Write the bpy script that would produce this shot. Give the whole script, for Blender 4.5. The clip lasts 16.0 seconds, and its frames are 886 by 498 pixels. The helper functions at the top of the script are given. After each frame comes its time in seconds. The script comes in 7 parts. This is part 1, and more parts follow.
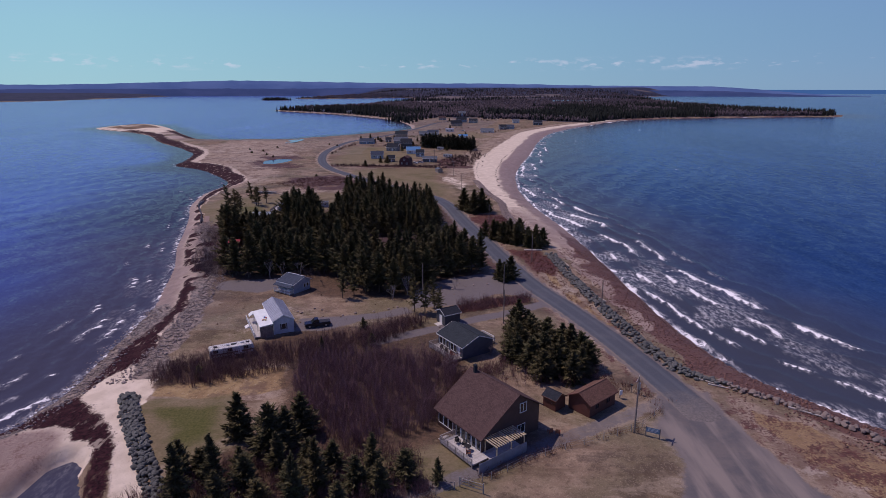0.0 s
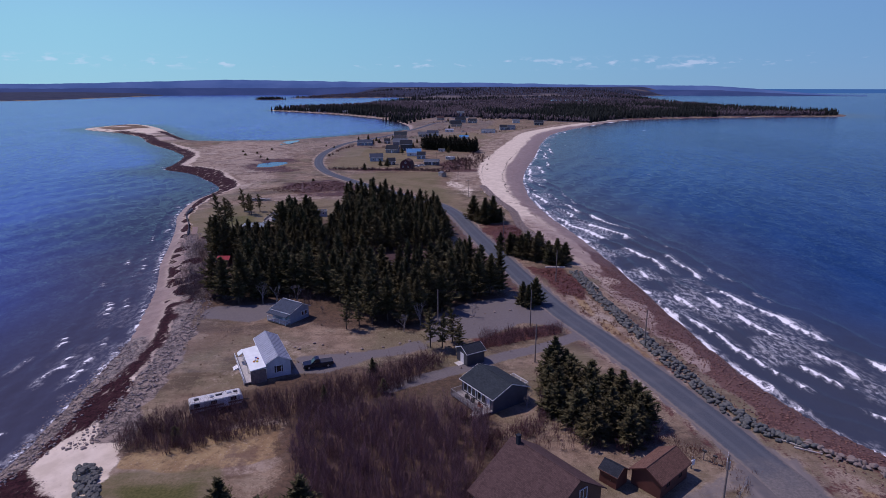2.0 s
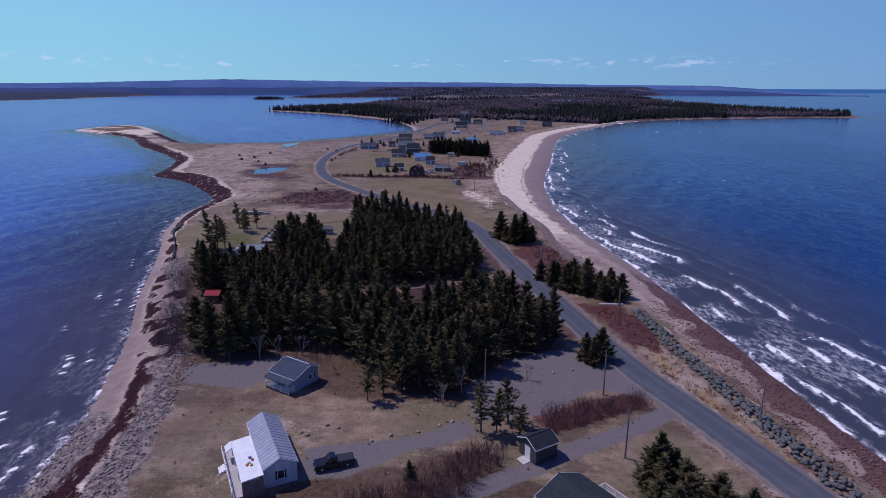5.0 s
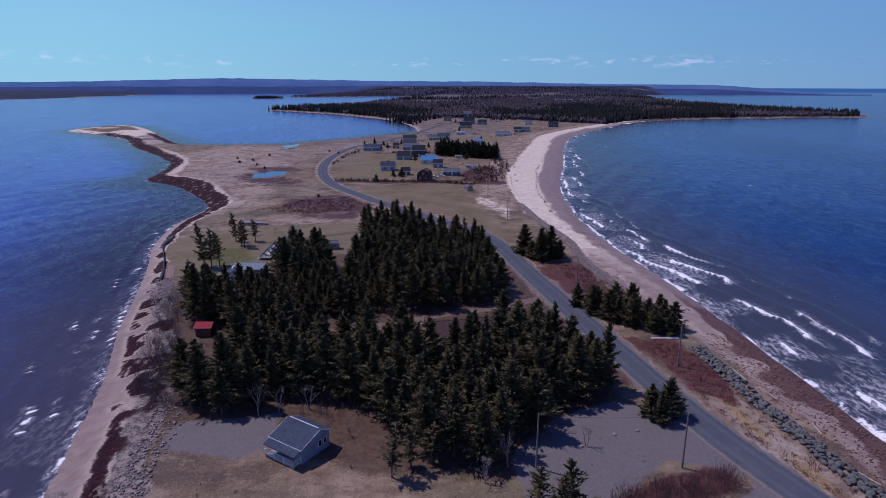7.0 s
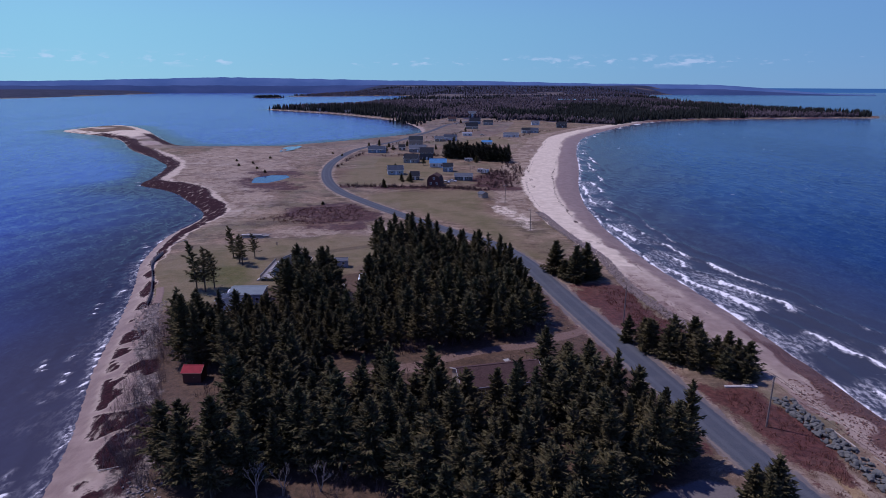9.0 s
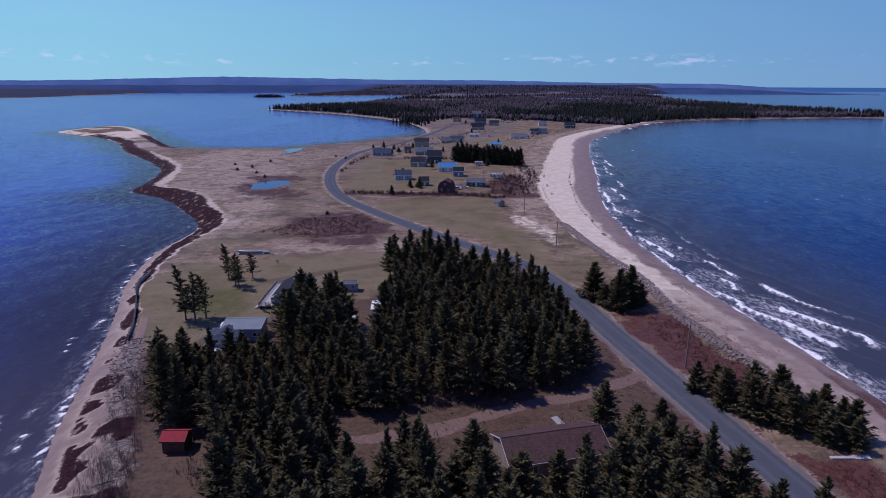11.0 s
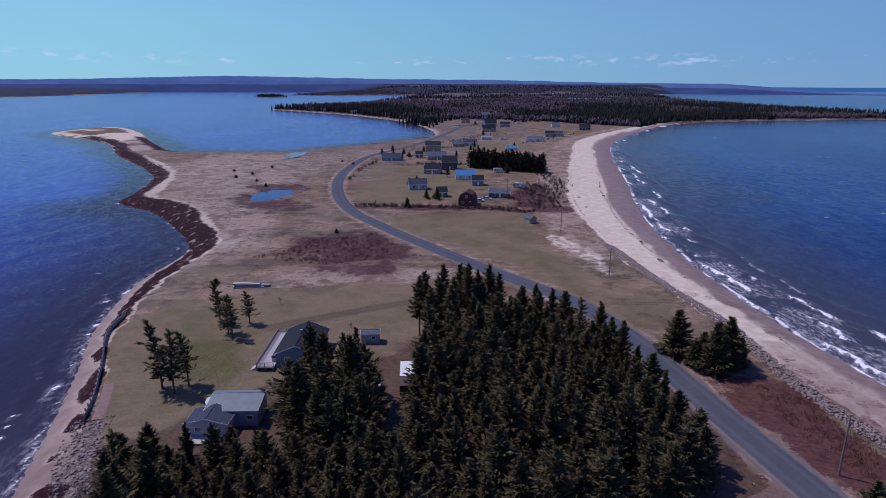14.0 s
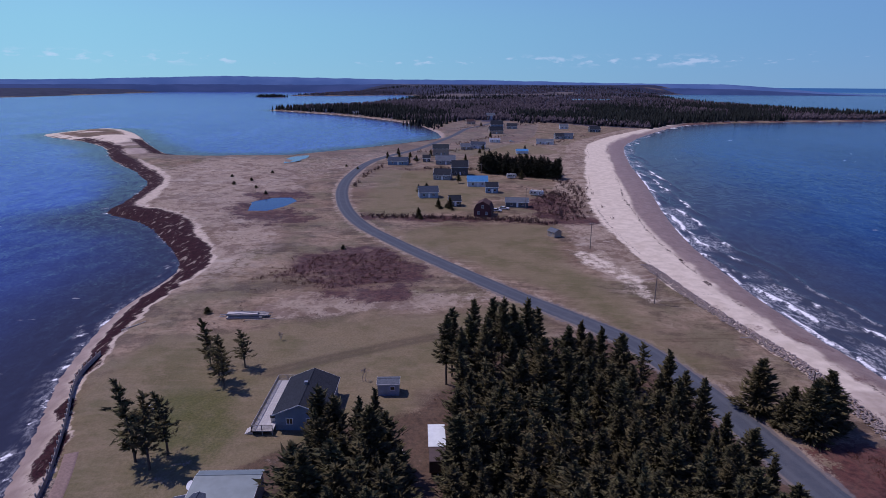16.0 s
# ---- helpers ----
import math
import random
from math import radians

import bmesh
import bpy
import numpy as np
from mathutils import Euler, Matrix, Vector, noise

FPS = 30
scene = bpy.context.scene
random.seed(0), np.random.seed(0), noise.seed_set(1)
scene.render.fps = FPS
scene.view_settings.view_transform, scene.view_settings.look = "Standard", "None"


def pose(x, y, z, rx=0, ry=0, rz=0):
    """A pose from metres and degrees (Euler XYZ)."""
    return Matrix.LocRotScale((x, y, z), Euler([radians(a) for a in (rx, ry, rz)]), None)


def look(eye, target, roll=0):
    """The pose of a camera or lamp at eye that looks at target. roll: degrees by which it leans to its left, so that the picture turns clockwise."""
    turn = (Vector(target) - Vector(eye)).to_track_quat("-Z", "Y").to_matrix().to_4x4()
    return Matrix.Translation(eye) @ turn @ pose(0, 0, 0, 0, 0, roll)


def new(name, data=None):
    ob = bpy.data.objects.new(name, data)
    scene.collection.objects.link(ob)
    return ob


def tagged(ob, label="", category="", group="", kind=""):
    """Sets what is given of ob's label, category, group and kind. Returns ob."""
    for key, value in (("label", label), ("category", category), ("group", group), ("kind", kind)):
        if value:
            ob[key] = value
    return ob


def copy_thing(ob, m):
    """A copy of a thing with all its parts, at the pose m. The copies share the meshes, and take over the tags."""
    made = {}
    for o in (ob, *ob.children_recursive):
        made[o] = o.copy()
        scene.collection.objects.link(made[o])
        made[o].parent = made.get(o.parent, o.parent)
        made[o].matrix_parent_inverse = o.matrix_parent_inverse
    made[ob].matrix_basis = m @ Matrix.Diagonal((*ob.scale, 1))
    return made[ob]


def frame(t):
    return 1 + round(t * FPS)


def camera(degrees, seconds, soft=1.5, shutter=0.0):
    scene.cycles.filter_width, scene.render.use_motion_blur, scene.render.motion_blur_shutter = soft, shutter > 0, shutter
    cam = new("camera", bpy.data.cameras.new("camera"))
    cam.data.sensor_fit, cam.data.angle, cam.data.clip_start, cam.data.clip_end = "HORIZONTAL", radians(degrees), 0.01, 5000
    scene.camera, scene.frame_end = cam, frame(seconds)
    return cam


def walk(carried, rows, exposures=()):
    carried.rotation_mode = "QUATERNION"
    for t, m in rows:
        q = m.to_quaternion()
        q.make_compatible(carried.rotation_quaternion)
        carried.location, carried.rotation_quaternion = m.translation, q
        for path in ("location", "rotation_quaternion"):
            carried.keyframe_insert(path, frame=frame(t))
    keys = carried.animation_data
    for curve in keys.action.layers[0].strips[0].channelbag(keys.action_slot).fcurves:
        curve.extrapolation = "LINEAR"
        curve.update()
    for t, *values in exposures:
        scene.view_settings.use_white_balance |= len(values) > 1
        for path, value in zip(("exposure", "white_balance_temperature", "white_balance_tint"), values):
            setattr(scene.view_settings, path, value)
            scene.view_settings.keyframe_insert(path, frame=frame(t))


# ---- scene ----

cam = camera(73.2, 16.0, 0.55)
METRES, EYE, TILT, LEAN, TURN = 170.4, 52.8, -15.15, 0.0, 0.0
ROWS = [
    (0.0, 0.0, 0.0, 0.0, 0.0, 0.0, -0.0),
    (0.5, -0.0071, 0.0265, 0.0079, -0.2, -0.03, 0.04),
    (1.0, -0.0141, 0.0542, 0.0155, -0.29, -0.05, 0.08),
    (1.5, -0.0217, 0.0822, 0.0234, -0.38, -0.06, 0.1),
    (2.0, -0.029, 0.1109, 0.0311, -0.43, -0.07, 0.12),
    (2.5, -0.0368, 0.1394, 0.0392, -0.45, -0.09, 0.13),
    (3.0, -0.0453, 0.168, 0.0471, -0.5, -0.1, 0.12),
    (3.5, -0.0535, 0.1973, 0.0546, -0.52, -0.09, 0.09),
    (4.0, -0.0618, 0.2259, 0.0626, -0.56, -0.09, 0.08),
    (6.5, -0.103, 0.3703, 0.1032, -0.65, -0.15, 0.13),
    (7.0, -0.1115, 0.3989, 0.1113, -0.69, -0.18, 0.11),
    (7.5, -0.1198, 0.4279, 0.1194, -0.68, -0.19, 0.09),
    (8.0, -0.1282, 0.4578, 0.1272, -0.68, -0.21, 0.08),
    (8.5, -0.1366, 0.4869, 0.1353, -0.68, -0.22, 0.04),
    (9.0, -0.1452, 0.5163, 0.1432, -0.66, -0.23, 0.01),
    (11.5, -0.1846, 0.6637, 0.1848, -0.6, -0.3, 0.02),
    (12.0, -0.1928, 0.6935, 0.1931, -0.6, -0.3, -0.02),
    (12.5, -0.2011, 0.7233, 0.2016, -0.54, -0.3, -0.04),
    (13.0, -0.2092, 0.753, 0.21, -0.5, -0.33, -0.06),
    (13.5, -0.2172, 0.7831, 0.2181, -0.46, -0.31, -0.08),
    (14.0, -0.2252, 0.8128, 0.2268, -0.45, -0.34, -0.1),
    (14.5, -0.2329, 0.8424, 0.2349, -0.42, -0.34, -0.14),
    (15.0, -0.2409, 0.8719, 0.243, -0.4, -0.33, -0.14),
    (15.5, -0.2487, 0.9012, 0.2514, -0.41, -0.34, -0.18),
    (16.0, -0.2565, 0.9309, 0.2597, -0.39, -0.31, -0.17),
]
walk(cam, [(t, pose(0, 0, EYE, TILT, LEAN, TURN) @ pose(METRES * x, METRES * y, METRES * z, 90 + pitch, roll, yaw)) for t, x, y, z, yaw, pitch, roll in ROWS], [(0, -0.24, 6650, 31), (1.5, -0.20, 6180, 30), (4, -0.20, 5800, 28.5), (9, -0.24, 5730, 28.5), (12.5, -0.24, 5800, 27.5), (16, -0.21, 5850, 28.5)])

# ---- sky, sun, exposure ----
SUN_EL, SUN_AZ = 57.0, 63.0          # degrees up; degrees from ahead towards the left
scene.view_settings.exposure = 0.0
world = bpy.data.worlds.new("world")
scene.world = world
world.use_nodes = True
wn, wl = world.node_tree.nodes, world.node_tree.links
wbg = wn["Background"]
sky = wn.new("ShaderNodeTexSky")
sky.sky_type = "NISHITA"
sky.sun_disc = False
sky.sun_elevation, sky.sun_rotation = radians(SUN_EL), radians(-SUN_AZ)
sky.altitude, sky.air_density, sky.dust_density, sky.ozone_density = 0, 0.8, 0.1, 6.0
geo = wn.new("ShaderNodeTexCoord")
sep = wn.new("ShaderNodeSeparateXYZ")
wl.new(geo.outputs["Generated"], sep.inputs[0])
# small fair-weather clouds low over the land
stretch = wn.new("ShaderNodeMapping")
stretch.inputs["Scale"].default_value = (1, 1, 3.2)
wl.new(geo.outputs["Generated"], stretch.inputs[0])
puff = wn.new("ShaderNodeTexNoise")
puff.inputs["Scale"].default_value, puff.inputs["Detail"].default_value = 44, 5
wl.new(stretch.outputs[0], puff.inputs["Vector"])
patch = wn.new("ShaderNodeTexNoise")
patch.inputs["Scale"].default_value, patch.inputs["Detail"].default_value = 4.5, 2
wl.new(geo.outputs["Generated"], patch.inputs["Vector"])
band = wn.new("ShaderNodeValToRGB")
band.color_ramp.elements[0].position, band.color_ramp.elements[0].color = 0.026, (0, 0, 0, 1)
band.color_ramp.elements[1].position, band.color_ramp.elements[1].color = 0.034, (1, 1, 1, 1)
e = band.color_ramp.elements.new(0.047)
e.color = (0, 0, 0, 1)
wl.new(sep.outputs["Z"], band.inputs[0])
def wmath(op, a, b):
    n = wn.new("ShaderNodeMath")
    n.operation = op
    for k, v in ((0, a), (1, b)):
        if isinstance(v, (int, float)):
            n.inputs[k].default_value = v
        else:
            wl.new(v, n.inputs[k])
    return n.outputs[0]
cl = wmath("ADD", puff.outputs["Fac"], wmath("MULTIPLY", patch.outputs["Fac"], 0.6))
cl = wmath("MULTIPLY", wmath("MULTIPLY", wmath("SUBTRACT", cl, 0.86), 3.5), band.outputs[0])
clamp = wn.new("ShaderNodeClamp")
clamp.inputs["Max"].default_value = 0.38
wl.new(cl, clamp.inputs[0])
cloud = wn.new("ShaderNodeMixRGB")
cloud.inputs[2].default_value = (9.5, 10.5, 11.8, 1)
wl.new(clamp.outputs[0], cloud.inputs[0])
tint = wn.new("ShaderNodeMixRGB")
tint.blend_type = "MULTIPLY"
tint.inputs[0].default_value, tint.inputs[2].default_value = 1.0, (0.98, 0.94, 1.48, 1)
wl.new(sky.outputs[0], tint.inputs[1])
even = wn.new("ShaderNodeMixRGB")
# paler and greener towards the sun's side
flank = wn.new("ShaderNodeMapRange")
flank.inputs[1].default_value, flank.inputs[2].default_value = -0.5, 0.6
wl.new(sep.outputs["X"], flank.inputs[0])
sides = wn.new("ShaderNodeMixRGB")
sides.inputs[1].default_value, sides.inputs[2].default_value = (3.8, 8.9, 9.0, 1), (2.2, 5.0, 7.0, 1)
wl.new(flank.outputs[0], sides.inputs[0])
wl.new(sides.outputs[0], even.inputs[2])
high = wn.new("ShaderNodeMapRange")
high.interpolation_type = "SMOOTHSTEP"
high.inputs[1].default_value, high.inputs[2].default_value, high.inputs[3].default_value, high.inputs[4].default_value = 0.07, 0.30, 0.85, 0.0
wl.new(sep.outputs["Z"], high.inputs[0])
wl.new(high.outputs[0], even.inputs[0])
wl.new(tint.outputs[0], even.inputs[1])
wl.new(even.outputs[0], cloud.inputs[1])
# the sea past the far edge of the water sheet
below = wmath("LESS_THAN", sep.outputs["Z"], -0.0032)
seamix = wn.new("ShaderNodeMixRGB")
seamix.inputs[2].default_value = (0.55, 1.7, 4.2, 1)
wl.new(below, seamix.inputs[0])
wl.new(cloud.outputs[0], seamix.inputs[1])
wl.new(seamix.outputs[0], wbg.inputs[0])
wbg.inputs[1].default_value = 0.08
sun = new("sun", bpy.data.lights.new("sun", "SUN"))
sun.data.energy, sun.data.angle, sun.data.color = 3.0, radians(0.53), (1.0, 0.93, 0.84)
a, b = radians(SUN_AZ), radians(SUN_EL)
sun.matrix_world = look((-math.sin(a) * math.cos(b) * 300, math.cos(a) * math.cos(b) * 300, math.sin(b) * 300), (0, 0, 0))

# ---- materials ----
class Mat:
    """A node material, built step by step."""
    def __init__(self, name):
        self.m = bpy.data.materials.new(name)
        self.m.use_nodes = True
        self.nt = self.m.node_tree
        self.bsdf = self.nt.nodes["Principled BSDF"]
        self.xyz = self.nt.nodes.new("ShaderNodeTexCoord").outputs["Object"]

    def put(self, socket, v):
        if isinstance(v, bpy.types.NodeSocket):
            self.nt.links.new(v, socket)
        elif isinstance(v, (tuple, list)) and len(v) == 3 and socket.type == "RGBA":
            socket.default_value = (*v, 1)
        else:
            socket.default_value = v

    def noise(self, scale, detail=4, rough=0.55, vec=None, squash=None):
        n = self.nt.nodes.new("ShaderNodeTexNoise")
        n.inputs["Scale"].default_value, n.inputs["Detail"].default_value, n.inputs["Roughness"].default_value = scale, detail, rough
        v = vec or self.xyz
        if squash:
            mp = self.nt.nodes.new("ShaderNodeMapping")
            mp.inputs["Scale"].default_value = squash[:3]
            if len(squash) > 3:
                mp.inputs["Rotation"].default_value = (0, 0, radians(squash[3]))
            self.nt.links.new(v, mp.inputs[0])
            v = mp.outputs[0]
        self.nt.links.new(v, n.inputs["Vector"])
        return n.outputs["Fac"]

    def cells(self, scale, feature="F1"):
        n = self.nt.nodes.new("ShaderNodeTexVoronoi")
        n.feature = feature
        n.inputs["Scale"].default_value = scale
        self.nt.links.new(self.xyz, n.inputs["Vector"])
        return n.outputs["Distance"]

    def math(self, op, a, b=0.0, clip=False):
        n = self.nt.nodes.new("ShaderNodeMath")
        n.operation = op
        n.use_clamp = clip
        self.put(n.inputs[0], a)
        self.put(n.inputs[1], b)
        return n.outputs[0]

    def step(self, v, lo, hi):
        n = self.nt.nodes.new("ShaderNodeMapRange")
        n.interpolation_type = "SMOOTHSTEP"
        self.put(n.inputs[0], v)
        n.inputs[1].default_value, n.inputs[2].default_value = lo, hi
        return n.outputs[0]

    def mix(self, f, a, b):
        n = self.nt.nodes.new("ShaderNodeMixRGB")
        self.put(n.inputs[0], f)
        self.put(n.inputs[1], a)
        self.put(n.inputs[2], b)
        return n.outputs[0]

    def attr(self, name):
        n = self.nt.nodes.new("ShaderNodeAttribute")
        n.attribute_name = name
        s = self.nt.nodes.new("ShaderNodeSeparateColor")
        self.nt.links.new(n.outputs["Color"], s.inputs[0])
        return s.outputs[0], s.outputs[1], s.outputs[2]

    def per_object(self):
        return self.nt.nodes.new("ShaderNodeObjectInfo").outputs["Random"]

    def per_island(self):
        return self.nt.nodes.new("ShaderNodeNewGeometry").outputs["Random Per Island"]

    def bump(self, h, strength, dist=0.05, normal=None):
        n = self.nt.nodes.new("ShaderNodeBump")
        self.put(n.inputs["Strength"], strength)
        n.inputs["Distance"].default_value = dist
        self.put(n.inputs["Height"], h)
        if normal is not None:
            self.nt.links.new(normal, n.inputs["Normal"])
        return n.outputs[0]

    def done(self, color, rough=0.8, metal=0.0, normal=None, spec=None):
        self.put(self.bsdf.inputs["Base Color"], color)
        self.put(self.bsdf.inputs["Roughness"], rough)
        self.put(self.bsdf.inputs["Metallic"], metal)
        if normal is not None:
            self.nt.links.new(normal, self.bsdf.inputs["Normal"])
        if spec is not None:
            self.put(self.bsdf.inputs["Specular IOR Level"], spec)
        return self.m


def shade(c, k):
    return tuple(min(1.0, v * k) for v in c)


def surface(name, c, spread=0.3, scale=1.5, rough=0.8, bump=0.3, metal=0.0, vary=0.0, island=0.0):
    """A plain surface with grain and stains; vary and island: how far one piece differs from the next."""
    g = Mat(name)
    col = g.mix(g.step(g.noise(scale, 5), 0.3, 0.7), shade(c, 1 - spread), shade(c, 1 + spread))
    col = g.mix(g.math("MULTIPLY", g.noise(scale * 14, 3), 0.5), col, shade(c, 1 - spread * 0.8))
    if vary:
        col = g.mix(g.math("MULTIPLY", g.per_object(), vary), col, shade(c, 0.45))
    if island:
        col = g.mix(g.math("MULTIPLY", g.per_island(), island), col, shade(c, 0.4))
    return g.done(col, rough, metal, g.bump(g.noise(scale * 9, 4), bump, 0.02) if bump else None)


def siding(name, c, pitch=0.13, upright=False, rough=0.6):
    """Painted boards: one line a board, weather stains."""
    g = Mat(name)
    w = g.nt.nodes.new("ShaderNodeTexWave")
    w.wave_profile = "SAW"
    w.bands_direction = "X" if upright else "Z"
    w.inputs["Scale"].default_value = 0.314 / pitch
    g.nt.links.new(g.xyz, w.inputs["Vector"])
    col = g.mix(g.step(g.noise(0.8, 5), 0.3, 0.75), shade(c, 0.82), shade(c, 1.1))
    col = g.mix(g.step(w.outputs["Fac"], 0.9, 1.0), col, shade(c, 0.55))
    return g.done(col, rough, 0, g.bump(w.outputs["Fac"], 0.5, 0.02))


def shingle(name, c):
    """Asphalt shingles in courses, mottled."""
    g = Mat(name)
    b = g.nt.nodes.new("ShaderNodeTexBrick")
    b.inputs["Scale"].default_value = 1.0
    b.inputs["Brick Width"].default_value, b.inputs["Row Height"].default_value = 0.32, 0.14
    b.inputs["Mortar Size"].default_value = 0.008
    g.put(b.inputs["Color1"], shade(c, 0.75))
    g.put(b.inputs["Color2"], shade(c, 1.2))
    g.put(b.inputs["Mortar"], shade(c, 0.5))
    g.nt.links.new(g.xyz, b.inputs["Vector"])
    col = g.mix(g.math("MULTIPLY", g.step(g.noise(0.7, 5), 0.35, 0.7), 0.45), b.outputs["Color"], shade(c, 1.25))
    return g.done(col, 0.9, 0, g.bump(b.outputs["Fac"], 0.3, 0.01), 0.12)


def glass_dark():
    g = Mat("window_glass")
    return g.done((0.02, 0.024, 0.03), 0.06, 0, None, 0.8)


PAINT_WHITE = surface("white_paint", (0.78, 0.78, 0.77), 0.08, 1.0, 0.5, 0.05)
GLASS = glass_dark()
WOOD_GREY = surface("weathered_wood", (0.36, 0.33, 0.31), 0.3, 3.0, 0.85, 0.3, vary=0.35)
WOOD_PALE = surface("pale_deck_boards", (0.55, 0.52, 0.49), 0.2, 3.0, 0.8, 0.2, vary=0.25)
WOOD_NEW = surface("new_timber", (0.62, 0.50, 0.34), 0.2, 3.0, 0.8, 0.2, vary=0.2)
WOOD_POLE = surface("pole_wood", (0.24, 0.19, 0.165), 0.3, 2.0, 0.9, 0.3)
METAL_GREY = surface("galvanised_metal", (0.42, 0.44, 0.46), 0.15, 2.0, 0.4, 0.05, 0.7)
BLACK = surface("black_plastic", (0.02, 0.02, 0.022), 0.2, 2.0, 0.5, 0.05)
CONCRETE = surface("concrete", (0.36, 0.35, 0.33), 0.15, 1.2, 0.9, 0.2)


# ---- building blocks ----
def box(bm, x0, x1, y0, y1, z0, z1, m=None):
    v = [bm.verts.new((m @ Vector(p)) if m else p) for p in ((x0, y0, z0), (x1, y0, z0), (x1, y1, z0), (x0, y1, z0), (x0, y0, z1), (x1, y0, z1), (x1, y1, z1), (x0, y1, z1))]
    for f in ((3, 2, 1, 0), (4, 5, 6, 7), (0, 1, 5, 4), (1, 2, 6, 5), (2, 3, 7, 6), (3, 0, 4, 7)):
        bm.faces.new([v[i] for i in f])


def prism(bm, outline, lo, hi, place):
    """A flat outline (u, v) pulled from lo to hi; place(u, v, w) gives the point."""
    a = [bm.verts.new(place(u, v, lo)) for u, v in outline]
    b = [bm.verts.new(place(u, v, hi)) for u, v in outline]
    bm.faces.new(a[::-1])
    bm.faces.new(b)
    n = len(a)
    for i in range(n):
        bm.faces.new((a[i], a[(i + 1) % n], b[(i + 1) % n], b[i]))


def rod(bm, p, q, r0, r1=None, sides=6):
    p, q = Vector(p), Vector(q)
    r1 = r0 if r1 is None else r1
    m = (q - p).to_track_quat("Z", "Y").to_matrix()
    rings = []
    for c, r in ((p, r0), (q, r1)):
        rings.append([bm.verts.new(c + m @ Vector((r * math.cos(k * 2 * math.pi / sides), r * math.sin(k * 2 * math.pi / sides), 0))) for k in range(sides)])
    for k in range(sides):
        bm.faces.new((rings[0][k], rings[0][(k + 1) % sides], rings[1][(k + 1) % sides], rings[1][k]))
    bm.faces.new(rings[0][::-1])
    bm.faces.new(rings[1])


def part(name, bm, material, parent=None, label="", bevel=0.0):
    """Links a bmesh as one mesh object, under a thing or a part."""
    if bevel:
        bmesh.ops.bevel(bm, geom=bm.edges[:], offset=bevel, segments=1, affect="EDGES")
    bmesh.ops.recalc_face_normals(bm, faces=bm.faces)
    me = bpy.data.meshes.new(name)
    bm.to_mesh(me)
    bm.free()
    me.materials.append(material)
    ob = new(name, me)
    if parent is not None:
        ob.parent = parent
    if label:
        tagged(ob, label)
    return ob


def block(name, x0, x1, y0, y1, z0, z1, material, parent=None, label="", bevel=0.0):
    bm = bmesh.new()
    box(bm, x0, x1, y0, y1, z0, z1)
    return part(name, bm, material, parent, label, bevel)


def sheet(name, verts, faces, material, smooth=False):
    """A mesh object from arrays of points and of triangles or quads."""
    verts, faces = np.asarray(verts, dtype=np.float32), np.asarray(faces, dtype=np.int32)
    me = bpy.data.meshes.new(name)
    k = faces.shape[1]
    me.vertices.add(len(verts))
    me.vertices.foreach_set("co", verts.ravel())
    me.loops.add(faces.size)
    me.loops.foreach_set("vertex_index", faces.ravel())
    me.polygons.add(len(faces))
    me.polygons.foreach_set("loop_start", np.arange(0, faces.size, k, dtype=np.int32))
    if smooth:
        me.polygons.foreach_set("use_smooth", np.ones(len(faces), dtype=bool))
    me.update(calc_edges=True)
    me.materials.append(material)
    return me


def rgb_layer(me, name, r, g, b):
    c = np.ones((len(r), 4), dtype=np.float32)
    c[:, 0], c[:, 1], c[:, 2] = r, g, b
    me.attributes.new(name, "FLOAT_COLOR", "POINT").data.foreach_set("color", c.ravel())

# ---- the lie of the land ----
def smooth(v, lo, hi):
    t = np.clip((v - lo) / (hi - lo), 0, 1)
    return t * t * (3 - 2 * t)


def lattice(ix, iy, seed):
    h = (ix * 374761393 + iy * 668265263 + seed * 982451653) & 0x7FFFFFFF
    h = ((h ^ (h >> 13)) * 1274126177) & 0x7FFFFFFF
    return ((h ^ (h >> 16)) & 0xFFFF) / 65535.0


def vnoise(x, y, seed=0):
    ix, iy = np.floor(x).astype(np.int64), np.floor(y).astype(np.int64)
    fx, fy = x - ix, y - iy
    fx, fy = fx * fx * (3 - 2 * fx), fy * fy * (3 - 2 * fy)
    a = lattice(ix, iy, seed) * (1 - fx) + lattice(ix + 1, iy, seed) * fx
    b = lattice(ix, iy + 1, seed) * (1 - fx) + lattice(ix + 1, iy + 1, seed) * fx
    return a * (1 - fy) + b * fy


def fbm(x, y, seed=0, octaves=4):
    s, amp, tot = 0, 0.5, 0
    for k in range(octaves):
        s = s + amp * vnoise(x * 2 ** k, y * 2 ** k, seed + k)
        tot += amp
        amp *= 0.5
    return s / tot


def curve(points, step):
    """Points along a smooth line through the given ones."""
    p = np.array(points, dtype=float)
    p = np.vstack([2 * p[0] - p[1], p, 2 * p[-1] - p[-2]])
    out = []
    for i in range(1, len(p) - 2):
        n = max(2, int(np.linalg.norm(p[i + 1] - p[i]) / step))
        t = np.arange(n)[:, None] / n
        out.append(0.5 * (2 * p[i] + (p[i + 1] - p[i - 1]) * t + (2 * p[i - 1] - 5 * p[i] + 4 * p[i + 1] - p[i + 2]) * t ** 2 + (3 * p[i] - p[i - 1] - 3 * p[i + 1] + p[i + 2]) * t ** 3))
    out.append(p[-2][None])
    return np.vstack(out)


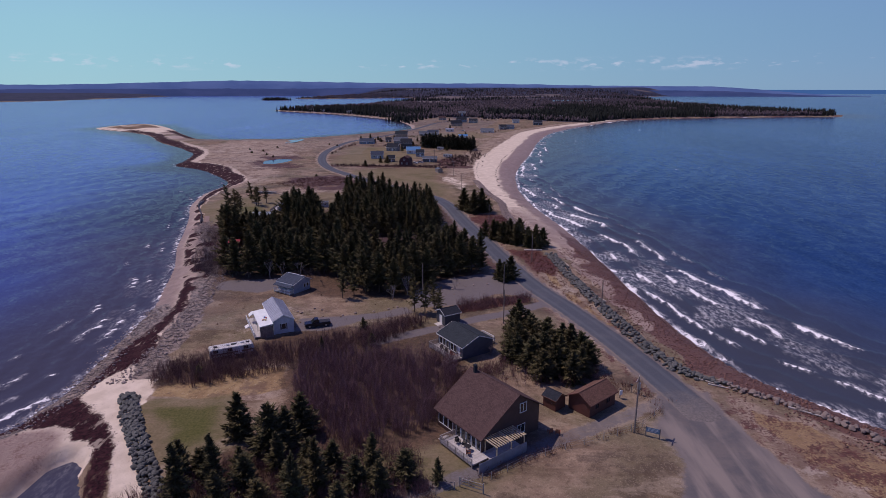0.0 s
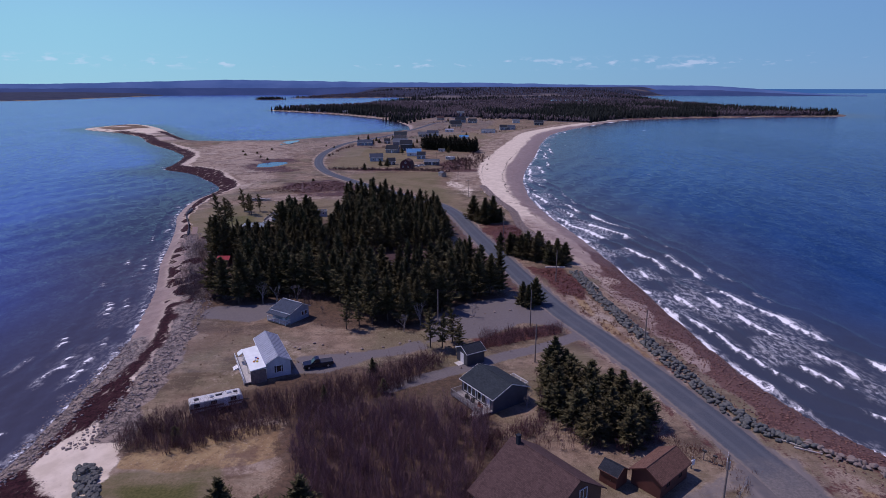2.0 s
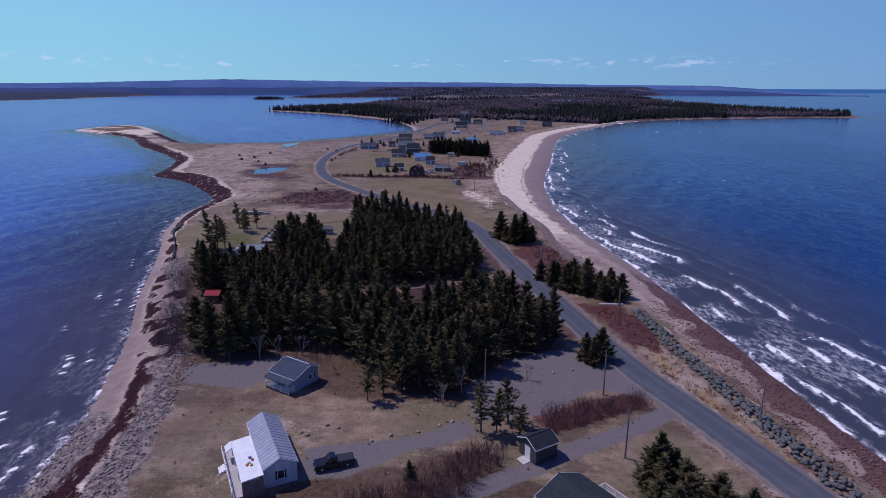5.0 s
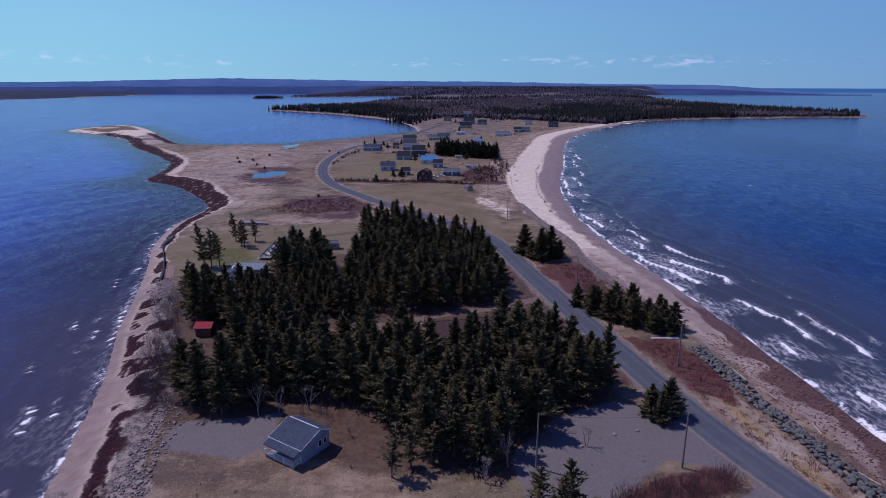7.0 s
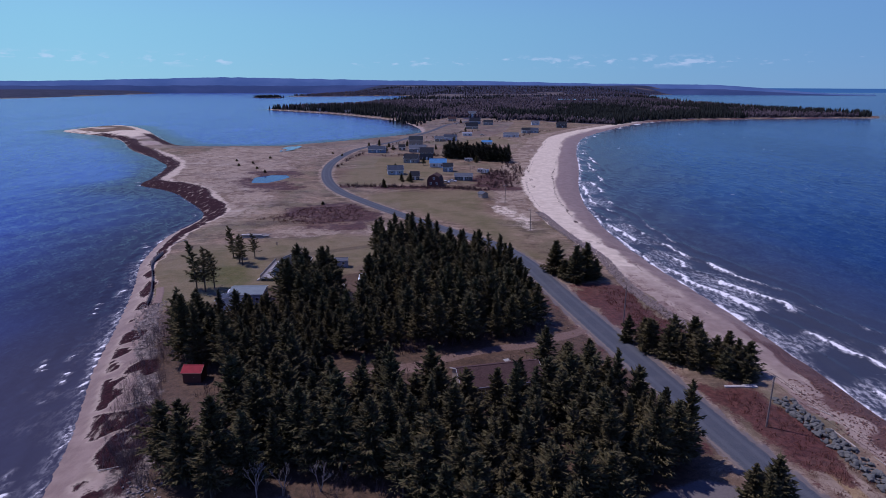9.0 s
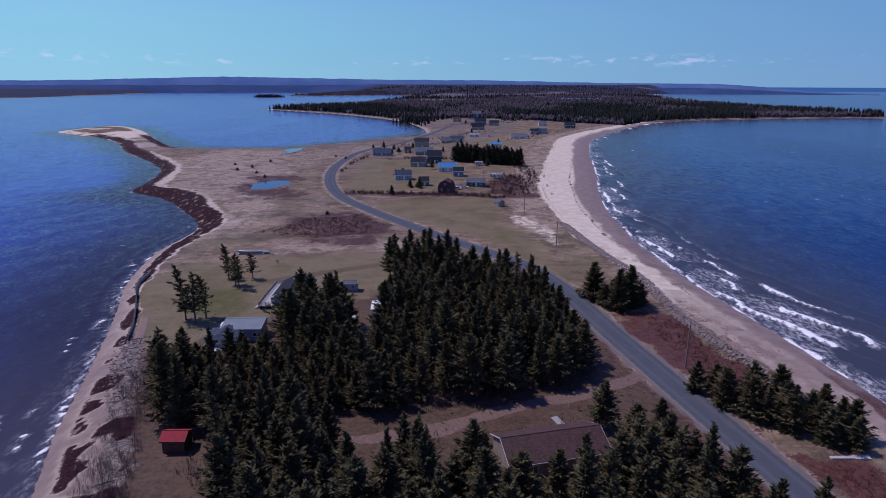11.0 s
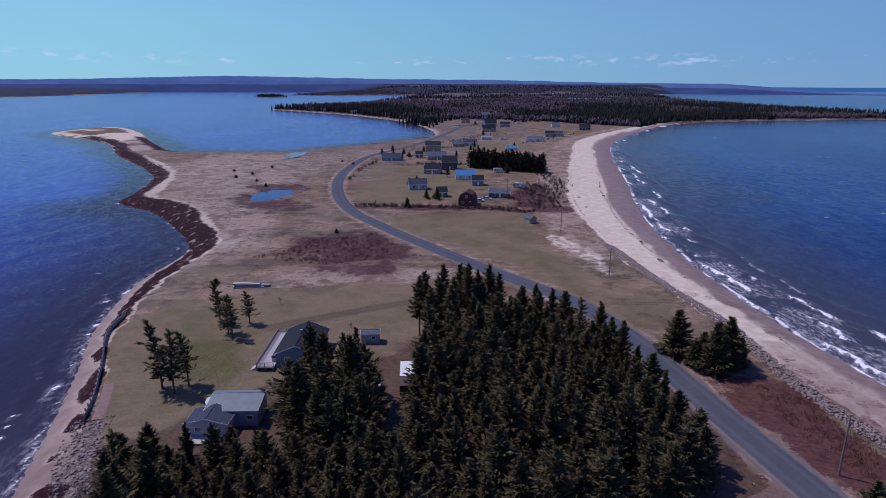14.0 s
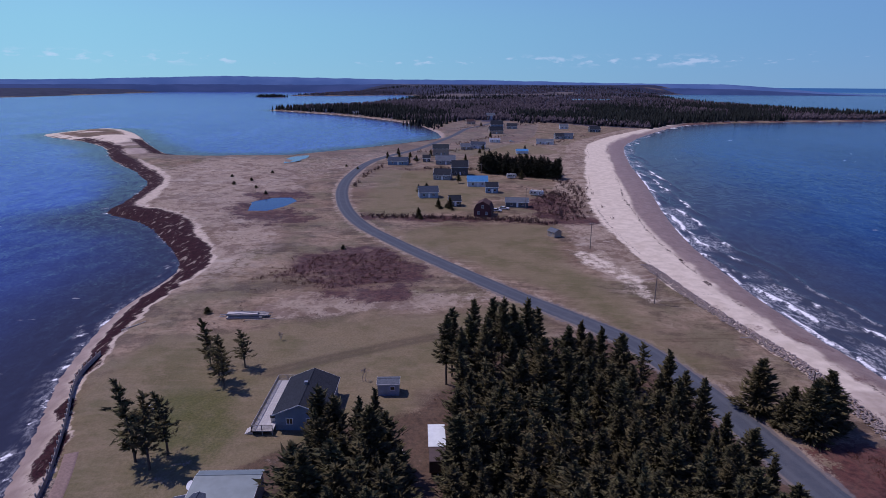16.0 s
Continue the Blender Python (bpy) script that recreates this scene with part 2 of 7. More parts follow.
def far_from(X, Y, line, closed=False):
    """Distance to a line of points."""
    p = np.asarray(line, dtype=float)
    if closed:
        p = np.vstack([p, p[:1]])
    best = np.full(X.shape, 1e18)
    for (ax, ay), (bx, by) in zip(p[:-1], p[1:]):
        dx, dy = bx - ax, by - ay
        t = np.clip(((X - ax) * dx + (Y - ay) * dy) / (dx * dx + dy * dy + 1e-9), 0, 1)
        best = np.minimum(best, (X - ax - t * dx) ** 2 + (Y - ay - t * dy) ** 2)
    return np.sqrt(best)


def inside(X, Y, poly):
    p = np.asarray(poly, dtype=float)
    q = np.roll(p, -1, axis=0)
    hit = np.zeros(X.shape, dtype=bool)
    for (ax, ay), (bx, by) in zip(p, q):
        if ay != by:
            hit ^= ((ay > Y) != (by > Y)) & (X < (bx - ax) * (Y - ay) / (by - ay) + ax)
    return hit


def depth_in(X, Y, poly):
    """Distance to a closed outline, positive inside."""
    d = far_from(X, Y, poly, True)
    return np.where(inside(X, Y, poly), d, -d)


def zone(X, Y, poly, soft=2.0):
    """1 inside an outline, 0 outside, with a soft and wavering edge."""
    k = min(1.0, soft / 8)
    U, V = X, Y
    if len(X) == len(WAVER[0]):
        U, V = X + k * WAVER[0], Y + k * WAVER[1]
    return np.clip(0.5 + depth_in(U, V, poly) / (soft * 1.5), 0, 1)


COAST_SEA = [(150, -250), (95, 40), (69, 85), (62, 95), (56.5, 105), (52.5, 123), (50, 159), (49, 189), (46, 230), (41.5, 268), (40, 296), (40, 315), (41.5, 335),
             (44, 364), (53, 414), (71, 492), (95, 605), (126, 715), (181, 829), (258, 956), (323, 1027), (411, 1072), (534, 1108), (669, 1133), (732, 1128)]
COAST_FAR = [(790, 1210), (760, 1500), (820, 2200), (1000, 3000), (1125, 3520), (1500, 3980), (1830, 4560), (2200, 4700), (2300, 5300), (-2000, 5300)]
COAST_BAY = [(-150, -250), (-118, 40), (-88, 72), (-69.8, 83), (-68, 89), (-67, 98), (-68.7, 114), (-71, 137), (-75, 152), (-81.5, 174), (-90, 195), (-95, 211),
             (-102, 233), (-109, 252), (-115, 267), (-119, 284), (-122, 303), (-121, 326), (-124, 343), (-145, 376), (-163, 399), (-186, 417), (-190, 438), (-197, 470), (-206, 498)]
COAST_SPIT = [(-235, 543), (-280, 601), (-329, 682), (-383, 743), (-437, 784), (-463, 815), (-460, 850), (-452, 885), (-430, 893), (-375, 823), (-309, 713), (-258, 636), (-226, 624),
              (-201, 625), (-164, 629), (-153, 637), (-130, 663), (-106, 691), (-79, 728), (-48, 776), (-41, 800), (-43, 825), (-49, 881), (-80, 1013), (-152, 1148), (-222, 1251), (-359, 1397), (-396, 1425)]
COAST_COVE = [(-380, 1500), (-250, 1800), (-170, 2500), (-140, 2950), (-150, 3130), (-257, 3190), (-480, 3010), (-680, 2915), (-720, 2990), (-560, 3300), (-500, 3900), (-900, 4700), (-1100, 5300)]
SEA_LINE = curve(COAST_SEA, 12)
BAY_LINE = np.vstack([curve(COAST_BAY, 8), curve(COAST_SPIT, 14)])
MAIN = np.vstack([SEA_LINE, COAST_FAR[:-1], COAST_COVE[::-1], BAY_LINE[::-1]])
MAINLAND = [(-5200, 700), (-2600, 1650), (-1720, 2230), (-1590, 2479), (-1640, 3200), (-1700, 3932), (-2000, 5200), (-5200, 5200)]
ISLAND = [(-790, 2660), (-760, 2625), (-700, 2620), (-655, 2650), (-670, 2690), (-730, 2700)]
POND = [(-126, 414), (-131, 436), (-124, 446), (-114, 448), (-109, 438), (-112, 425), (-117, 414)]
POOL = [(-60, 50), (-58, 62), (-57, 68.5), (-56.4, 74), (-54.2, 76.2), (-52, 75.1), (-51, 72.5), (-48, 67.7), (-46, 62), (-45, 50)]
ROAD = curve([(80, -120), (52, 30), (44, 72), (40.6, 92), (35.2, 115), (29.4, 134), (22.6, 155), (14.3, 196), (7.6, 231), (5.0, 247), (2.2, 262), (-3.6, 280), (-13.8, 295), (-24.7, 309.5), (-45.2, 340),
              (-59, 362), (-73.5, 388), (-85, 422), (-93, 466), (-95.5, 512), (-92, 571), (-82, 611), (-62, 662), (-40, 750), (-26, 816), (-10, 901), (14, 964), (60, 1120), (90, 1300)], 4)
LANE = curve([(24.5, 136.5), (16, 131), (7, 126.5), (0, 122), (-9, 117), (-14, 114)], 3)
LANE_NORTH = curve([(6.5, 211), (4.5, 209.4), (-4.6, 204.6), (-12, 201.9), (-19.7, 198.9), (-27.1, 195.4), (-32, 193), (-44, 191)], 3)


def shore_depth(X, Y):
    return np.maximum(np.maximum(depth_in(X, Y, MAIN), depth_in(X, Y, MAINLAND)), depth_in(X, Y, ISLAND))


def ground_z(X, Y, d=None):
    X, Y = np.asarray(X, dtype=float), np.asarray(Y, dtype=float)
    d = shore_depth(X, Y) if d is None else d
    steep = np.where((X > 20) & (Y < 260), np.interp(Y, (60, 170, 230), (2.6, 3.0, 5.5)), 5.5)
    land = 2.0 * (1 - np.exp(-np.maximum(d, 0) / steep))
    roll = (fbm(X / 14, Y / 14, 3) - 0.5) * 0.5 * smooth(d, 8, 20) * smooth(far_from(X, Y, ROAD[::2]), 4, 12)
    dune = (fbm(X / 10, Y / 10, 8) - 0.35) * 1.9 * smooth(d, 6, 14) * smooth(-X, 112, 150) * smooth(Y, 330, 380)
    rise = smooth(Y, 950, 1500) * 3 * smooth(d, 10, 160) + smooth(Y, 2300, 3000) * 9 * smooth(d, 10, 160) + smooth(Y, 2300, 4700) * (40 + 14 * (fbm(X / 700, Y / 400, 17) - 0.5)) * smooth(d, 20, 320) * smooth(X, -1500, -1200)
    rise = rise + smooth(-X, 1500, 1700) * 9 * smooth(d, 0, 700) * (0.7 + 0.6 * fbm(X / 500, Y / 500, 18))
    z = np.where(d > 0, land + roll + dune + rise, np.maximum(d * 0.09, -4))
    z = z - 1.3 * smooth(depth_in(X, Y, POND), -1.5, 3)
    z = z - np.where(Y < 90, 2.5 * smooth(depth_in(X, Y, POOL), -1.6, 0.8), 0)
    return z


def lines(lo, hi, near_lo, near_hi, step, grow_lo, grow_hi):
    mid = list(np.arange(near_lo, near_hi + 1e-6, step))
    up, s, v = [], step, mid[-1]
    while v < hi:
        s *= grow_hi
        v += s
        up.append(v)
    dn, s, v = [], step, mid[0]
    while v > lo:
        s *= grow_lo
        v -= s
        dn.append(v)
    return np.array(dn[::-1] + mid + up)


def net(xs, ys):
    X, Y = np.meshgrid(xs, ys)
    nx, ny = len(xs), len(ys)
    i = np.arange(nx * ny).reshape(ny, nx)
    q = np.stack([i[:-1, :-1], i[:-1, 1:], i[1:, 1:], i[1:, :-1]], -1).reshape(-1, 4)
    return X.ravel(), Y.ravel(), q


GRID_X, GRID_Y = lines(-5300, 5300, -130, 66, 1.1, 1.026, 1.045), lines(-300, 5300, 58, 300, 1.1, 1.2, 1.019)
GX, GY, GQ = net(GRID_X, GRID_Y)
GD = shore_depth(GX, GY)
GZ = ground_z(GX, GY, GD)
LIE, OFFSHORE = GZ.reshape(len(GRID_Y), -1), GD.reshape(len(GRID_Y), -1)


def read_grid(grid, X, Y):
    """Looks a height, or a distance from the shore, up in the finished ground."""
    X, Y = np.asarray(X, dtype=float), np.asarray(Y, dtype=float)
    i = np.clip(np.searchsorted(GRID_X, X) - 1, 0, len(GRID_X) - 2)
    j = np.clip(np.searchsorted(GRID_Y, Y) - 1, 0, len(GRID_Y) - 2)
    u = (X - GRID_X[i]) / (GRID_X[i + 1] - GRID_X[i])
    v = (Y - GRID_Y[j]) / (GRID_Y[j + 1] - GRID_Y[j])
    return (grid[j, i] * (1 - u) + grid[j, i + 1] * u) * (1 - v) + (grid[j + 1, i] * (1 - u) + grid[j + 1, i + 1] * u) * v


def lie(X, Y):
    return read_grid(LIE, X, Y)


def gz(x, y):
    return float(lie(np.array([x]), np.array([y]))[0])


WAVER = [9 * (fbm(GX / 9, GY / 9, 61 + k) - 0.5) + 16 * (fbm(GX / 28, GY / 28, 63 + k) - 0.5) for k in (0, 1)]
d_sea, d_bay = far_from(GX, GY, SEA_LINE), far_from(GX, GY, BAY_LINE)
on_sea = (d_sea < d_bay) & (GY < 1250)
on_bay = (d_bay <= d_sea) & (GY < 1450)
land = GD > -3
near_w = smooth(GY, 300, 420)
wob = (fbm(GX / 6, GY / 6, 21) - 0.5) * (1 - near_w) + (fbm(GX / 26, GY / 26, 22) - 0.5) * near_w
# ocean beach: red stones in front, pale sand farther on
w_sea = np.interp(GY, (60, 105, 140, 178, 245, 266, 280, 300, 324, 354, 387, 446, 520, 616, 709, 850, 980, 1100), (8, 9.5, 9, 12, 16.5, 16, 17, 19.5, 22, 24, 27.5, 32.5, 33, 30, 32, 21, 12, 7)) + wob * 4
sand = np.where(on_sea & land, smooth(w_sea - GD, -1.5 - 3.5 * near_w, 1.5 + 3.5 * near_w), 0.0)
red = sand * (1 - smooth(GY + wob * 40, 175, 245)) * smooth(8.0 - GD + wob * 7 + (GY < 120) * 8, 0, 3)
red = np.maximum(red, sand * smooth(GY, 950, 1040))
red = np.maximum(red, np.where(on_sea & land, smooth(w_sea + 3.0 - GD, -1, 1) * (1 - smooth(GY, 300, 330)) * 0.45 * smooth(wob, 0.02, 0.1), 0))
far_w = smooth(np.hypot(GX, GY), 380, 560)
ragged = fbm(GX / 5, GY / 5, 33) * (1 - near_w) + (fbm(GX / 22, GY / 22, 34) * (1 - far_w) + fbm(GX / 70, GY / 70, 35) * far_w) * near_w
k_in = np.interp(GY, (60, 80, 105, 153, 184, 207, 235, 266, 285, 305, 340, 376, 416, 435, 470, 497, 550, 630, 740), (13, 11.5, 9.5, 7.5, 8.5, 6, 4.5, 4, 5.5, 7, 8.5, 10.5, 14, 8.5, 8, 9, 10, 11, 10)) + wob * 3.0
wet_bay = np.where(on_bay & land & (GY > 590) & (GX > -330), 0.8, 0.0)
wet_bay = np.maximum(wet_bay, np.where(on_sea & (GY < 260), 0.9 * (1 - smooth(GY, 215, 300)), 0))
wet_bay = np.maximum(wet_bay, np.where(on_bay & land & (GY > 120), 1.0 * (1 - smooth(GY, 215, 270)), 0))
wet_bay = np.maximum(wet_bay, np.where(on_bay & land & (GY > 215) & (GY < 620), np.where(GD < k_in, 0.9, 0.30 + 0.3 * smooth(ragged, 0.45, 0.6)), 0))
wet = wet_bay + (1 - wet_bay) * np.where(on_sea & land, smooth(w_sea * 0.42 - GD + wob * 5, -0.8, 0.8) * smooth(GY, 150, 200), 0.0)
# bay shore: grey stones, a wide dark band of seaweed, pale sand above
k_out = np.interp(GY, (60, 90, 130, 170, 200, 230, 262, 300, 335, 350, 1500), (2, 3, 4.5, 4, 3, 2.5, 2.8, 2.5, 0.5, -2.5, -2.5)) + wob * 1.5
s_bay = np.interp(GY, (60, 110, 150, 200, 230, 262, 292, 350, 400, 500, 640, 740, 900, 1450), (24, 13, 11.5, 9.5, 6, 5, 7.5, 10.5, 15, 12, 12, 10, 8, 3)) + wob * 4
kelp = np.where(on_bay & land & (GY < 760) & (GX < -30), smooth(k_in - GD + (ragged - 0.5) * (5 + 5 * near_w), -1.5 - 2 * near_w, 1.5 + 2 * near_w) * smooth(GD - k_out + (ragged - 0.5) * 3, -1.2 - near_w, 1.2 + near_w), 0.0)
weedy = smooth(GY, 150, 168) * (1 - smooth(GY, 222, 236))
blot = fbm(GX / 7, GY / 7, 37)
kelp = np.where(on_bay & land & (weedy > 0), kelp * (1 - weedy) + weedy * smooth(blot, 0.47, 0.53) * smooth(GD, 1.5, 3.5) * (1 - smooth(GD, 10.5, 13)), kelp)
stone = np.where(on_bay & land & (GY < 300) & (GX < -30), smooth(k_out + 1 - GD, -1, 1) * (1 - smooth(GY + wob * 20, 134, 152)), 0.0)
stone = np.maximum(stone, np.where(on_bay & (GY > 98) & (GY < 170), smooth(GD - k_in, -1, 1) * smooth(s_bay + 1.5 - GD, -1, 1), 0.0))
stone = np.maximum(stone, np.where(on_bay & land & (GY > 120) & (GY < 240), 0.22 + 0.5 * (ragged - 0.5), 0.0))
stone = np.maximum(stone, np.where(on_bay & (GY > 180) & (GY < 236), smooth(GD - k_in, -1, 1) * smooth(s_bay + 2 - GD, -1, 1) * 0.8, 0.0))
s_bay = np.where((GY > 590) & (GX > -330), 4.0 + wob * 3, s_bay)
sand_bay = np.where(on_bay & land & (GX < -20), smooth(s_bay - GD, -1.0 - 6 * near_w, 1.0 + 6 * near_w), 0.0)
spit_sand = smooth(-GX, 225, 300) * smooth(fbm(GX / 25, GY / 25, 51) - 0.02, 0.42, 0.6) * (GY < 960)
sand = np.maximum(np.maximum(sand, sand_bay), spit_sand)
sand = np.maximum(sand, zone(GX, GY, [(-3, 356), (8, 349), (15, 320), (14, 303), (9, 301), (2, 312), (-5, 338)], 7) * 0.5)
pale = np.maximum(sand * 0, zone(GX, GY, [(-128, 300), (-113, 352), (-112, 380), (-150, 420), (-190, 470), (-220, 540), (-180, 600), (-150, 520), (-118, 400), (-100, 330)], 16))
# bar and weed at the mouth of the pool
wrack = np.where(on_sea & land & (GY > 165), np.maximum(1 - smooth(np.abs(GD - w_sea * 0.45 + wob * 5), 0.3, 1.4), 0.8 - smooth(np.abs(GD - w_sea + 2.0 + wob * 3), 0.3, 1.6)) * smooth(ragged, 0.36, 0.52) * 0.5, 0.0)
kelp = np.maximum(kelp, wrack * (1 - smooth(GY, 700, 900)))
weed = zone(GX, GY, [(-84, 77), (-68, 85.5), (-66, 90.2), (-63.1, 92.3), (-54.6, 83.7), (-49.5, 77), (-43.9, 67.5), (-38, 52), (-43, 50), (-46, 60), (-47.5, 67.5), (-51.4, 74.2), (-53.5, 77), (-56, 77.5), (-58.5, 80.7), (-62.8, 83.7), (-68, 82), (-80, 74)], 2) * (1 - zone(GX, GY, POOL, 2))
pink = zone(GX, GY, [(-82, 50), (-78, 74), (-68.3, 81), (-65, 82.7), (-61, 82.4), (-58, 79.8), (-56.3, 75.6), (-56.4, 70.8), (-58, 64), (-60, 50)], 1.5)
bar = np.maximum(pink, zone(GX, GY, [(-62.5, 91.4), (-62.2, 98.4), (-58.3, 105.3), (-54.4, 98.4), (-55.4, 92.9), (-51.6, 85.5), (-46.5, 77.8), (-39, 66.8), (-32, 55), (-37, 52), (-43.3, 66.8), (-50.1, 77.8), (-56.5, 84.6)], 1.5))
kelp, sand = np.maximum(kelp * (1 - bar), weed * (1 - pink)), np.maximum(sand, bar)
wet = np.maximum(wet, pink) * (1 - kelp)
red = np.maximum(red, 0.40 * pink)
# red-brown reeds and briars, mown lawns, gravel
reed = np.zeros_like(GX)
for poly, soft in (([(-88, 318), (-84, 346), (-71, 361), (-58, 355), (-44, 331), (-46, 319), (-57, 311), (-69, 306), (-77, 314)], 9), ([(8, 462), (27, 456), (19, 420), (14.5, 387), (1.4, 382), (-8.6, 402), (-4, 430)], 9), ([(12, 243), (24, 240), (30, 216), (31, 196), (25, 198), (16, 222)], 5),
                   ([(23, 186), (31, 185), (33, 168), (30, 160), (25, 164)], 4), ([(5, 131), (22, 138), (21, 142), (3, 135.5)], 2), ([(-76, 407), (-38, 404), (1, 392), (0, 385), (-38, 393), (-75, 396)], 4), ([(-78, 314), (-52, 314), (-46, 306), (-61, 301), (-74, 305)], 8), ([(-138, 450), (-113, 459), (-106, 419), (-93, 400), (-103, 386), (-118, 386), (-132, 411)], 12)):
    reed = np.maximum(reed, zone(GX, GY, poly, soft))
reed = np.maximum(reed, 0.6 * zone(GX, GY, [(-120 + (x + 120) * 1.7, 431 + (y - 431) * 1.5) for x, y in POND], 6))
reed = reed * np.where(GY > 280, 0.6 + 0.5 * smooth(fbm(GX / 16, GY / 7, 39), 0.40, 0.58), 1.0)
reed = np.where(GY < 280, reed * 1.4, reed)
strip = far_from(GX, GY, ROAD[::2])
reed = np.maximum(reed, 0.5 * smooth(8 - strip, 0, 4) * smooth(strip, 3, 4.5) * (GX > np.interp(GY, (60, 300), (40, -20))) * (GY > 70) * (GY < 250))
reed = np.maximum(reed, 0.46 * zone(GX, GY, [(44, 94), (52, 91), (62, 80), (75, 60), (55, 50), (47, 76)], 6))
brown_floor = zone(GX, GY, [(-42, 50), (-40, 66), (-34, 74), (-24, 77), (-10, 74), (-3, 66), (0, 50)], 4)
for poly in ([(-54, 97), (-44, 105), (-29, 117), (-8, 126), (3, 113), (2, 92), (-2, 79), (-15, 76), (-28, 79), (-27, 104), (-50, 93)], [(-66, 157), (-19, 143), (-10, 138), (12, 160), (17, 168), (10, 200), (0, 282), (-30, 284), (-44, 252), (-64, 242), (-90, 222), (-84, 190)]):
    brown_floor = np.maximum(brown_floor, zone(GX, GY, poly, 5))
lawn = np.zeros_like(GX)
for poly, k in (([(-93, 240), (-93, 259), (-82, 263), (-74, 261), (-68, 247), (-72, 236), (-82, 234)], 0.95), ([(-48, 87), (-36, 89.5), (-32.5, 80.3), (-36, 75.5), (-40.5, 75.5), (-45.5, 81)], 1.2), ([(-16, 110), (-4, 119), (1, 115), (1, 107), (-8, 105)], 0.9), ([(-12, 75), (-1, 78), (4, 73), (3, 66), (-7, 67), (-11, 71)], 0.8),
                ([(-62, 386), (-3.4, 391), (-1, 356), (-6, 336), (6, 303), (12, 272), (3.7, 262), (-4.6, 291), (-30, 329), (-47, 354)], 0.36), ([(-100, 281), (-72, 293), (-46, 294), (-27, 301), (-17, 294), (-42, 258), (-49, 228), (-94, 228), (-105, 258)], 0.46), ([(-88, 541), (-16, 518), (-20, 440), (-27, 410), (-76, 408)], 0.40), ([(-20, 700), (40, 720), (60, 640), (0, 600), (-40, 640)], 0.30), ([(14, 123), (25, 133), (30, 118), (28, 108)], 0.4)):
    lawn = np.maximum(lawn, k * zone(GX, GY, poly, 4.5 if k > 0.99 else 8 if k > 0.9 else 9))
gravel = np.zeros_like(GX)
for poly, soft in (([(-6, 133), (-9, 145), (2, 156), (11, 160), (17, 157), (25, 140), (14, 143), (6, 136)], 2), ([(46, 92), (36, 88), (33.5, 82), (33.5, 72), (28, 60), (30, -60), (90, -60), (60, 40), (50, 66), (46.5, 78)], 2.5), ([(-31, 119), (-33, 126), (-16, 130), (-8, 134), (-6, 130), (-18, 125), (-25, 119)], 2.5), ([(-60, 156), (-61, 148), (-48, 146), (-42, 151), (-44, 158)], 3)):
    gravel = np.maximum(gravel, zone(GX, GY, poly, soft))
gravel = np.maximum(gravel, 0.75 * smooth(2.0 - far_from(GX, GY, LANE), -0.6, 0.8))
dirt = smooth(1.6 - far_from(GX, GY, LANE_NORTH) + wob * 1.5, -0.6, 0.8)
gravel = np.maximum(gravel, 0.55 * smooth(1.8 - far_from(GX, GY, [(37, 90), (27.5, 84.2), (14, 76.5), (3, 70), (-8, 64)]), -0.5, 0.6))
gravel = np.maximum(gravel, 0.6 * smooth(4.2 - strip + wob, -0.5, 0.5) * (GY < 320))
pale = np.maximum(pale, gravel * (GX > 20) * (GY < 100))
fell = smooth(GY + wob * 120 + np.maximum(0, GX - 60) * 1.0 - np.maximum(0, -GX - 40) * 0.2, 1000, 1120) * smooth(GD, 6, 16)
fell = np.maximum(fell, ((GX < -500) & (GY > 1200) | (GY > 1700)) * smooth(GD, 4, 30))
glade = (GX > -500) * fell * smooth(fbm(GX / 260, GY / 150, 71), 0.66, 0.72) * smooth(GY, 1350, 1500)
for poly in ([(350, 2130), (530, 2150), (560, 2330), (390, 2320)], [(-200, 2050), (60, 2000), (90, 2180), (-150, 2240)]):
    glade = np.maximum(glade, zone(GX, GY, poly, 30))
straw = np.zeros_like(GX)
for poly, soft, k in (([(-53, 95), (-42, 99.5), (-27, 104.5), (-24, 94), (-36, 88.5), (-50, 88.5)], 3, 1.0), ([(-14.5, 74), (-10.7, 74), (-10.7, 67), (-13.5, 67)], 2, 0.9), ([(-90, 294), (-86, 314), (-55, 310), (-29, 306), (-46, 296), (-72, 294)], 6, 0.8), ([(-17, 104), (-9, 115), (-3, 124), (4, 120), (-4, 108), (-10, 102)], 3, 0.7),
                      ([(30, 60), (33, 82), (24, 78), (8, 70), (4, 60)], 4, 0.2), ([(48, 92), (60, 82), (75, 60), (56, 50), (49, 76)], 4, 0.95), ([(25, 166), (32, 166), (34, 150), (40, 118), (34, 122), (28, 150)], 3, 1.0), ([(-50, 110), (-44, 146), (-20, 142), (-30, 122)], 8, 0.5), ([(-110, 470), (-60, 640), (-100, 640), (-190, 540), (-170, 480)], 20, 0.5), ([(-12, 700), (120, 840), (90, 760), (60, 600), (30, 520), (22, 600)], 20, 0.5)):
    straw = np.maximum(straw, k * zone(GX, GY, poly, soft))
straw = np.maximum(straw, np.where(on_sea & (GY > 320) & (GY < 950), 0.8 * smooth(GD - w_sea, -4, 2) * (1 - smooth(GD - w_sea, 12, 22)), 0))
straw = np.maximum(straw, 0.6 * smooth(7 - strip, 0, 3) * (GY > 100) * (GY < 640))
straw = np.maximum(straw, 0.8 * zone(GX, GY, [(-200, 440), (-170, 410), (-130, 380), (-118, 330), (-104, 330), (-100, 370), (-112, 470), (-150, 600), (-210, 600)], 14))
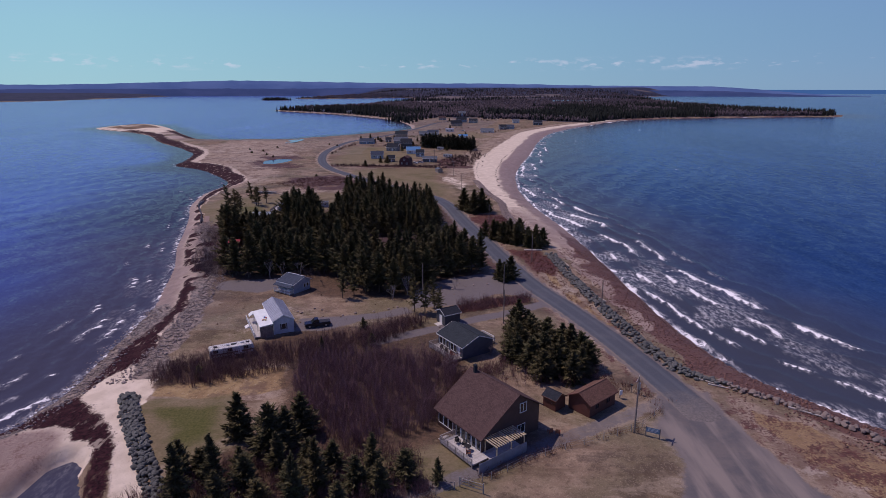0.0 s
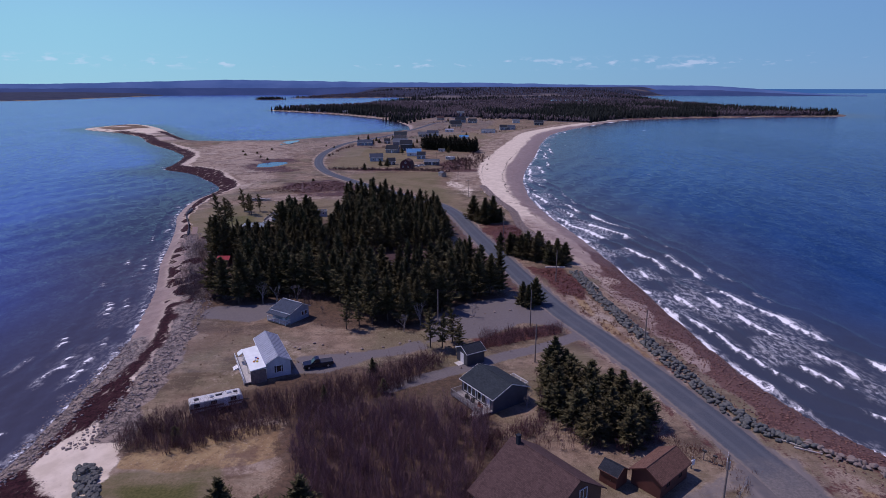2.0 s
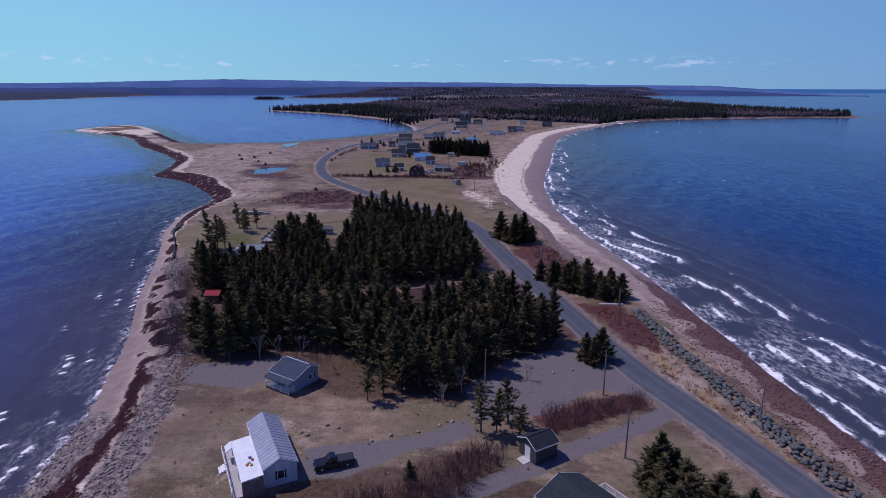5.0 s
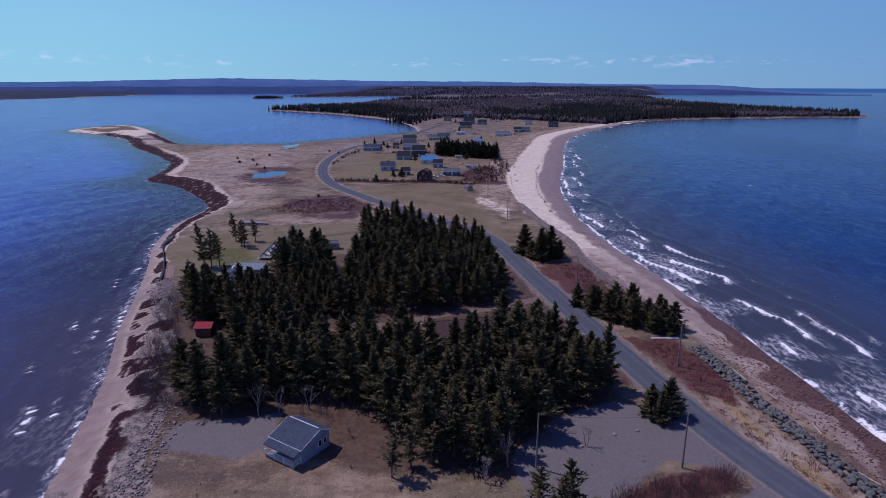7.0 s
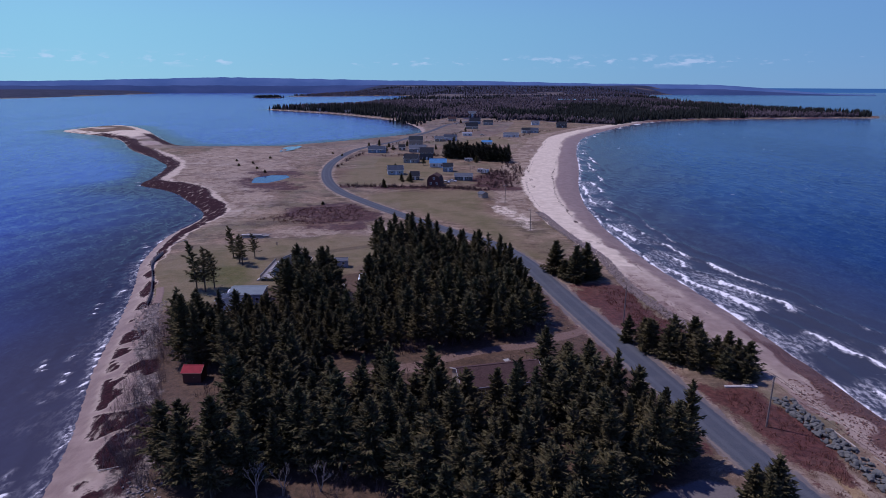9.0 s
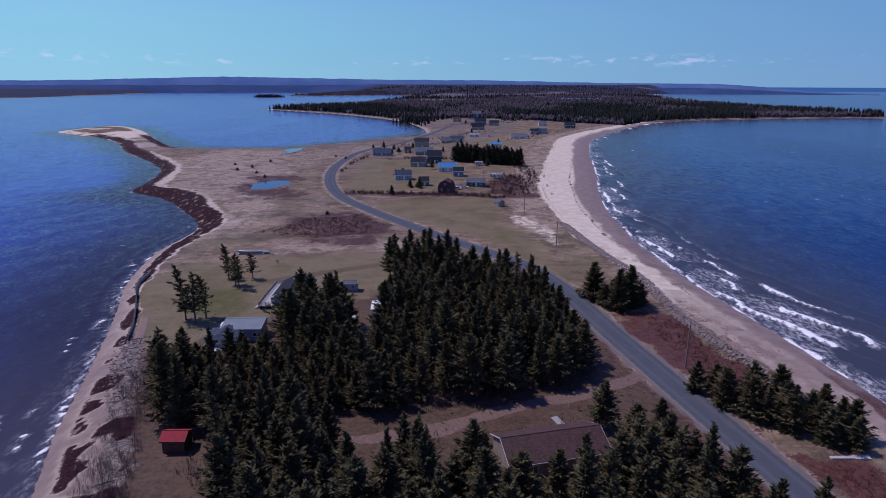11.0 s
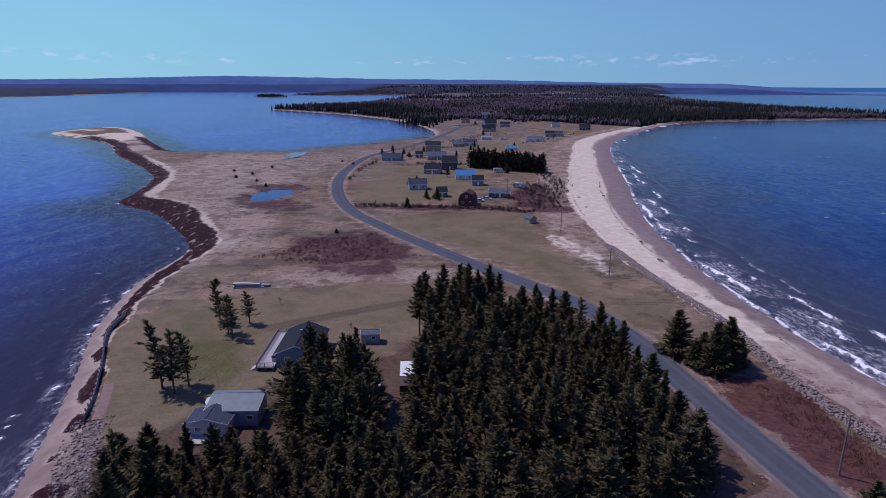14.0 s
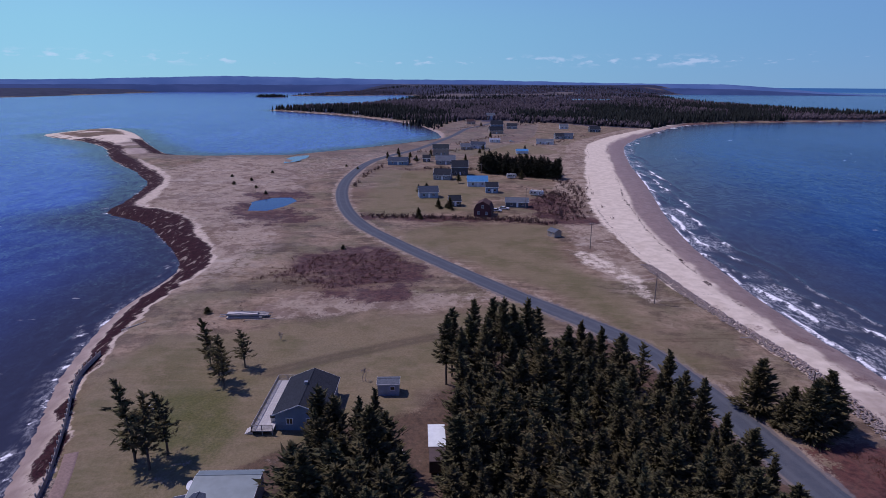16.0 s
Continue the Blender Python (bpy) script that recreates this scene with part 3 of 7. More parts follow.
trail = smooth(1.5 - np.abs(far_from(GX, GY, [(-75, 266), (-67, 271), (-52.6, 279), (-30.7, 288), (-20, 293)]) - 0.9), 0, 1.2)
MOWN = lawn.reshape(len(GRID_Y), -1)
GLADES = glade.reshape(len(GRID_Y), -1)


def ground_material():
    g = Mat("ground")
    sand_m, kelp_m, stone_m = g.attr("shore")
    reed_m, lawn_m, gravel_m = g.attr("cover")
    fell_m, red_m, wet_m = g.attr("wild")
    under_m, glade_m, pale_m = g.attr("under")
    big, mid, fine = g.noise(0.05, 5, 0.6), g.noise(0.35, 5, 0.6), g.noise(2.4, 6, 0.7)
    tuft = g.noise(1.1, 6, 0.75)

    def edge(m, k=0.7):
        v = g.math("ADD", m, g.math("MULTIPLY", g.math("SUBTRACT", g.math("MULTIPLY", g.math("ADD", mid, fine), 0.5), 0.5), k * 2))
        return g.step(v, 0.36, 0.62)

    dry = g.mix(g.step(mid, 0.3, 0.7), (0.205, 0.140, 0.096), (0.36, 0.262, 0.180))
    dry = g.mix(g.math("MULTIPLY", g.step(big, 0.42, 0.62), 0.85), dry, (0.160, 0.135, 0.078))
    dry = g.mix(g.math("MULTIPLY", g.step(g.noise(0.018, 4, 0.6), 0.48, 0.62), 0.6), dry, (0.165, 0.098, 0.066))
    dry = g.mix(g.math("MULTIPLY", g.step(g.noise(0.11, 5, 0.65), 0.52, 0.64), 0.75), dry, (0.088, 0.062, 0.044))
    dry = g.mix(g.math("MULTIPLY", g.step(g.noise(0.042, 6, 0.7, None, (1, 1.5, 1, 12)), 0.54, 0.60), 0.6), dry, (0.085, 0.060, 0.048))
    dry = g.mix(g.math("MULTIPLY", g.step(g.noise(0.075, 6, 0.7, None, (1, 1.8, 1, 40)), 0.56, 0.63), 0.55), dry, (0.34, 0.27, 0.19))
    dry = g.mix(g.math("MULTIPLY", g.step(tuft, 0.48, 0.72), 0.75), dry, (0.085, 0.058, 0.038))
    dry = g.mix(g.math("MULTIPLY", g.step(fine, 0.58, 0.75), 0.6), dry, (0.34, 0.26, 0.17))
    hay = g.noise(4.5, 4, 0.7)
    dry = g.mix(g.math("MULTIPLY", g.step(hay, 0.52, 0.70), 0.6), dry, (0.42, 0.335, 0.235))
    dry = g.mix(g.math("MULTIPLY", g.step(g.noise(3.1, 5, 0.7, None, (1, 1.4, 1, 30)), 0.56, 0.70), 0.65), dry, (0.062, 0.042, 0.028))
    rows = g.noise(0.22, 4, 0.6, None, (0.25, 1.6, 1, 8))
    dry = g.mix(g.math("MULTIPLY", g.step(rows, 0.5, 0.68), 0.55), dry, (0.10, 0.066, 0.042))
    dry = g.mix(g.math("MULTIPLY", pale_m, g.step(g.noise(0.32, 7, 0.75), 0.44, 0.56)), dry, (0.43, 0.35, 0.275))
    straw_m, trail_m, dirt_m = g.attr("field")
    hayfield = g.mix(g.step(mid, 0.3, 0.7), (0.29, 0.218, 0.160), (0.43, 0.340, 0.262))
    hayfield = g.mix(g.step(straw_m, 0.86, 0.94), hayfield, g.mix(g.step(mid, 0.3, 0.7), (0.275, 0.174, 0.090), (0.42, 0.30, 0.150)))
    hayfield = g.mix(g.math("MULTIPLY", g.step(fine, 0.55, 0.68), 0.55), hayfield, (0.52, 0.44, 0.36))
    hayfield = g.mix(g.math("MULTIPLY", g.step(tuft, 0.50, 0.68), 0.7), hayfield, (0.15, 0.098, 0.055))
    hayfield = g.mix(g.math("MULTIPLY", g.step(g.noise(0.13, 7, 0.74), 0.51, 0.58), 0.7), hayfield, (0.135, 0.080, 0.060))
    hayfield = g.mix(g.math("MULTIPLY", g.step(g.noise(0.06, 6, 0.7, None, (1, 0.55, 1, 20)), 0.53, 0.59), 0.6), hayfield, (0.155, 0.102, 0.080))
    hayfield = g.mix(g.math("MULTIPLY", g.step(g.noise(0.10, 7, 0.72, None, (0.6, 1, 1, -25)), 0.56, 0.62), 0.7), hayfield, (0.50, 0.42, 0.345))
    dry = g.mix(g.math("MULTIPLY", edge(straw_m), 0.8), dry, hayfield)
    green = g.mix(g.step(fine, 0.3, 0.7), (0.052, 0.066, 0.016), (0.125, 0.118, 0.036))
    mown = g.mix(g.step(fine, 0.3, 0.7), (0.150, 0.122, 0.066), (0.245, 0.190, 0.112))
    mown = g.mix(g.math("MULTIPLY", g.step(g.noise(0.09, 5, 0.65), 0.45, 0.62), 0.6), mown, (0.115, 0.108, 0.045))
    mown = g.mix(g.math("MULTIPLY", g.step(g.noise(0.5, 5, 0.7, None, (0.4, 1.4, 1, 14)), 0.5, 0.66), 0.4), mown, (0.27, 0.20, 0.135))
    col = g.mix(g.math("MULTIPLY", g.step(lawn_m, 0.12, 0.36), 0.85), dry, mown)
    turf = g.math("ADD", g.math("SUBTRACT", lawn_m, 0.15), g.math("MULTIPLY", g.math("SUBTRACT", mid, 0.5), 0.9))
    col = g.mix(g.math("MULTIPLY", g.math("MULTIPLY", g.step(turf, 0.25, 1.0), g.step(lawn_m, 0.45, 0.9)), 0.85), col, green)
    col = g.mix(g.math("MULTIPLY", trail_m, 0.6), col, (0.085, 0.062, 0.042))
    floor = g.mix(g.step(tuft, 0.35, 0.65), (0.050, 0.032, 0.024), (0.135, 0.082, 0.055))
    col = g.mix(g.math("MULTIPLY", edge(under_m), 0.85), col, floor)
    reeds = g.mix(g.step(tuft, 0.32, 0.68), (0.034, 0.016, 0.021), (0.145, 0.070, 0.062))
    reeds = g.mix(g.math("MULTIPLY", g.step(mid, 0.46, 0.64), 0.7), reeds, (0.042, 0.020, 0.027))
    reeds = g.mix(g.math("MULTIPLY", g.step(g.noise(0.16, 5, 0.7), 0.52, 0.66), 0.6), reeds, (0.23, 0.155, 0.115))
    place_y = g.nt.nodes.new("ShaderNodeSeparateXYZ")
    g.nt.links.new(g.xyz, place_y.inputs[0])
    briar = g.mix(g.step(tuft, 0.35, 0.65), (0.060, 0.020, 0.019), (0.155, 0.056, 0.045))
    reeds = g.mix(g.math("MULTIPLY", g.math("SUBTRACT", 1.0, g.step(place_y.outputs["Y"], 260, 300)), 0.75), reeds, briar)
    col = g.mix(g.math("MULTIPLY", edge(reed_m, 1.25), 0.92), col, reeds)
    grit = g.mix(g.step(fine, 0.35, 0.65), (0.148, 0.130, 0.128), (0.182, 0.160, 0.153))
    track = g.noise(0.30, 4, 0.5, None, (1.6, 0.22, 1, -14))
    grit = g.mix(g.math("MULTIPLY", pale_m, 0.75), grit, g.mix(g.step(mid, 0.35, 0.65), (0.105, 0.102, 0.104), (0.160, 0.140, 0.128)))
    grit = g.mix(g.math("MULTIPLY", g.math("MULTIPLY", g.step(track, 0.40, 0.64), pale_m), 0.8), grit, (0.275, 0.232, 0.200))
    col = g.mix(edge(gravel_m, 0.45), col, grit)
    col = g.mix(edge(dirt_m, 0.5), col, g.mix(g.step(fine, 0.35, 0.65), (0.155, 0.102, 0.082), (0.235, 0.158, 0.125)))
    dune = g.mix(g.step(mid, 0.3, 0.7), (0.60, 0.50, 0.385), (0.75, 0.64, 0.51))
    dune = g.mix(g.math("MULTIPLY", g.step(fine, 0.6, 0.74), 0.5), dune, (0.20, 0.135, 0.10))
    damp = g.mix(g.step(mid, 0.3, 0.7), (0.245, 0.172, 0.145), (0.335, 0.245, 0.205))
    dune = g.mix(wet_m, dune, damp)
    col = g.mix(edge(sand_m, 0.65), col, dune)
    pebbles = g.cells(2.6)
    redrock = g.mix(g.step(pebbles, 0.15, 0.6), (0.235, 0.125, 0.095), (0.085, 0.042, 0.036))
    redrock = g.mix(g.step(mid, 0.4, 0.65), redrock, (0.155, 0.085, 0.07))
    col = g.mix(edge(red_m, 0.6), col, redrock)
    cobble = g.mix(g.step(pebbles, 0.1, 0.6), (0.27, 0.222, 0.198), (0.095, 0.076, 0.070))
    cobble = g.mix(g.math("MULTIPLY", g.step(g.noise(0.7, 6, 0.7), 0.46, 0.6), 0.75), cobble, (0.36, 0.285, 0.235))
    col = g.mix(edge(stone_m, 0.6), col, cobble)
    weed_c = g.mix(g.step(fine, 0.35, 0.65), (0.010, 0.003, 0.005), (0.052, 0.016, 0.021))
    weed_c = g.mix(g.math("MULTIPLY", g.step(g.noise(0.5, 6, 0.7), 0.5, 0.66), 0.4), weed_c, (0.080, 0.036, 0.036))
    gap = g.step(g.noise(0.34, 6, 0.72, None, (1.5, 0.6, 1, 30)), 0.56, 0.64)
    col = g.mix(g.math("MULTIPLY", edge(kelp_m, 1.0), g.math("SUBTRACT", 1.0, g.math("MULTIPLY", gap, 0.42))), col, weed_c)
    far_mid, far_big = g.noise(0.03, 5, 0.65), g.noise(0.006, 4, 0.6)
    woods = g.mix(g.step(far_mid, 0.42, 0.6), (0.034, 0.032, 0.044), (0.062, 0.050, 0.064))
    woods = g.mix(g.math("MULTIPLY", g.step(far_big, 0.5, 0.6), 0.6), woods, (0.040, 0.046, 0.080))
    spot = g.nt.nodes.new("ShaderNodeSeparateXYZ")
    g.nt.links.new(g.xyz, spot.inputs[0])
    # painted haze: the wood floor turns bluer far ahead and far left
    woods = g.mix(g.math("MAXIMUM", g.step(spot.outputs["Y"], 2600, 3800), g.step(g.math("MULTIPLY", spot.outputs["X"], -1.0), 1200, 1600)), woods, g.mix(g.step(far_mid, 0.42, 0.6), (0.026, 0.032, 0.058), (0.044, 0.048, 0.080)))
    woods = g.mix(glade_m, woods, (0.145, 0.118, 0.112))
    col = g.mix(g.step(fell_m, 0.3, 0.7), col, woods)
    rough = g.math("SUBTRACT", 0.95, g.math("MULTIPLY", wet_m, 0.45))
    relief = g.math("SUBTRACT", 0.55, g.math("MULTIPLY", g.step(gravel_m, 0.3, 0.7), 0.45))
    h = g.math("ADD", g.math("MULTIPLY", tuft, 0.7), g.math("MULTIPLY", fine, 0.4))
    return g.done(col, rough, 0, g.bump(h, relief, 0.35), 0.10)


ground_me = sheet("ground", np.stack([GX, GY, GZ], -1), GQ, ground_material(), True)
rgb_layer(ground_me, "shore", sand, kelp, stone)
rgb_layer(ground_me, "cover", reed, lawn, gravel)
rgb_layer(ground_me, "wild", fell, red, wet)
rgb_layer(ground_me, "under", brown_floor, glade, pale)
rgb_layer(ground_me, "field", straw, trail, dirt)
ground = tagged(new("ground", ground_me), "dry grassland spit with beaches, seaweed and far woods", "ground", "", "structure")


# ---- the water ----
def wave_field(X, Y, d):
    """Height and foam of the surf; d: metres off the shore."""
    off = -d
    sea = (X > np.interp(Y, (0, 300, 800), (0, -30, 60)))
    reach = np.where(sea, np.interp(Y, (50, 100, 200, 300, 400, 600, 1000), (46, 40, 30, 22, 17, 15, 9)), np.interp(Y, (60, 100, 180, 215, 330, 900), (24, 22, 17, 9, 4.5, 3.5)))
    warp = off + 0.11 * (Y - X) * np.where(sea, 1.0, 0.0) + 9 * (fbm(X / 34, Y / 34, 5) - 0.5) + 3.5 * (fbm(X / 8, Y / 8, 6) - 0.5)
    lap = np.where(sea, 6.6, 4.6)
    f = warp / lap - np.floor(warp / lap)
    row = np.floor(warp / lap)
    wide = np.where(sea, 14.0, 10.0)
    patch_n = fbm(X / wide + row * 7.3, Y / wide + row * 3.1, 9, 3)
    live = smooth(patch_n, np.where(sea, 0.45, 0.48), np.where(sea, 0.55, 0.58)) * (1 - smooth(off, reach * 0.75, reach)) * (off > -1.5)
    front = smooth(f, 0.0, 0.07) * np.exp(-np.maximum(f - 0.07, 0) * np.where(sea, 4.2, 5))
    wash = (1 - smooth(np.abs(off - 0.8 + 3.0 * (patch_n - 0.5)), 0.3, 1.6)) * (0.55 + 0.45 * smooth(fbm(X / 5, Y / 5, 19), 0.42, 0.56)) * np.where(sea, 0.75, 0.58 * smooth(230 - np.abs(Y - 120), 0, 60))
    haze = 0.56 * (1 - smooth(off, reach * 0.35, reach * 0.95)) * (off > 0) * np.where(sea, 1.0, 0.55) * smooth(fbm(X / 11, Y / 11, 14), 0.35, 0.6)
    foam = np.maximum(np.maximum(front * live, wash), haze * (0.4 + 0.6 * patch_n))
    bulge = np.exp(-((f - 0.12) / 0.12) ** 2) * (1 - smooth(off, reach * 0.8, reach * 1.3)) * (off > 1) * np.where(sea, 0.5, 0.25)
    swell = 0.16 * np.sin((X * 0.55 - Y * 0.30) * 0.55 + 3 * fbm(X / 30, Y / 30, 2)) * smooth(off, 5, 30) * smooth(700 - np.hypot(X, Y), 0, 300)
    return bulge + swell * np.where(sea, 1.0, 0.35), np.clip(foam, 0, 1)


xl = np.concatenate([lines(-5300, -62, -128, -62, 1.1, 1.04, 1.5)[:-1], np.arange(-60, 36, 6.0), lines(36, 5300, 36, 112, 0.9, 1.5, 1.04)[1:]])
xl = np.unique(np.round(xl, 3))
WX, WY, WQ = net(xl, lines(-300, 5300, 58, 330, 1.1, 1.2, 1.024))
WD = read_grid(OFFSHORE, WX, WY)
keep = (WD.reshape(-1)[WQ] < 8).any(axis=1) | (depth_in(WX, WY, POOL)[WQ] > -5).any(axis=1)
WQ = WQ[keep]
WH, WF = wave_field(WX, WY, WD)
WH = np.where(WD > -1, 0, WH)
in_pool = smooth(depth_in(WX, WY, POOL), -3, 1) * (WY < 90)
WF = np.where(in_pool > 0, np.maximum(0.20 * in_pool + 0.30 * smooth(fbm(WX / 4, WY / 4, 46), 0.5, 0.7) * in_pool, WF * (1 - in_pool)), WF)
used = np.zeros(len(WX), dtype=bool)
used[WQ] = True
remap = np.cumsum(used) - 1


def water_material():
    g = Mat("sea_water")
    foam, murk, bay = g.attr("surf")
    big = g.noise(0.012, 3, 0.5, None, (1, 0.35, 1, 20))
    # both blues include painted sky reflection, since the gloss is kept very low
    deep = g.mix(g.step(big, 0.35, 0.65), (0.014, 0.052, 0.160), (0.022, 0.074, 0.205))
    bay_c = g.mix(g.step(big, 0.35, 0.65), (0.042, 0.088, 0.32), (0.060, 0.118, 0.385))
    col = g.mix(bay, deep, bay_c)
    # the shaded sides of ripples, painted as darker streaks along the crests
    ripple_shade = g.step(g.noise(0.11, 6, 0.66, None, (1, 0.3, 1, 25)), 0.44, 0.62)
    col = g.mix(g.math("MULTIPLY", ripple_shade, 0.42), col, g.mix(bay, (0.008, 0.033, 0.098), (0.026, 0.058, 0.225)))
    spot = g.nt.nodes.new("ShaderNodeSeparateXYZ")
    g.nt.links.new(g.xyz, spot.inputs[0])
    shallow = g.mix(g.step(spot.outputs["Y"], 185, 245), (0.060, 0.062, 0.094), (0.036, 0.041, 0.070))
    col = g.mix(murk, col, g.mix(bay, (0.052, 0.062, 0.090), shallow))
    lace = g.math("ADD", g.math("MULTIPLY", g.noise(1.7, 6, 0.75), 0.75), g.math("MULTIPLY", g.noise(0.5, 3), 0.25))
    veil = g.math("MULTIPLY", g.step(foam, 0.06, 0.44), g.step(g.noise(1.0, 8, 0.78, None, (1, 0.45, 1, 25)), 0.44, 0.64))
    m = g.step(g.math("ADD", foam, g.math("MULTIPLY", g.math("SUBTRACT", lace, 0.5), 1.5)), 0.47, 0.72)
    m = g.math("MAXIMUM", m, g.math("MULTIPLY", veil, g.math("SUBTRACT", 0.50, g.math("MULTIPLY", bay, 0.22))))
    caps = g.math("MULTIPLY", g.step(g.noise(0.16, 5, 0.62, None, (0.55, 1.5, 1, -28)), 0.69, 0.725), g.step(g.noise(0.02, 2), 0.45, 0.6))
    m = g.math("MAXIMUM", m, g.math("MULTIPLY", caps, g.math("SUBTRACT", 0.8, g.math("MULTIPLY", bay, 0.55))))
    col = g.mix(m, col, (0.92, 0.92, 0.92))
    rough = g.math("ADD", 0.16, g.math("MULTIPLY", m, 0.7))
    # wave slopes: the surface normal tipped by two scales of chop
    tip = None
    for scale, k in ((0.35, 0.16), (1.6, 0.28)):
        n = g.nt.nodes.new("ShaderNodeTexNoise")
        n.inputs["Scale"].default_value, n.inputs["Detail"].default_value = scale, 3
        mp = g.nt.nodes.new("ShaderNodeMapping")
        mp.inputs["Scale"].default_value, mp.inputs["Rotation"].default_value = (1, 0.5, 1), (0, 0, radians(25))
        g.nt.links.new(g.xyz, mp.inputs[0])
        g.nt.links.new(mp.outputs[0], n.inputs["Vector"])
        v = g.nt.nodes.new("ShaderNodeVectorMath")
        v.operation = "MULTIPLY_ADD"
        g.nt.links.new(n.outputs["Color"], v.inputs[0])
        v.inputs[1].default_value, v.inputs[2].default_value = (k, k, 0), (-k / 2, -k / 2, 0)
        if tip is None:
            tip = g.nt.nodes.new("ShaderNodeNewGeometry").outputs["Normal"]
        a = g.nt.nodes.new("ShaderNodeVectorMath")
        g.nt.links.new(tip, a.inputs[0])
        g.nt.links.new(v.outputs[0], a.inputs[1])
        tip = a.outputs[0]
    u = g.nt.nodes.new("ShaderNodeVectorMath")
    u.operation = "NORMALIZE"
    g.nt.links.new(tip, u.inputs[0])
    return g.done(col, rough, 0, u.outputs[0], g.math("ADD", 0.012, g.math("MULTIPLY", bay, 0.001)))


murk = 1 - smooth(-WD + 30 * (fbm(WX / 40, WY / 40, 44) - 0.5), 6, np.where(WX > 0, 85, 95 - 60 * smooth(WY, 300, 450)))
SEA = water_material()
water_me = sheet("water", np.stack([WX, WY, WH], -1)[used], remap[WQ], SEA, True)
rgb_layer(water_me, "surf", WF[used], murk[used], (1 - smooth(WX, -60, 20))[used])
water = tagged(new("water", water_me), "blue sea with breaking surf and calmer bay", "water", "", "structure")


def pond_sheet(name, poly, z, label, c):
    g = Mat(name + "_surface")
    m = g.done(c, 0.12, 0, g.bump(g.noise(1.5, 3), 0.15, 0.05), 0.12)
    p = curve(list(poly) + [poly[0]], 1.5)[:-1]
    bm = bmesh.new()
    bm.faces.new([bm.verts.new((x, y, z)) for x, y in p])
    return tagged(part(name, bm, m), label, "water", "", "structure")


mid_pond = np.mean(np.array(POND), axis=0)
pond_sheet("pond", [tuple(mid_pond + (np.array(p) - mid_pond) * 1.12) for p in POND], 1.35, "small blue pond in the marsh", (0.012, 0.036, 0.135))
pond_sheet("marsh_pool", [(-148, 566), (-152, 590), (-150, 605), (-142, 613), (-139, 600), (-141, 579)], 2.32, "shallow pale pool behind the bay beach", (0.07, 0.10, 0.19))


pond_sheet("inlet", [(372, 2155), (515, 2172), (538, 2285), (410, 2280)], gz(450, 2220) + 1.2, "pale tidal inlet among the far woods", (0.09, 0.13, 0.21))


# ---- roads ----
def ribbon(name, line, width, lift, material, label, crown=0.06):
    p = np.asarray(line)
    t = np.gradient(p, axis=0)
    t /= np.linalg.norm(t, axis=1)[:, None]
    n = np.stack([-t[:, 1], t[:, 0]], -1)
    cols = np.array((-0.5, -0.46, -0.25, 0, 0.25, 0.46, 0.5))
    up = np.array((-0.12, 0.0, 0.6 * crown, crown, 0.6 * crown, 0.0, -0.12))
    base = lie(p[:, 0], p[:, 1])
    if name == "road":
        base = base - 0.25 * (1 - smooth(p[:, 1], 80, 87))
    v = np.concatenate([np.column_stack([p + n * width * c, base + lift + u]) for c, u in zip(cols, up)])
    k = len(p)
    i = np.arange(k - 1)
    q = np.concatenate([np.stack([c * k + i, (c + 1) * k + i, (c + 1) * k + i + 1, c * k + i + 1], -1) for c in range(len(cols) - 1)])
    me = sheet(name, v, q[:, ::-1], material, True)
    across = np.concatenate([np.full(k, abs(c) * 2) for c in cols])
    rgb_layer(me, "across", across, across, across)
    return tagged(new(name, me), label, "road", "", "structure")


def asphalt():
    g = Mat("worn_asphalt")
    a, _, _ = g.attr("across")
    fine = g.noise(7, 4, 0.7)
    col = g.mix(g.step(fine, 0.3, 0.7), (0.066, 0.075, 0.092), (0.102, 0.112, 0.132))
    col = g.mix(g.math("MULTIPLY", g.step(g.noise(0.25, 5, 0.65), 0.45, 0.7), 0.5), col, (0.125, 0.128, 0.140))
    wheel = g.math("SUBTRACT", 1.0, g.step(g.math("ABSOLUTE", g.math("SUBTRACT", a, 0.45)), 0.05, 0.2))
    col = g.mix(g.math("MULTIPLY", wheel, 0.35), col, (0.135, 0.145, 0.162))
    edge = g.step(g.math("ADD", a, g.math("MULTIPLY", g.noise(0.9, 4), 0.25)), 0.90, 1.05)
    col = g.mix(edge, col, (0.20, 0.168, 0.150))
    # the asphalt runs out under loose gravel at the turning place
    split = g.nt.nodes.new("ShaderNodeSeparateXYZ")
    g.nt.links.new(g.xyz, split.inputs[0])
    gone = g.step(g.math("ADD", split.outputs["Y"], g.math("MULTIPLY", g.noise(0.35, 5, 0.65), 14.0)), 92.0, 103.0)
    grit = g.mix(g.step(g.noise(2.4, 6, 0.7), 0.35, 0.65), (0.135, 0.122, 0.116), (0.20, 0.178, 0.165))
    col = g.mix(gone, grit, col)
    return g.done(col, 0.85, 0, g.bump(fine, 0.3, 0.02), 0.1)


ribbon("road", ROAD[(ROAD[:, 1] > 80)], 6.6, 0.07, asphalt(), "worn grey asphalt road along the spit")


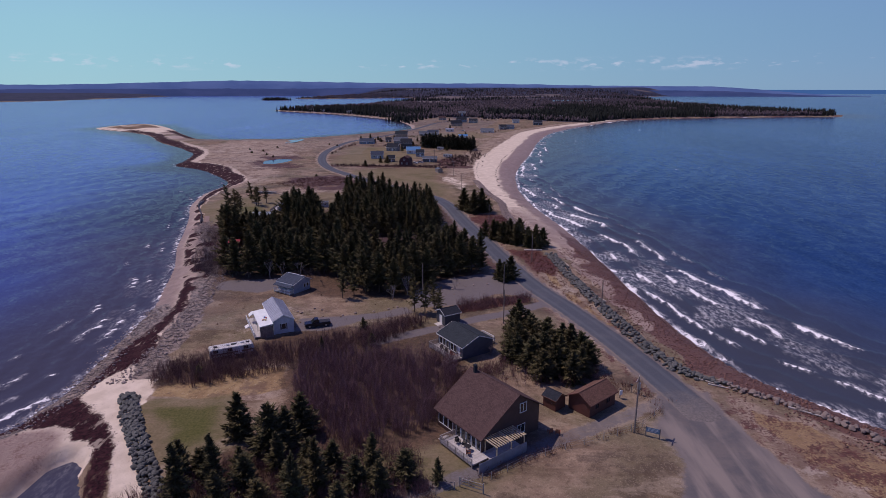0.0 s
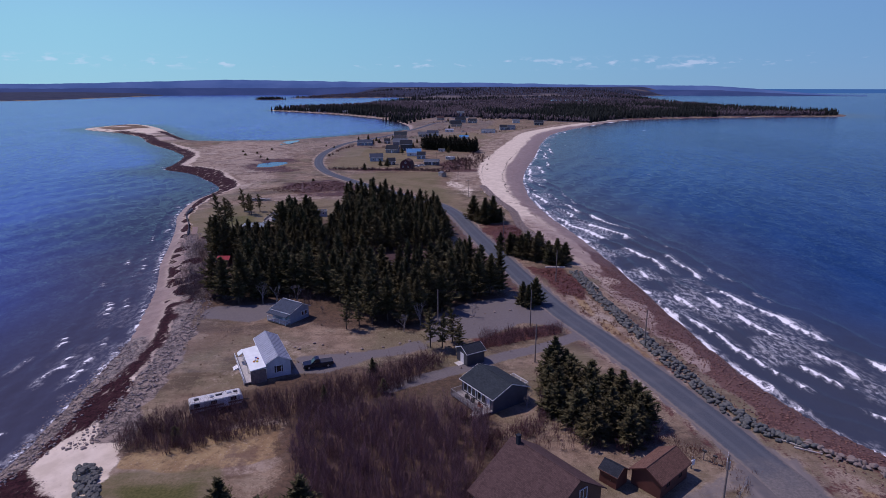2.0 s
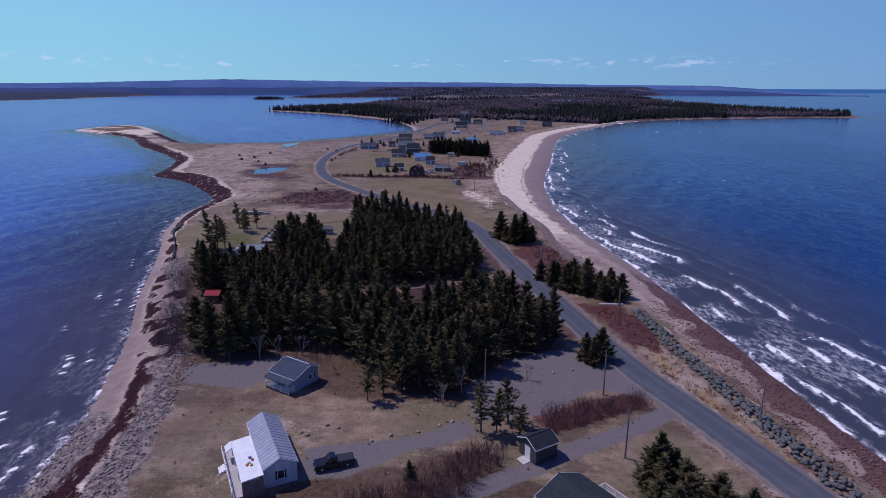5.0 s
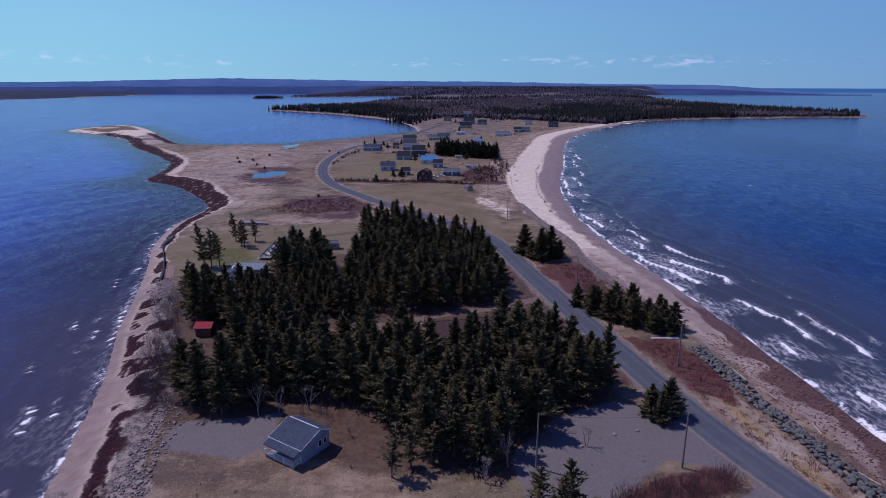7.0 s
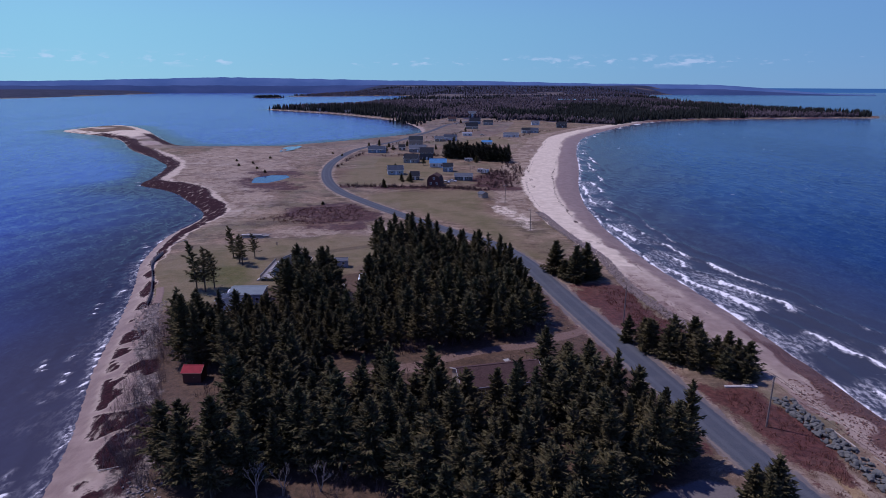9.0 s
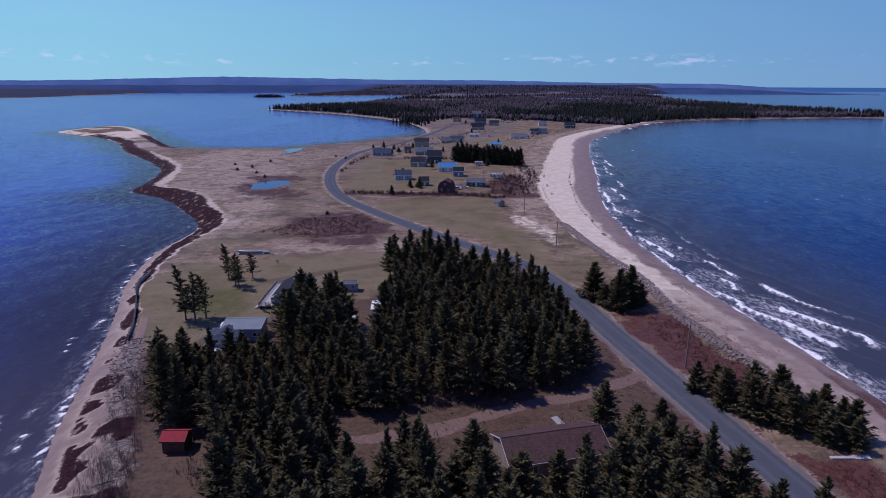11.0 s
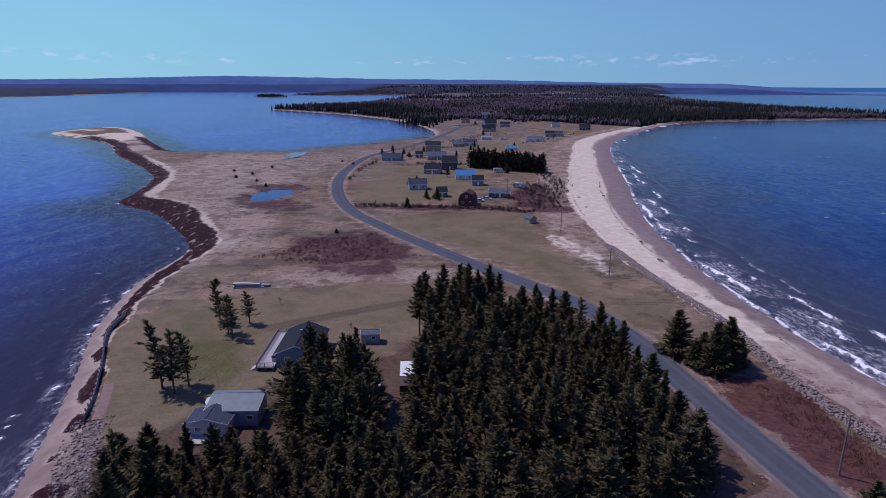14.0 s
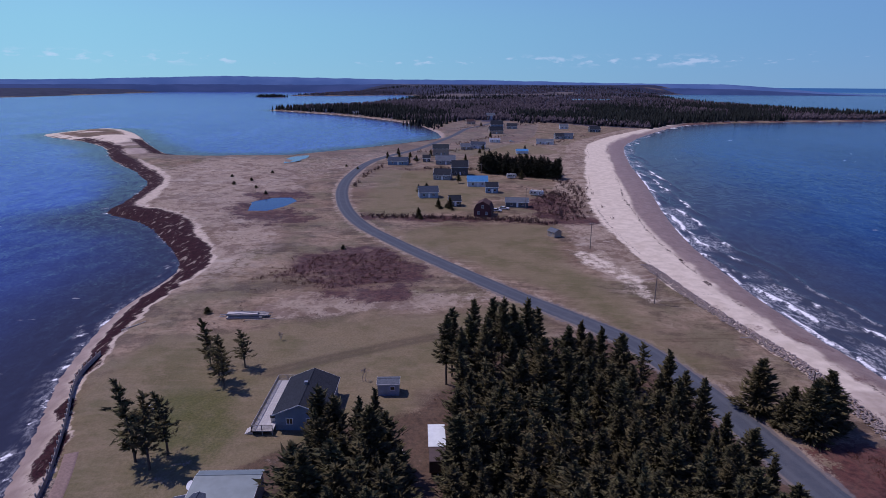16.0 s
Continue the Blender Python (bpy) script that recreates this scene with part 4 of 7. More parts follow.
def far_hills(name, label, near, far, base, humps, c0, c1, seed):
    """A ridge on the skyline, a plain backdrop nearly five kilometres off, its haze painted into the colour."""
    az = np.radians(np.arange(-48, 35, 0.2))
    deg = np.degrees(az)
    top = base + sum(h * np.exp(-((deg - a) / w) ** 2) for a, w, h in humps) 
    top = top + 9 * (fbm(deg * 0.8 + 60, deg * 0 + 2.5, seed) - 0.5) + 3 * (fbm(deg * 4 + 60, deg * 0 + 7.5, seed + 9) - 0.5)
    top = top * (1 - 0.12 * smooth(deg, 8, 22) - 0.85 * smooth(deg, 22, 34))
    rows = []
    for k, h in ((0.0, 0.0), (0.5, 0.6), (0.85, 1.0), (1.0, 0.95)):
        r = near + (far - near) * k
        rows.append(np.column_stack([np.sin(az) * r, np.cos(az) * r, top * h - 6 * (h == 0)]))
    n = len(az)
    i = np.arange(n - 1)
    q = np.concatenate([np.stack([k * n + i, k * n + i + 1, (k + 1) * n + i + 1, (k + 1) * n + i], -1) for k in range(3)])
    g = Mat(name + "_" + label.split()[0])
    # c0 and c1 are blue because distance haze is mixed into the base colour
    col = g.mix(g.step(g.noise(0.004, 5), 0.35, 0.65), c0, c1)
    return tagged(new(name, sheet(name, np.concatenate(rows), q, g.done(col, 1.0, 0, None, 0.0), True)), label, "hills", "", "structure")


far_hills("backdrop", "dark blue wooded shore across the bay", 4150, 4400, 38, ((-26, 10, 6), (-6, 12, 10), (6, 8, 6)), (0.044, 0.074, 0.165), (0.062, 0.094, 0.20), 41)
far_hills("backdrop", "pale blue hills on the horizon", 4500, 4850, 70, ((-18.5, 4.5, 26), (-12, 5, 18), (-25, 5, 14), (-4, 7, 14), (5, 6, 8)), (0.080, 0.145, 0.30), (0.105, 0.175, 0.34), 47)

# ---- trees ----
def needles(name, c):
    g = Mat(name)
    r = g.per_island()
    col = g.mix(r, shade(c, 0.5), (c[0] * 1.6, c[1] * 1.75, c[2] * 1.4))
    col = g.mix(g.math("MULTIPLY", g.step(g.noise(1.3, 3), 0.45, 0.68), 0.45), col, (c[0] * 1.7, c[1] * 1.6, c[2] * 1.1))
    col = g.mix(g.math("MULTIPLY", g.per_object(), 0.5), col, (c[0] * 1.6, c[1] * 1.35, c[2] * 1.0))
    return g.done(col, 0.85, 0, None, 0.06)


SPRUCE_LEAF = needles("spruce_needles", (0.090, 0.080, 0.051))
PINE_LEAF = needles("pine_needles", (0.092, 0.080, 0.050))
BARK = surface("conifer_bark", (0.105, 0.082, 0.068), 0.35, 3.0, 0.95, 0.4, vary=0.3)
BARK_PALE = surface("pale_bark", (0.30, 0.26, 0.25), 0.3, 3.0, 0.9, 0.2, vary=0.2)


def conifer_mesh(seed, height, radius, bare, boughs, shape=0.85, ragged=0.3, droop=0.25, sprays=11, fine=1.0):
    """Points and triangles of a crown: boughs of uneven length, each a fan of needle sprays that lifts at the tip."""
    r = np.random.default_rng(seed)
    ph = r.uniform(0, 6.283, 4)
    u = (np.arange(boughs) + r.uniform(0, 1, boughs)) / boughs
    u = 1 - (1 - u) ** 0.82
    a = np.arange(boughs) * 2.39996 + r.normal(0, 0.5, boughs)
    lobe = 1 + 0.13 * np.sin(2 * a + ph[0] + 5 * u) + 0.12 * np.sin(3 * a + ph[1] - 9 * u) + 0.10 * np.sin(a + ph[2] + 17 * u)
    reach = radius * np.maximum(0.05, 1 - u) ** shape * np.minimum(1, 0.62 + 2.6 * u) * lobe * (1 + r.uniform(-ragged, ragged * 0.6, boughs))
    reach = np.maximum(reach, 0.22)
    z = height * (bare + (1 - bare) * u)
    rise = -0.22 + 0.75 * u + r.normal(0, 0.14, boughs)
    n = boughs * sprays
    k = np.repeat(np.arange(boughs), sprays)
    f = np.clip((np.tile(np.arange(sprays), boughs) + r.uniform(0.1, 1.0, n)) / sprays, 0, 1) ** 0.75
    L, A = reach[k], a[k]
    wide = r.uniform(-1, 1, n) * L * 0.34 * (1.15 - 0.75 * f)
    out_d = np.stack([np.cos(A), np.sin(A)], -1)
    side_d = np.stack([-np.sin(A), np.cos(A)], -1)
    xy = out_d * (L * f)[:, None] + side_d * wide[:, None]
    zz = z[k] + L * (rise[k] * f - droop * f * (1 - f) * 1.6 + 0.10 * f * f) - np.abs(wide) * 0.22 + r.normal(0, 0.10, n)
    c = np.column_stack([xy, zz])
    turn = np.clip(wide / (L * 0.34 + 1e-6), -1, 1) * 0.9 + r.normal(0, 0.25, n)
    out = np.column_stack([out_d + side_d * turn[:, None], rise[k] * 0.6 + r.uniform(-0.2, 0.75, n)])
    out /= np.linalg.norm(out, axis=1)[:, None]
    ln = fine * (0.40 + 0.12 * radius / 3) * r.uniform(0.6, 1.6, n) * (0.72 + 0.28 * np.minimum(1, L / 1.2))
    wd = ln * r.uniform(0.16, 0.30, n)
    up = np.column_stack([r.normal(0, 0.8, (n, 2)), np.ones(n)])
    sd = np.cross(out, up)
    sd /= np.linalg.norm(sd, axis=1)[:, None]
    ln, wd = ln[:, None], wd[:, None]
    V = np.stack([c - out * ln * 0.4 + sd * wd, c - out * ln * 0.4 - sd * wd, c + out * ln * 0.8], 1).reshape(-1, 3)
    T = np.arange(n * 3).reshape(-1, 3)
    tips, faces = [], []
    for q in range(6):
        t = q * 1.047
        m = len(V) + len(tips)
        tips += [(0, 0, height * 1.04), (math.cos(t) * 0.16, math.sin(t) * 0.16, height * 0.93), (math.cos(t + 0.8) * 0.16, math.sin(t + 0.8) * 0.16, height * 0.93)]
        faces.append((m, m + 1, m + 2))
    return np.concatenate([V, np.array(tips)]), np.concatenate([T, np.array(faces)])


def conifer(name, seed, height, radius, bare, leaf, label, boughs=120, lean=0.0, stubs=10, **kw):
    top = tagged(new(name), label, "tree")
    rnd = random.Random(seed)
    bm = bmesh.new()
    r = height * 0.014 + 0.03
    last = Vector((0, 0, -0.35))
    for k in range(1, 6):
        q = Vector((lean * k * k * 0.06 + rnd.uniform(-0.05, 0.05), rnd.uniform(-0.05, 0.05), height * 0.97 * k / 5))
        rod(bm, last, q, r * (1.25 - k * 0.2), r * max(0.12, 1.05 - k * 0.2), 6)
        last = q
    for k in range(stubs):
        z = height * (0.1 + bare * rnd.uniform(0.3, 1.2))
        a = rnd.uniform(0, 6.28)
        ln = rnd.uniform(0.4, 1.1)
        rod(bm, (0, 0, z), (math.cos(a) * ln, math.sin(a) * ln, z + rnd.uniform(-0.2, 0.2)), 0.03, 0.008, 3)
    part("trunk", bm, BARK, top)
    v, t = conifer_mesh(seed, height, radius, bare, boughs, **kw)
    if lean:
        v[:, 0] += lean * 1.5 * (v[:, 2] / height) ** 2
    crown = new("crown", sheet("crown", v, t, leaf))
    crown.parent = top
    return top


def plant(pattern, x, y, scale, turn, tall=1.0, label="", group=""):
    ob = copy_thing(pattern, Matrix.Identity(4))
    ob.location, ob.rotation_euler, ob.scale = (x, y, gz(x, y) - 0.05), (0, 0, radians(turn)), (scale, scale, scale * tall)
    return tagged(ob, label, "", group)


SPRUCES = [conifer("spruce_tree" if k < 3 else "balsam_fir", 11 + k, 10.8, (2.9, 3.3, 2.6, 3.5, 3.1)[k], (0.10, 0.16, 0.08, 0.2, 0.26)[k], SPRUCE_LEAF, "dark green spruce with a dense ragged crown" if k < 3 else "dark olive fir with a broad ragged crown", (135, 130, 135, 125, 115)[k], shape=(0.86, 0.76, 0.92, 0.7, 0.8)[k], ragged=0.5, sprays=25) for k in range(5)]
PINES = [conifer("pine_tree", 31 + k, 10.2, (2.6, 2.9)[k], (0.26, 0.2)[k], PINE_LEAF, "thin pine with a bare trunk and open crown", (46, 56)[k], 0.6, 16, shape=0.72, ragged=0.75, droop=0.1, sprays=22) for k in range(2)]
TALL = [conifer("tall_spruce", 51 + k, 13.6, (2.3, 2.7)[k], (0.42, 0.34)[k], SPRUCE_LEAF, "tall spruce with a long bare trunk and narrow crown", (105, 120)[k], 0.0, 22, shape=0.72, ragged=0.5, sprays=22) for k in range(2)]
FIRS = [conifer("fir_tree", 41 + k, 7.6, (2.7, 3.1)[k], 0.03, SPRUCE_LEAF, "low dense fir with boughs down to the grass", 140, stubs=2, shape=(0.86, 0.74)[k], ragged=0.45, sprays=25) for k in range(2)]

WOODS = [[(-61.5, 159), (-54, 156), (-46, 160), (-37, 161), (-29, 157), (-19, 144), (-11, 141), (-6, 148), (-1, 157), (8, 161), (11.5, 166.5), (6, 176), (0, 186), (-4, 197), (-2, 197), (-12, 195), (-22, 193), (-33, 192), (-45, 192), (-58, 193), (-62, 198), (-70, 203), (-76, 213), (-83, 216), (-78, 206), (-73.5, 194), (-66, 183), (-63.5, 172)],
         [(-81, 207), (-74, 213), (-67, 215), (-58, 215.5), (-52, 212), (-47, 203), (-50, 195), (-60, 193), (-70, 198)],
         [(-46, 204), (-42.5, 216), (-41.5, 236), (-41, 250), (-37, 258), (-31, 258), (-25, 263), (-20, 264), (-15, 262), (-11, 260), (-7, 252), (-3.5, 236), (-1.5, 219), (-3, 211), (-14, 204), (-30, 202.5)],
         [(-61, 224), (-60.5, 238), (-53, 240), (-48.5, 234), (-47.5, 222), (-53, 216)],
         [(-53, 197), (-40, 199), (-34, 202), (-38, 212), (-46, 216), (-52, 212)]]
CLEAR = [(-68.3, 189, 5.5), (-65.2, 183.0, 5.5), (-62.5, 177.0, 5.5), (-60, 171, 4), (-43.5, 194, 3.5), (-44, 240, 4.5), (-14, 186, 8.5), (-38, 190, 4.5), (-40, 183, 5.5), (-30, 183, 5), (-19, 177, 4.5), (-6, 181, 4), (-30, 192, 5), (-24, 189, 4.5), (-22, 184, 4), (-8, 196, 8), (-20, 194, 6), (3, 200, 7), (0, 192, 5), (-13, 203, 4.5), (-4, 206, 5), (4, 208, 5)]
rnd = random.Random(5)
spots = []
for poly, gap, high in zip(WOODS, (3.2, 2.4, 3.2, 2.5, 2.6), (1.0, 0.68, 0.97, 1.08, 0.85)):
    px, py = np.array(poly)[:, 0], np.array(poly)[:, 1]
    for _ in range(6500):
        x, y = rnd.uniform(px.min(), px.max()), rnd.uniform(py.min(), py.max())
        if not inside(np.array([x]), np.array([y]), poly)[0]:
            continue
        if any((x - cx) ** 2 + (y - cy) ** 2 < cr * cr for cx, cy, cr in CLEAR):
            continue
        if min((x - sx) ** 2 + (y - sy) ** 2 for sx, sy in LANE_NORTH) < 18:
            continue
        if all((x - sx) ** 2 + (y - sy) ** 2 > gap * gap for sx, sy, _ in spots):
            spots.append((x, y, high))
for x, y, high in spots:
    k = rnd.random()
    plant(SPRUCES[rnd.randrange(5)] if k > 0.05 else PINES[rnd.randrange(2)], x, y, rnd.uniform(0.74, 1.12) * high, rnd.uniform(0, 360), rnd.uniform(0.92, 1.12), "", "stand of spruces")


def place(patterns, text, size, group, label="", squat=1.0):
    """Single trees: x,y places in one line of text."""
    for k, w in enumerate(text.split()):
        x, y = (float(v) for v in w.split(","))
        plant(patterns[k % len(patterns)], x, y, size * rnd.uniform(0.88, 1.12), rnd.uniform(0, 360), rnd.uniform(0.82, 1.05) * squat, label, group)


place(FIRS[:1], "9.0,252.6 13.0,244.6 16.2,246.6", 1.5, "trees by the beach", "dense dark fir beside the road")
place(FIRS[1:], "10.6,247.6 16.4,246.4 19.2,247.6 13.2,250.0", 0.85, "trees by the beach", "dense dark fir beside the road")
place(TALL, "-39.9,257.9 -42.3,261.7 -41.2,264.6 -38.2,262.2 -37.2,267.0 -35.0,263.5 -33.4,270.0 -32.0,265.5 -29.5,270.6 -27.2,268.2 -29.0,264.5 -35.6,259.2 -24.6,272.0", 0.96, "tall stand of spruces")
place(FIRS, "15,205.5 19,203 22,200 26,197 24.5,193 29,193 31.5,196.5 20.5,197.5 28,189.5 33,191.5 17.5,200.5 23.5,203 31,188 26.5,200.5 22,195.5 28.5,195 30.5,191 18.5,205.5", 0.9, "trees above the beach")
place(SPRUCES[1:2], "-4.2,194.4 2.8,189.6 -1.6,187", 0.82, "trees by the lane", "broad dark spruce beside the lane")
place(FIRS, "16.5,153.8 18.5,156.0 15.4,155.6", 0.8, "trees by the parking place")
place(FIRS, "13,106 18,97.5 23,96.5 27,101.5 22,103 17.5,112 15,109.5 20,108.5 24.5,106 16.5,101.5 14,112.5 18.5,115.5 16,118.5 20.5,99.5 25,99 21,112 17,106 19,103 23.5,109 26,103.5 15.5,115.5", 0.95, "trees between the houses", "dense spruce between two cottages", 0.92)
place(FIRS, "-30.5,79.1 -24.6,74.6 -22.8,76.4 -21.5,80.6", 1.0, "trees on the near lawn")
place(FIRS, "14,104.5 16,108.5 19.5,106 21.5,106 18,110.5 22.5,100 24.5,103 20,101.5 16,112 17.5,99.5 25.5,101 15,118 18,118", 0.72, "trees between the houses", "young dense fir below the taller spruces")
place(FIRS + SPRUCES[:1], "-35.3,69.6 -32.4,69.4 -30.0,67.4 -27.4,70.0 -25.6,66.6 -22.4,70.4 -20.2,67.2 -18.0,70.0 -16.4,66.4 -14.9,70.4 -11.4,67.0 -9.4,69.3 -8.2,65.6 -5.0,68.6 -33.5,64.5 -28,63 -23,63.4 -18.5,63 -13,62.5", 0.72, "trees on the near lawn")
place(SPRUCES, "-0.7,68.2 -44,98 -24,109 -14.5,112.5 -17,118.5", 0.34, "small trees", "small young spruce among bare bushes")
place(PINES, "-25,140.4 -22.5,142.7 -19.7,143.5 -2.1,133.8 -6.6,130.9 -4.2,130.9 -1,128.5", 0.78, "thin pines")
place(PINES, "-84.1,237.1 -87,239 -83,240.5", 1.12, "pines on the lawn", "wind-bent pine on the mown lawn")
place(PINES, "-81.8,260.6 -83.5,263 -80.5,268.2 -87.3,269", 0.92, "pines on the lawn", "wind-bent pine on the mown lawn")
place(SPRUCES[:1], "-16.3,270.9 -13.0,268.5", 0.82, "thin pines", "dark spruce at the edge of the wood")
place(PINES, "-39.5,252 -38.5,255.5 -37,249", 1.0, "thin pines")
place(FIRS, "-95,541 -104,553 -75,352.5 -138,470 -147,492 -152,478 -143,520 -163,508 -128,452 -43,418 -38,415.5 -40.5,421 -51,398 -98,296", 0.42, "bushes in the fields", "lone dark evergreen bush in dry grass", 0.55)
place(FIRS, "-54,460 -50,462 -44,422 -39,419 -75,625 -65,606 -50,618 -41,570 -25,590 -12,635 -52,400 3,502 9,788 10,947 -27,544", 0.62, "village trees", "dark spruce beside the village cottages")
place(SPRUCES, "-72.6,601 -80.6,594 -64,571 -59.3,576 -33,487 -8,655 24,640", 0.55, "village trees")


def far_grove():
    """The dense dark grove in the village, too far off to tell its trees apart."""
    g = Mat("far_spruce_needles")
    twig_leaf = g.done(g.mix(g.per_island(), (0.010, 0.012, 0.007), (0.034, 0.034, 0.019)), 0.8, 0, None, 0.2)
    vr, V, T, base, seen = random.Random(9), [], [], 0, []
    while len(seen) < 85:
        x, y = vr.uniform(-20, 27), vr.uniform(499, 548)
        if inside(np.array([x]), np.array([y]), [(-20, 524), (24, 499), (28, 520), (-14, 548)])[0] and all((x - u) ** 2 + (y - v) ** 2 > 5.5 for u, v in seen):
            seen.append((x, y))
            v, t = conifer_mesh(len(seen), vr.uniform(7, 12.5), 2.7, 0.1, 60, shape=0.6, sprays=12, fine=1.5)
            V.append(np.array(v) + np.array((x, y, gz(x, y))))
            T.append(np.array(t) + base)
            base += len(v)
    return tagged(new("village_grove", sheet("village_grove", np.concatenate(V), np.concatenate(T), twig_leaf)), "dense dark spruce grove behind the cottages", "trees", "", "stuff")


far_grove()
for pattern in SPRUCES + PINES + FIRS + TALL:
    for o in (pattern, *pattern.children):
        bpy.data.objects.remove(o)


# ---- bare brushwood ----
def twig_material(name, c):
    g = Mat(name)
    col = g.mix(g.per_island(), shade(c, 0.5), shade(c, 1.7))
    return g.done(col, 0.9, 0, None, 0.2)


def brush(name, places, tall, stems, label, c, spread=0.35, side=6, width=0.035):
    """Leafless shrubs: many thin tapering stems with side twigs."""
    r = np.random.default_rng(len(places) + int(tall * 10))
    P = np.array(places)
    n = len(P) * stems
    base = np.repeat(P, stems, axis=0) + r.normal(0, 0.28, (n, 2))
    z = lie(base[:, 0], base[:, 1]) - 0.1
    root = np.column_stack([base, z])
    h = np.repeat(r.uniform(0.5, 1.15, len(P)), stems) * tall * r.uniform(0.6, 1.1, n)
    lean = r.normal(0, spread * 0.55, (n, 2))
    tip = root + np.column_stack([lean * h[:, None], h])
    V, T = [], []
    def blades(a, b, w):
        d = b - a
        s = np.cross(d, r.normal(0, 1, d.shape))
        s /= np.linalg.norm(s, axis=1)[:, None] + 1e-9
        i = sum(len(v) for v in V)
        k = len(a)
        V.append(np.concatenate([a + s * w, a - s * w, b]))
        j = np.arange(k)
        T.append(np.stack([i + j, i + k + j, i + 2 * k + j], -1))
    blades(root, tip, width)
    for _ in range(side):
        f = r.uniform(0.25, 0.95, n)[:, None]
        a = root + (tip - root) * f
        b = a + np.column_stack([r.normal(0, 0.11, (n, 2)) * h[:, None], h * r.uniform(0.15, 0.4, n)])
        blades(a, b, width * 0.7)
    me = sheet(name, np.concatenate(V), np.concatenate(T), twig_material(name + "_bark", c))
    return tagged(new(name, me), label, "shrubs", "", "stuff")


def scatter(poly, count, seed):
    r = np.random.default_rng(seed)
    p = np.array(poly)
    lo, hi = p.min(axis=0), p.max(axis=0)
    c = r.uniform(lo, hi, (count * 4, 2))
    return [tuple(v) for v in c[inside(c[:, 0], c[:, 1], poly)][:count]]


thicket = scatter([(-27.2, 101), (-24, 104), (-9.7, 107), (3, 104), (2, 93), (-2, 81), (-7.2, 78.5), (-13.8, 75.5), (-21.7, 83.5), (-25.5, 92)], 900, 1)
brush("thicket", thicket, 4.0, 13, "leafless reddish alder thicket beside the house", (0.185, 0.105, 0.112), 0.24, 6, width=0.019)
hedge = scatter([(-52.5, 96.5), (-53, 103), (-45, 106.5), (-39, 109.5), (-30, 112), (-17, 118.5), (-8, 126), (-3, 125), (-14, 111), (-27.3, 102.8), (-34.6, 98.6), (-43.1, 94.6)], 800, 2)
brush("hedgerow", hedge, 2.7, 11, "leafless brown hedgerow of alder and briar", (0.160, 0.090, 0.086), 0.34, 6, 0.022)
low = scatter([(4, 130.5), (22, 137.5), (21.5, 142), (3, 136)], 170, 3) + scatter([(-44, 61), (-36, 70), (-22, 76), (-4, 76), (-1, 63), (-30, 58)], 620, 4) + scatter([(1, 99), (11, 103.5), (13, 112), (12, 101), (3, 92)], 110, 14) + scatter([(9, 96), (12, 104), (12.5, 118), (19, 121), (28, 106), (30, 99), (24, 93.5), (16, 95)], 170, 61)
brush("low_brush", low, 2.1, 11, "low leafless reddish brush in dry grass", (0.165, 0.088, 0.088), 0.45, 6, 0.022)
edge_b = scatter([(16, 243), (24, 238), (30, 216), (31, 199), (25, 200), (18, 222)], 420, 5) + scatter([(24, 184), (31, 184), (34, 160), (38, 132), (34, 132), (28, 152)], 330, 6) + scatter([(3, 97), (30, 100), (36, 91), (34, 88), (27, 97)], 60, 15)
brush("briars", edge_b, 0.55, 8, "low red-brown briars on the bank above the beach", (0.15, 0.062, 0.046), 0.7, 5)
shore_b = scatter([(-76, 172), (-82, 196), (-88, 212), (-83, 214), (-75, 194), (-70, 176)], 130, 57) + scatter([(-66, 158), (-70, 170), (-64, 172), (-61, 160)], 70, 58) + scatter([(-72.5, 164), (-73.5, 178), (-71, 180), (-68, 172), (-67, 162)], 90, 7) + scatter([(-42, 148), (-30, 158), (-25, 160), (-40, 162)], 16, 8)
brush("shore_shrubs", shore_b, 3.0, 9, "grey leafless shrubs above the shore rocks", (0.15, 0.11, 0.11), width=0.018)
wood_b = scatter([(-34, 198.5), (-20, 203), (-2, 209.5), (0, 214), (-16, 208.5), (-34, 203)], 110, 62) + scatter(WOODS[0], 260, 9) + scatter(WOODS[2], 140, 10)
brush("undergrowth", wood_b, 2.2, 7, "bare undergrowth below the spruces", (0.12, 0.085, 0.075))
marsh = scatter([(-96, 320), (-82, 343), (-60, 352), (-52, 336), (-56, 318), (-74, 313)], 700, 11) + scatter([(20, 462), (2, 446), (-4, 420), (2, 398), (15, 396), (16, 425)], 420, 12) + scatter([(-60, 396), (-24, 396), (0, 398), (0, 404), (-60, 402)], 260, 13)
brush("marsh_briars", marsh, 0.7, 7, "low dark red briars in the marsh", (0.13, 0.06, 0.052), 0.6)


def hedge_line(points, wide, count, seed):
    r = np.random.default_rng(seed)
    p = curve(points, 1.0)
    return [tuple(v) for v in p[r.integers(0, len(p), count)] + r.normal(0, wide, (count, 2))]


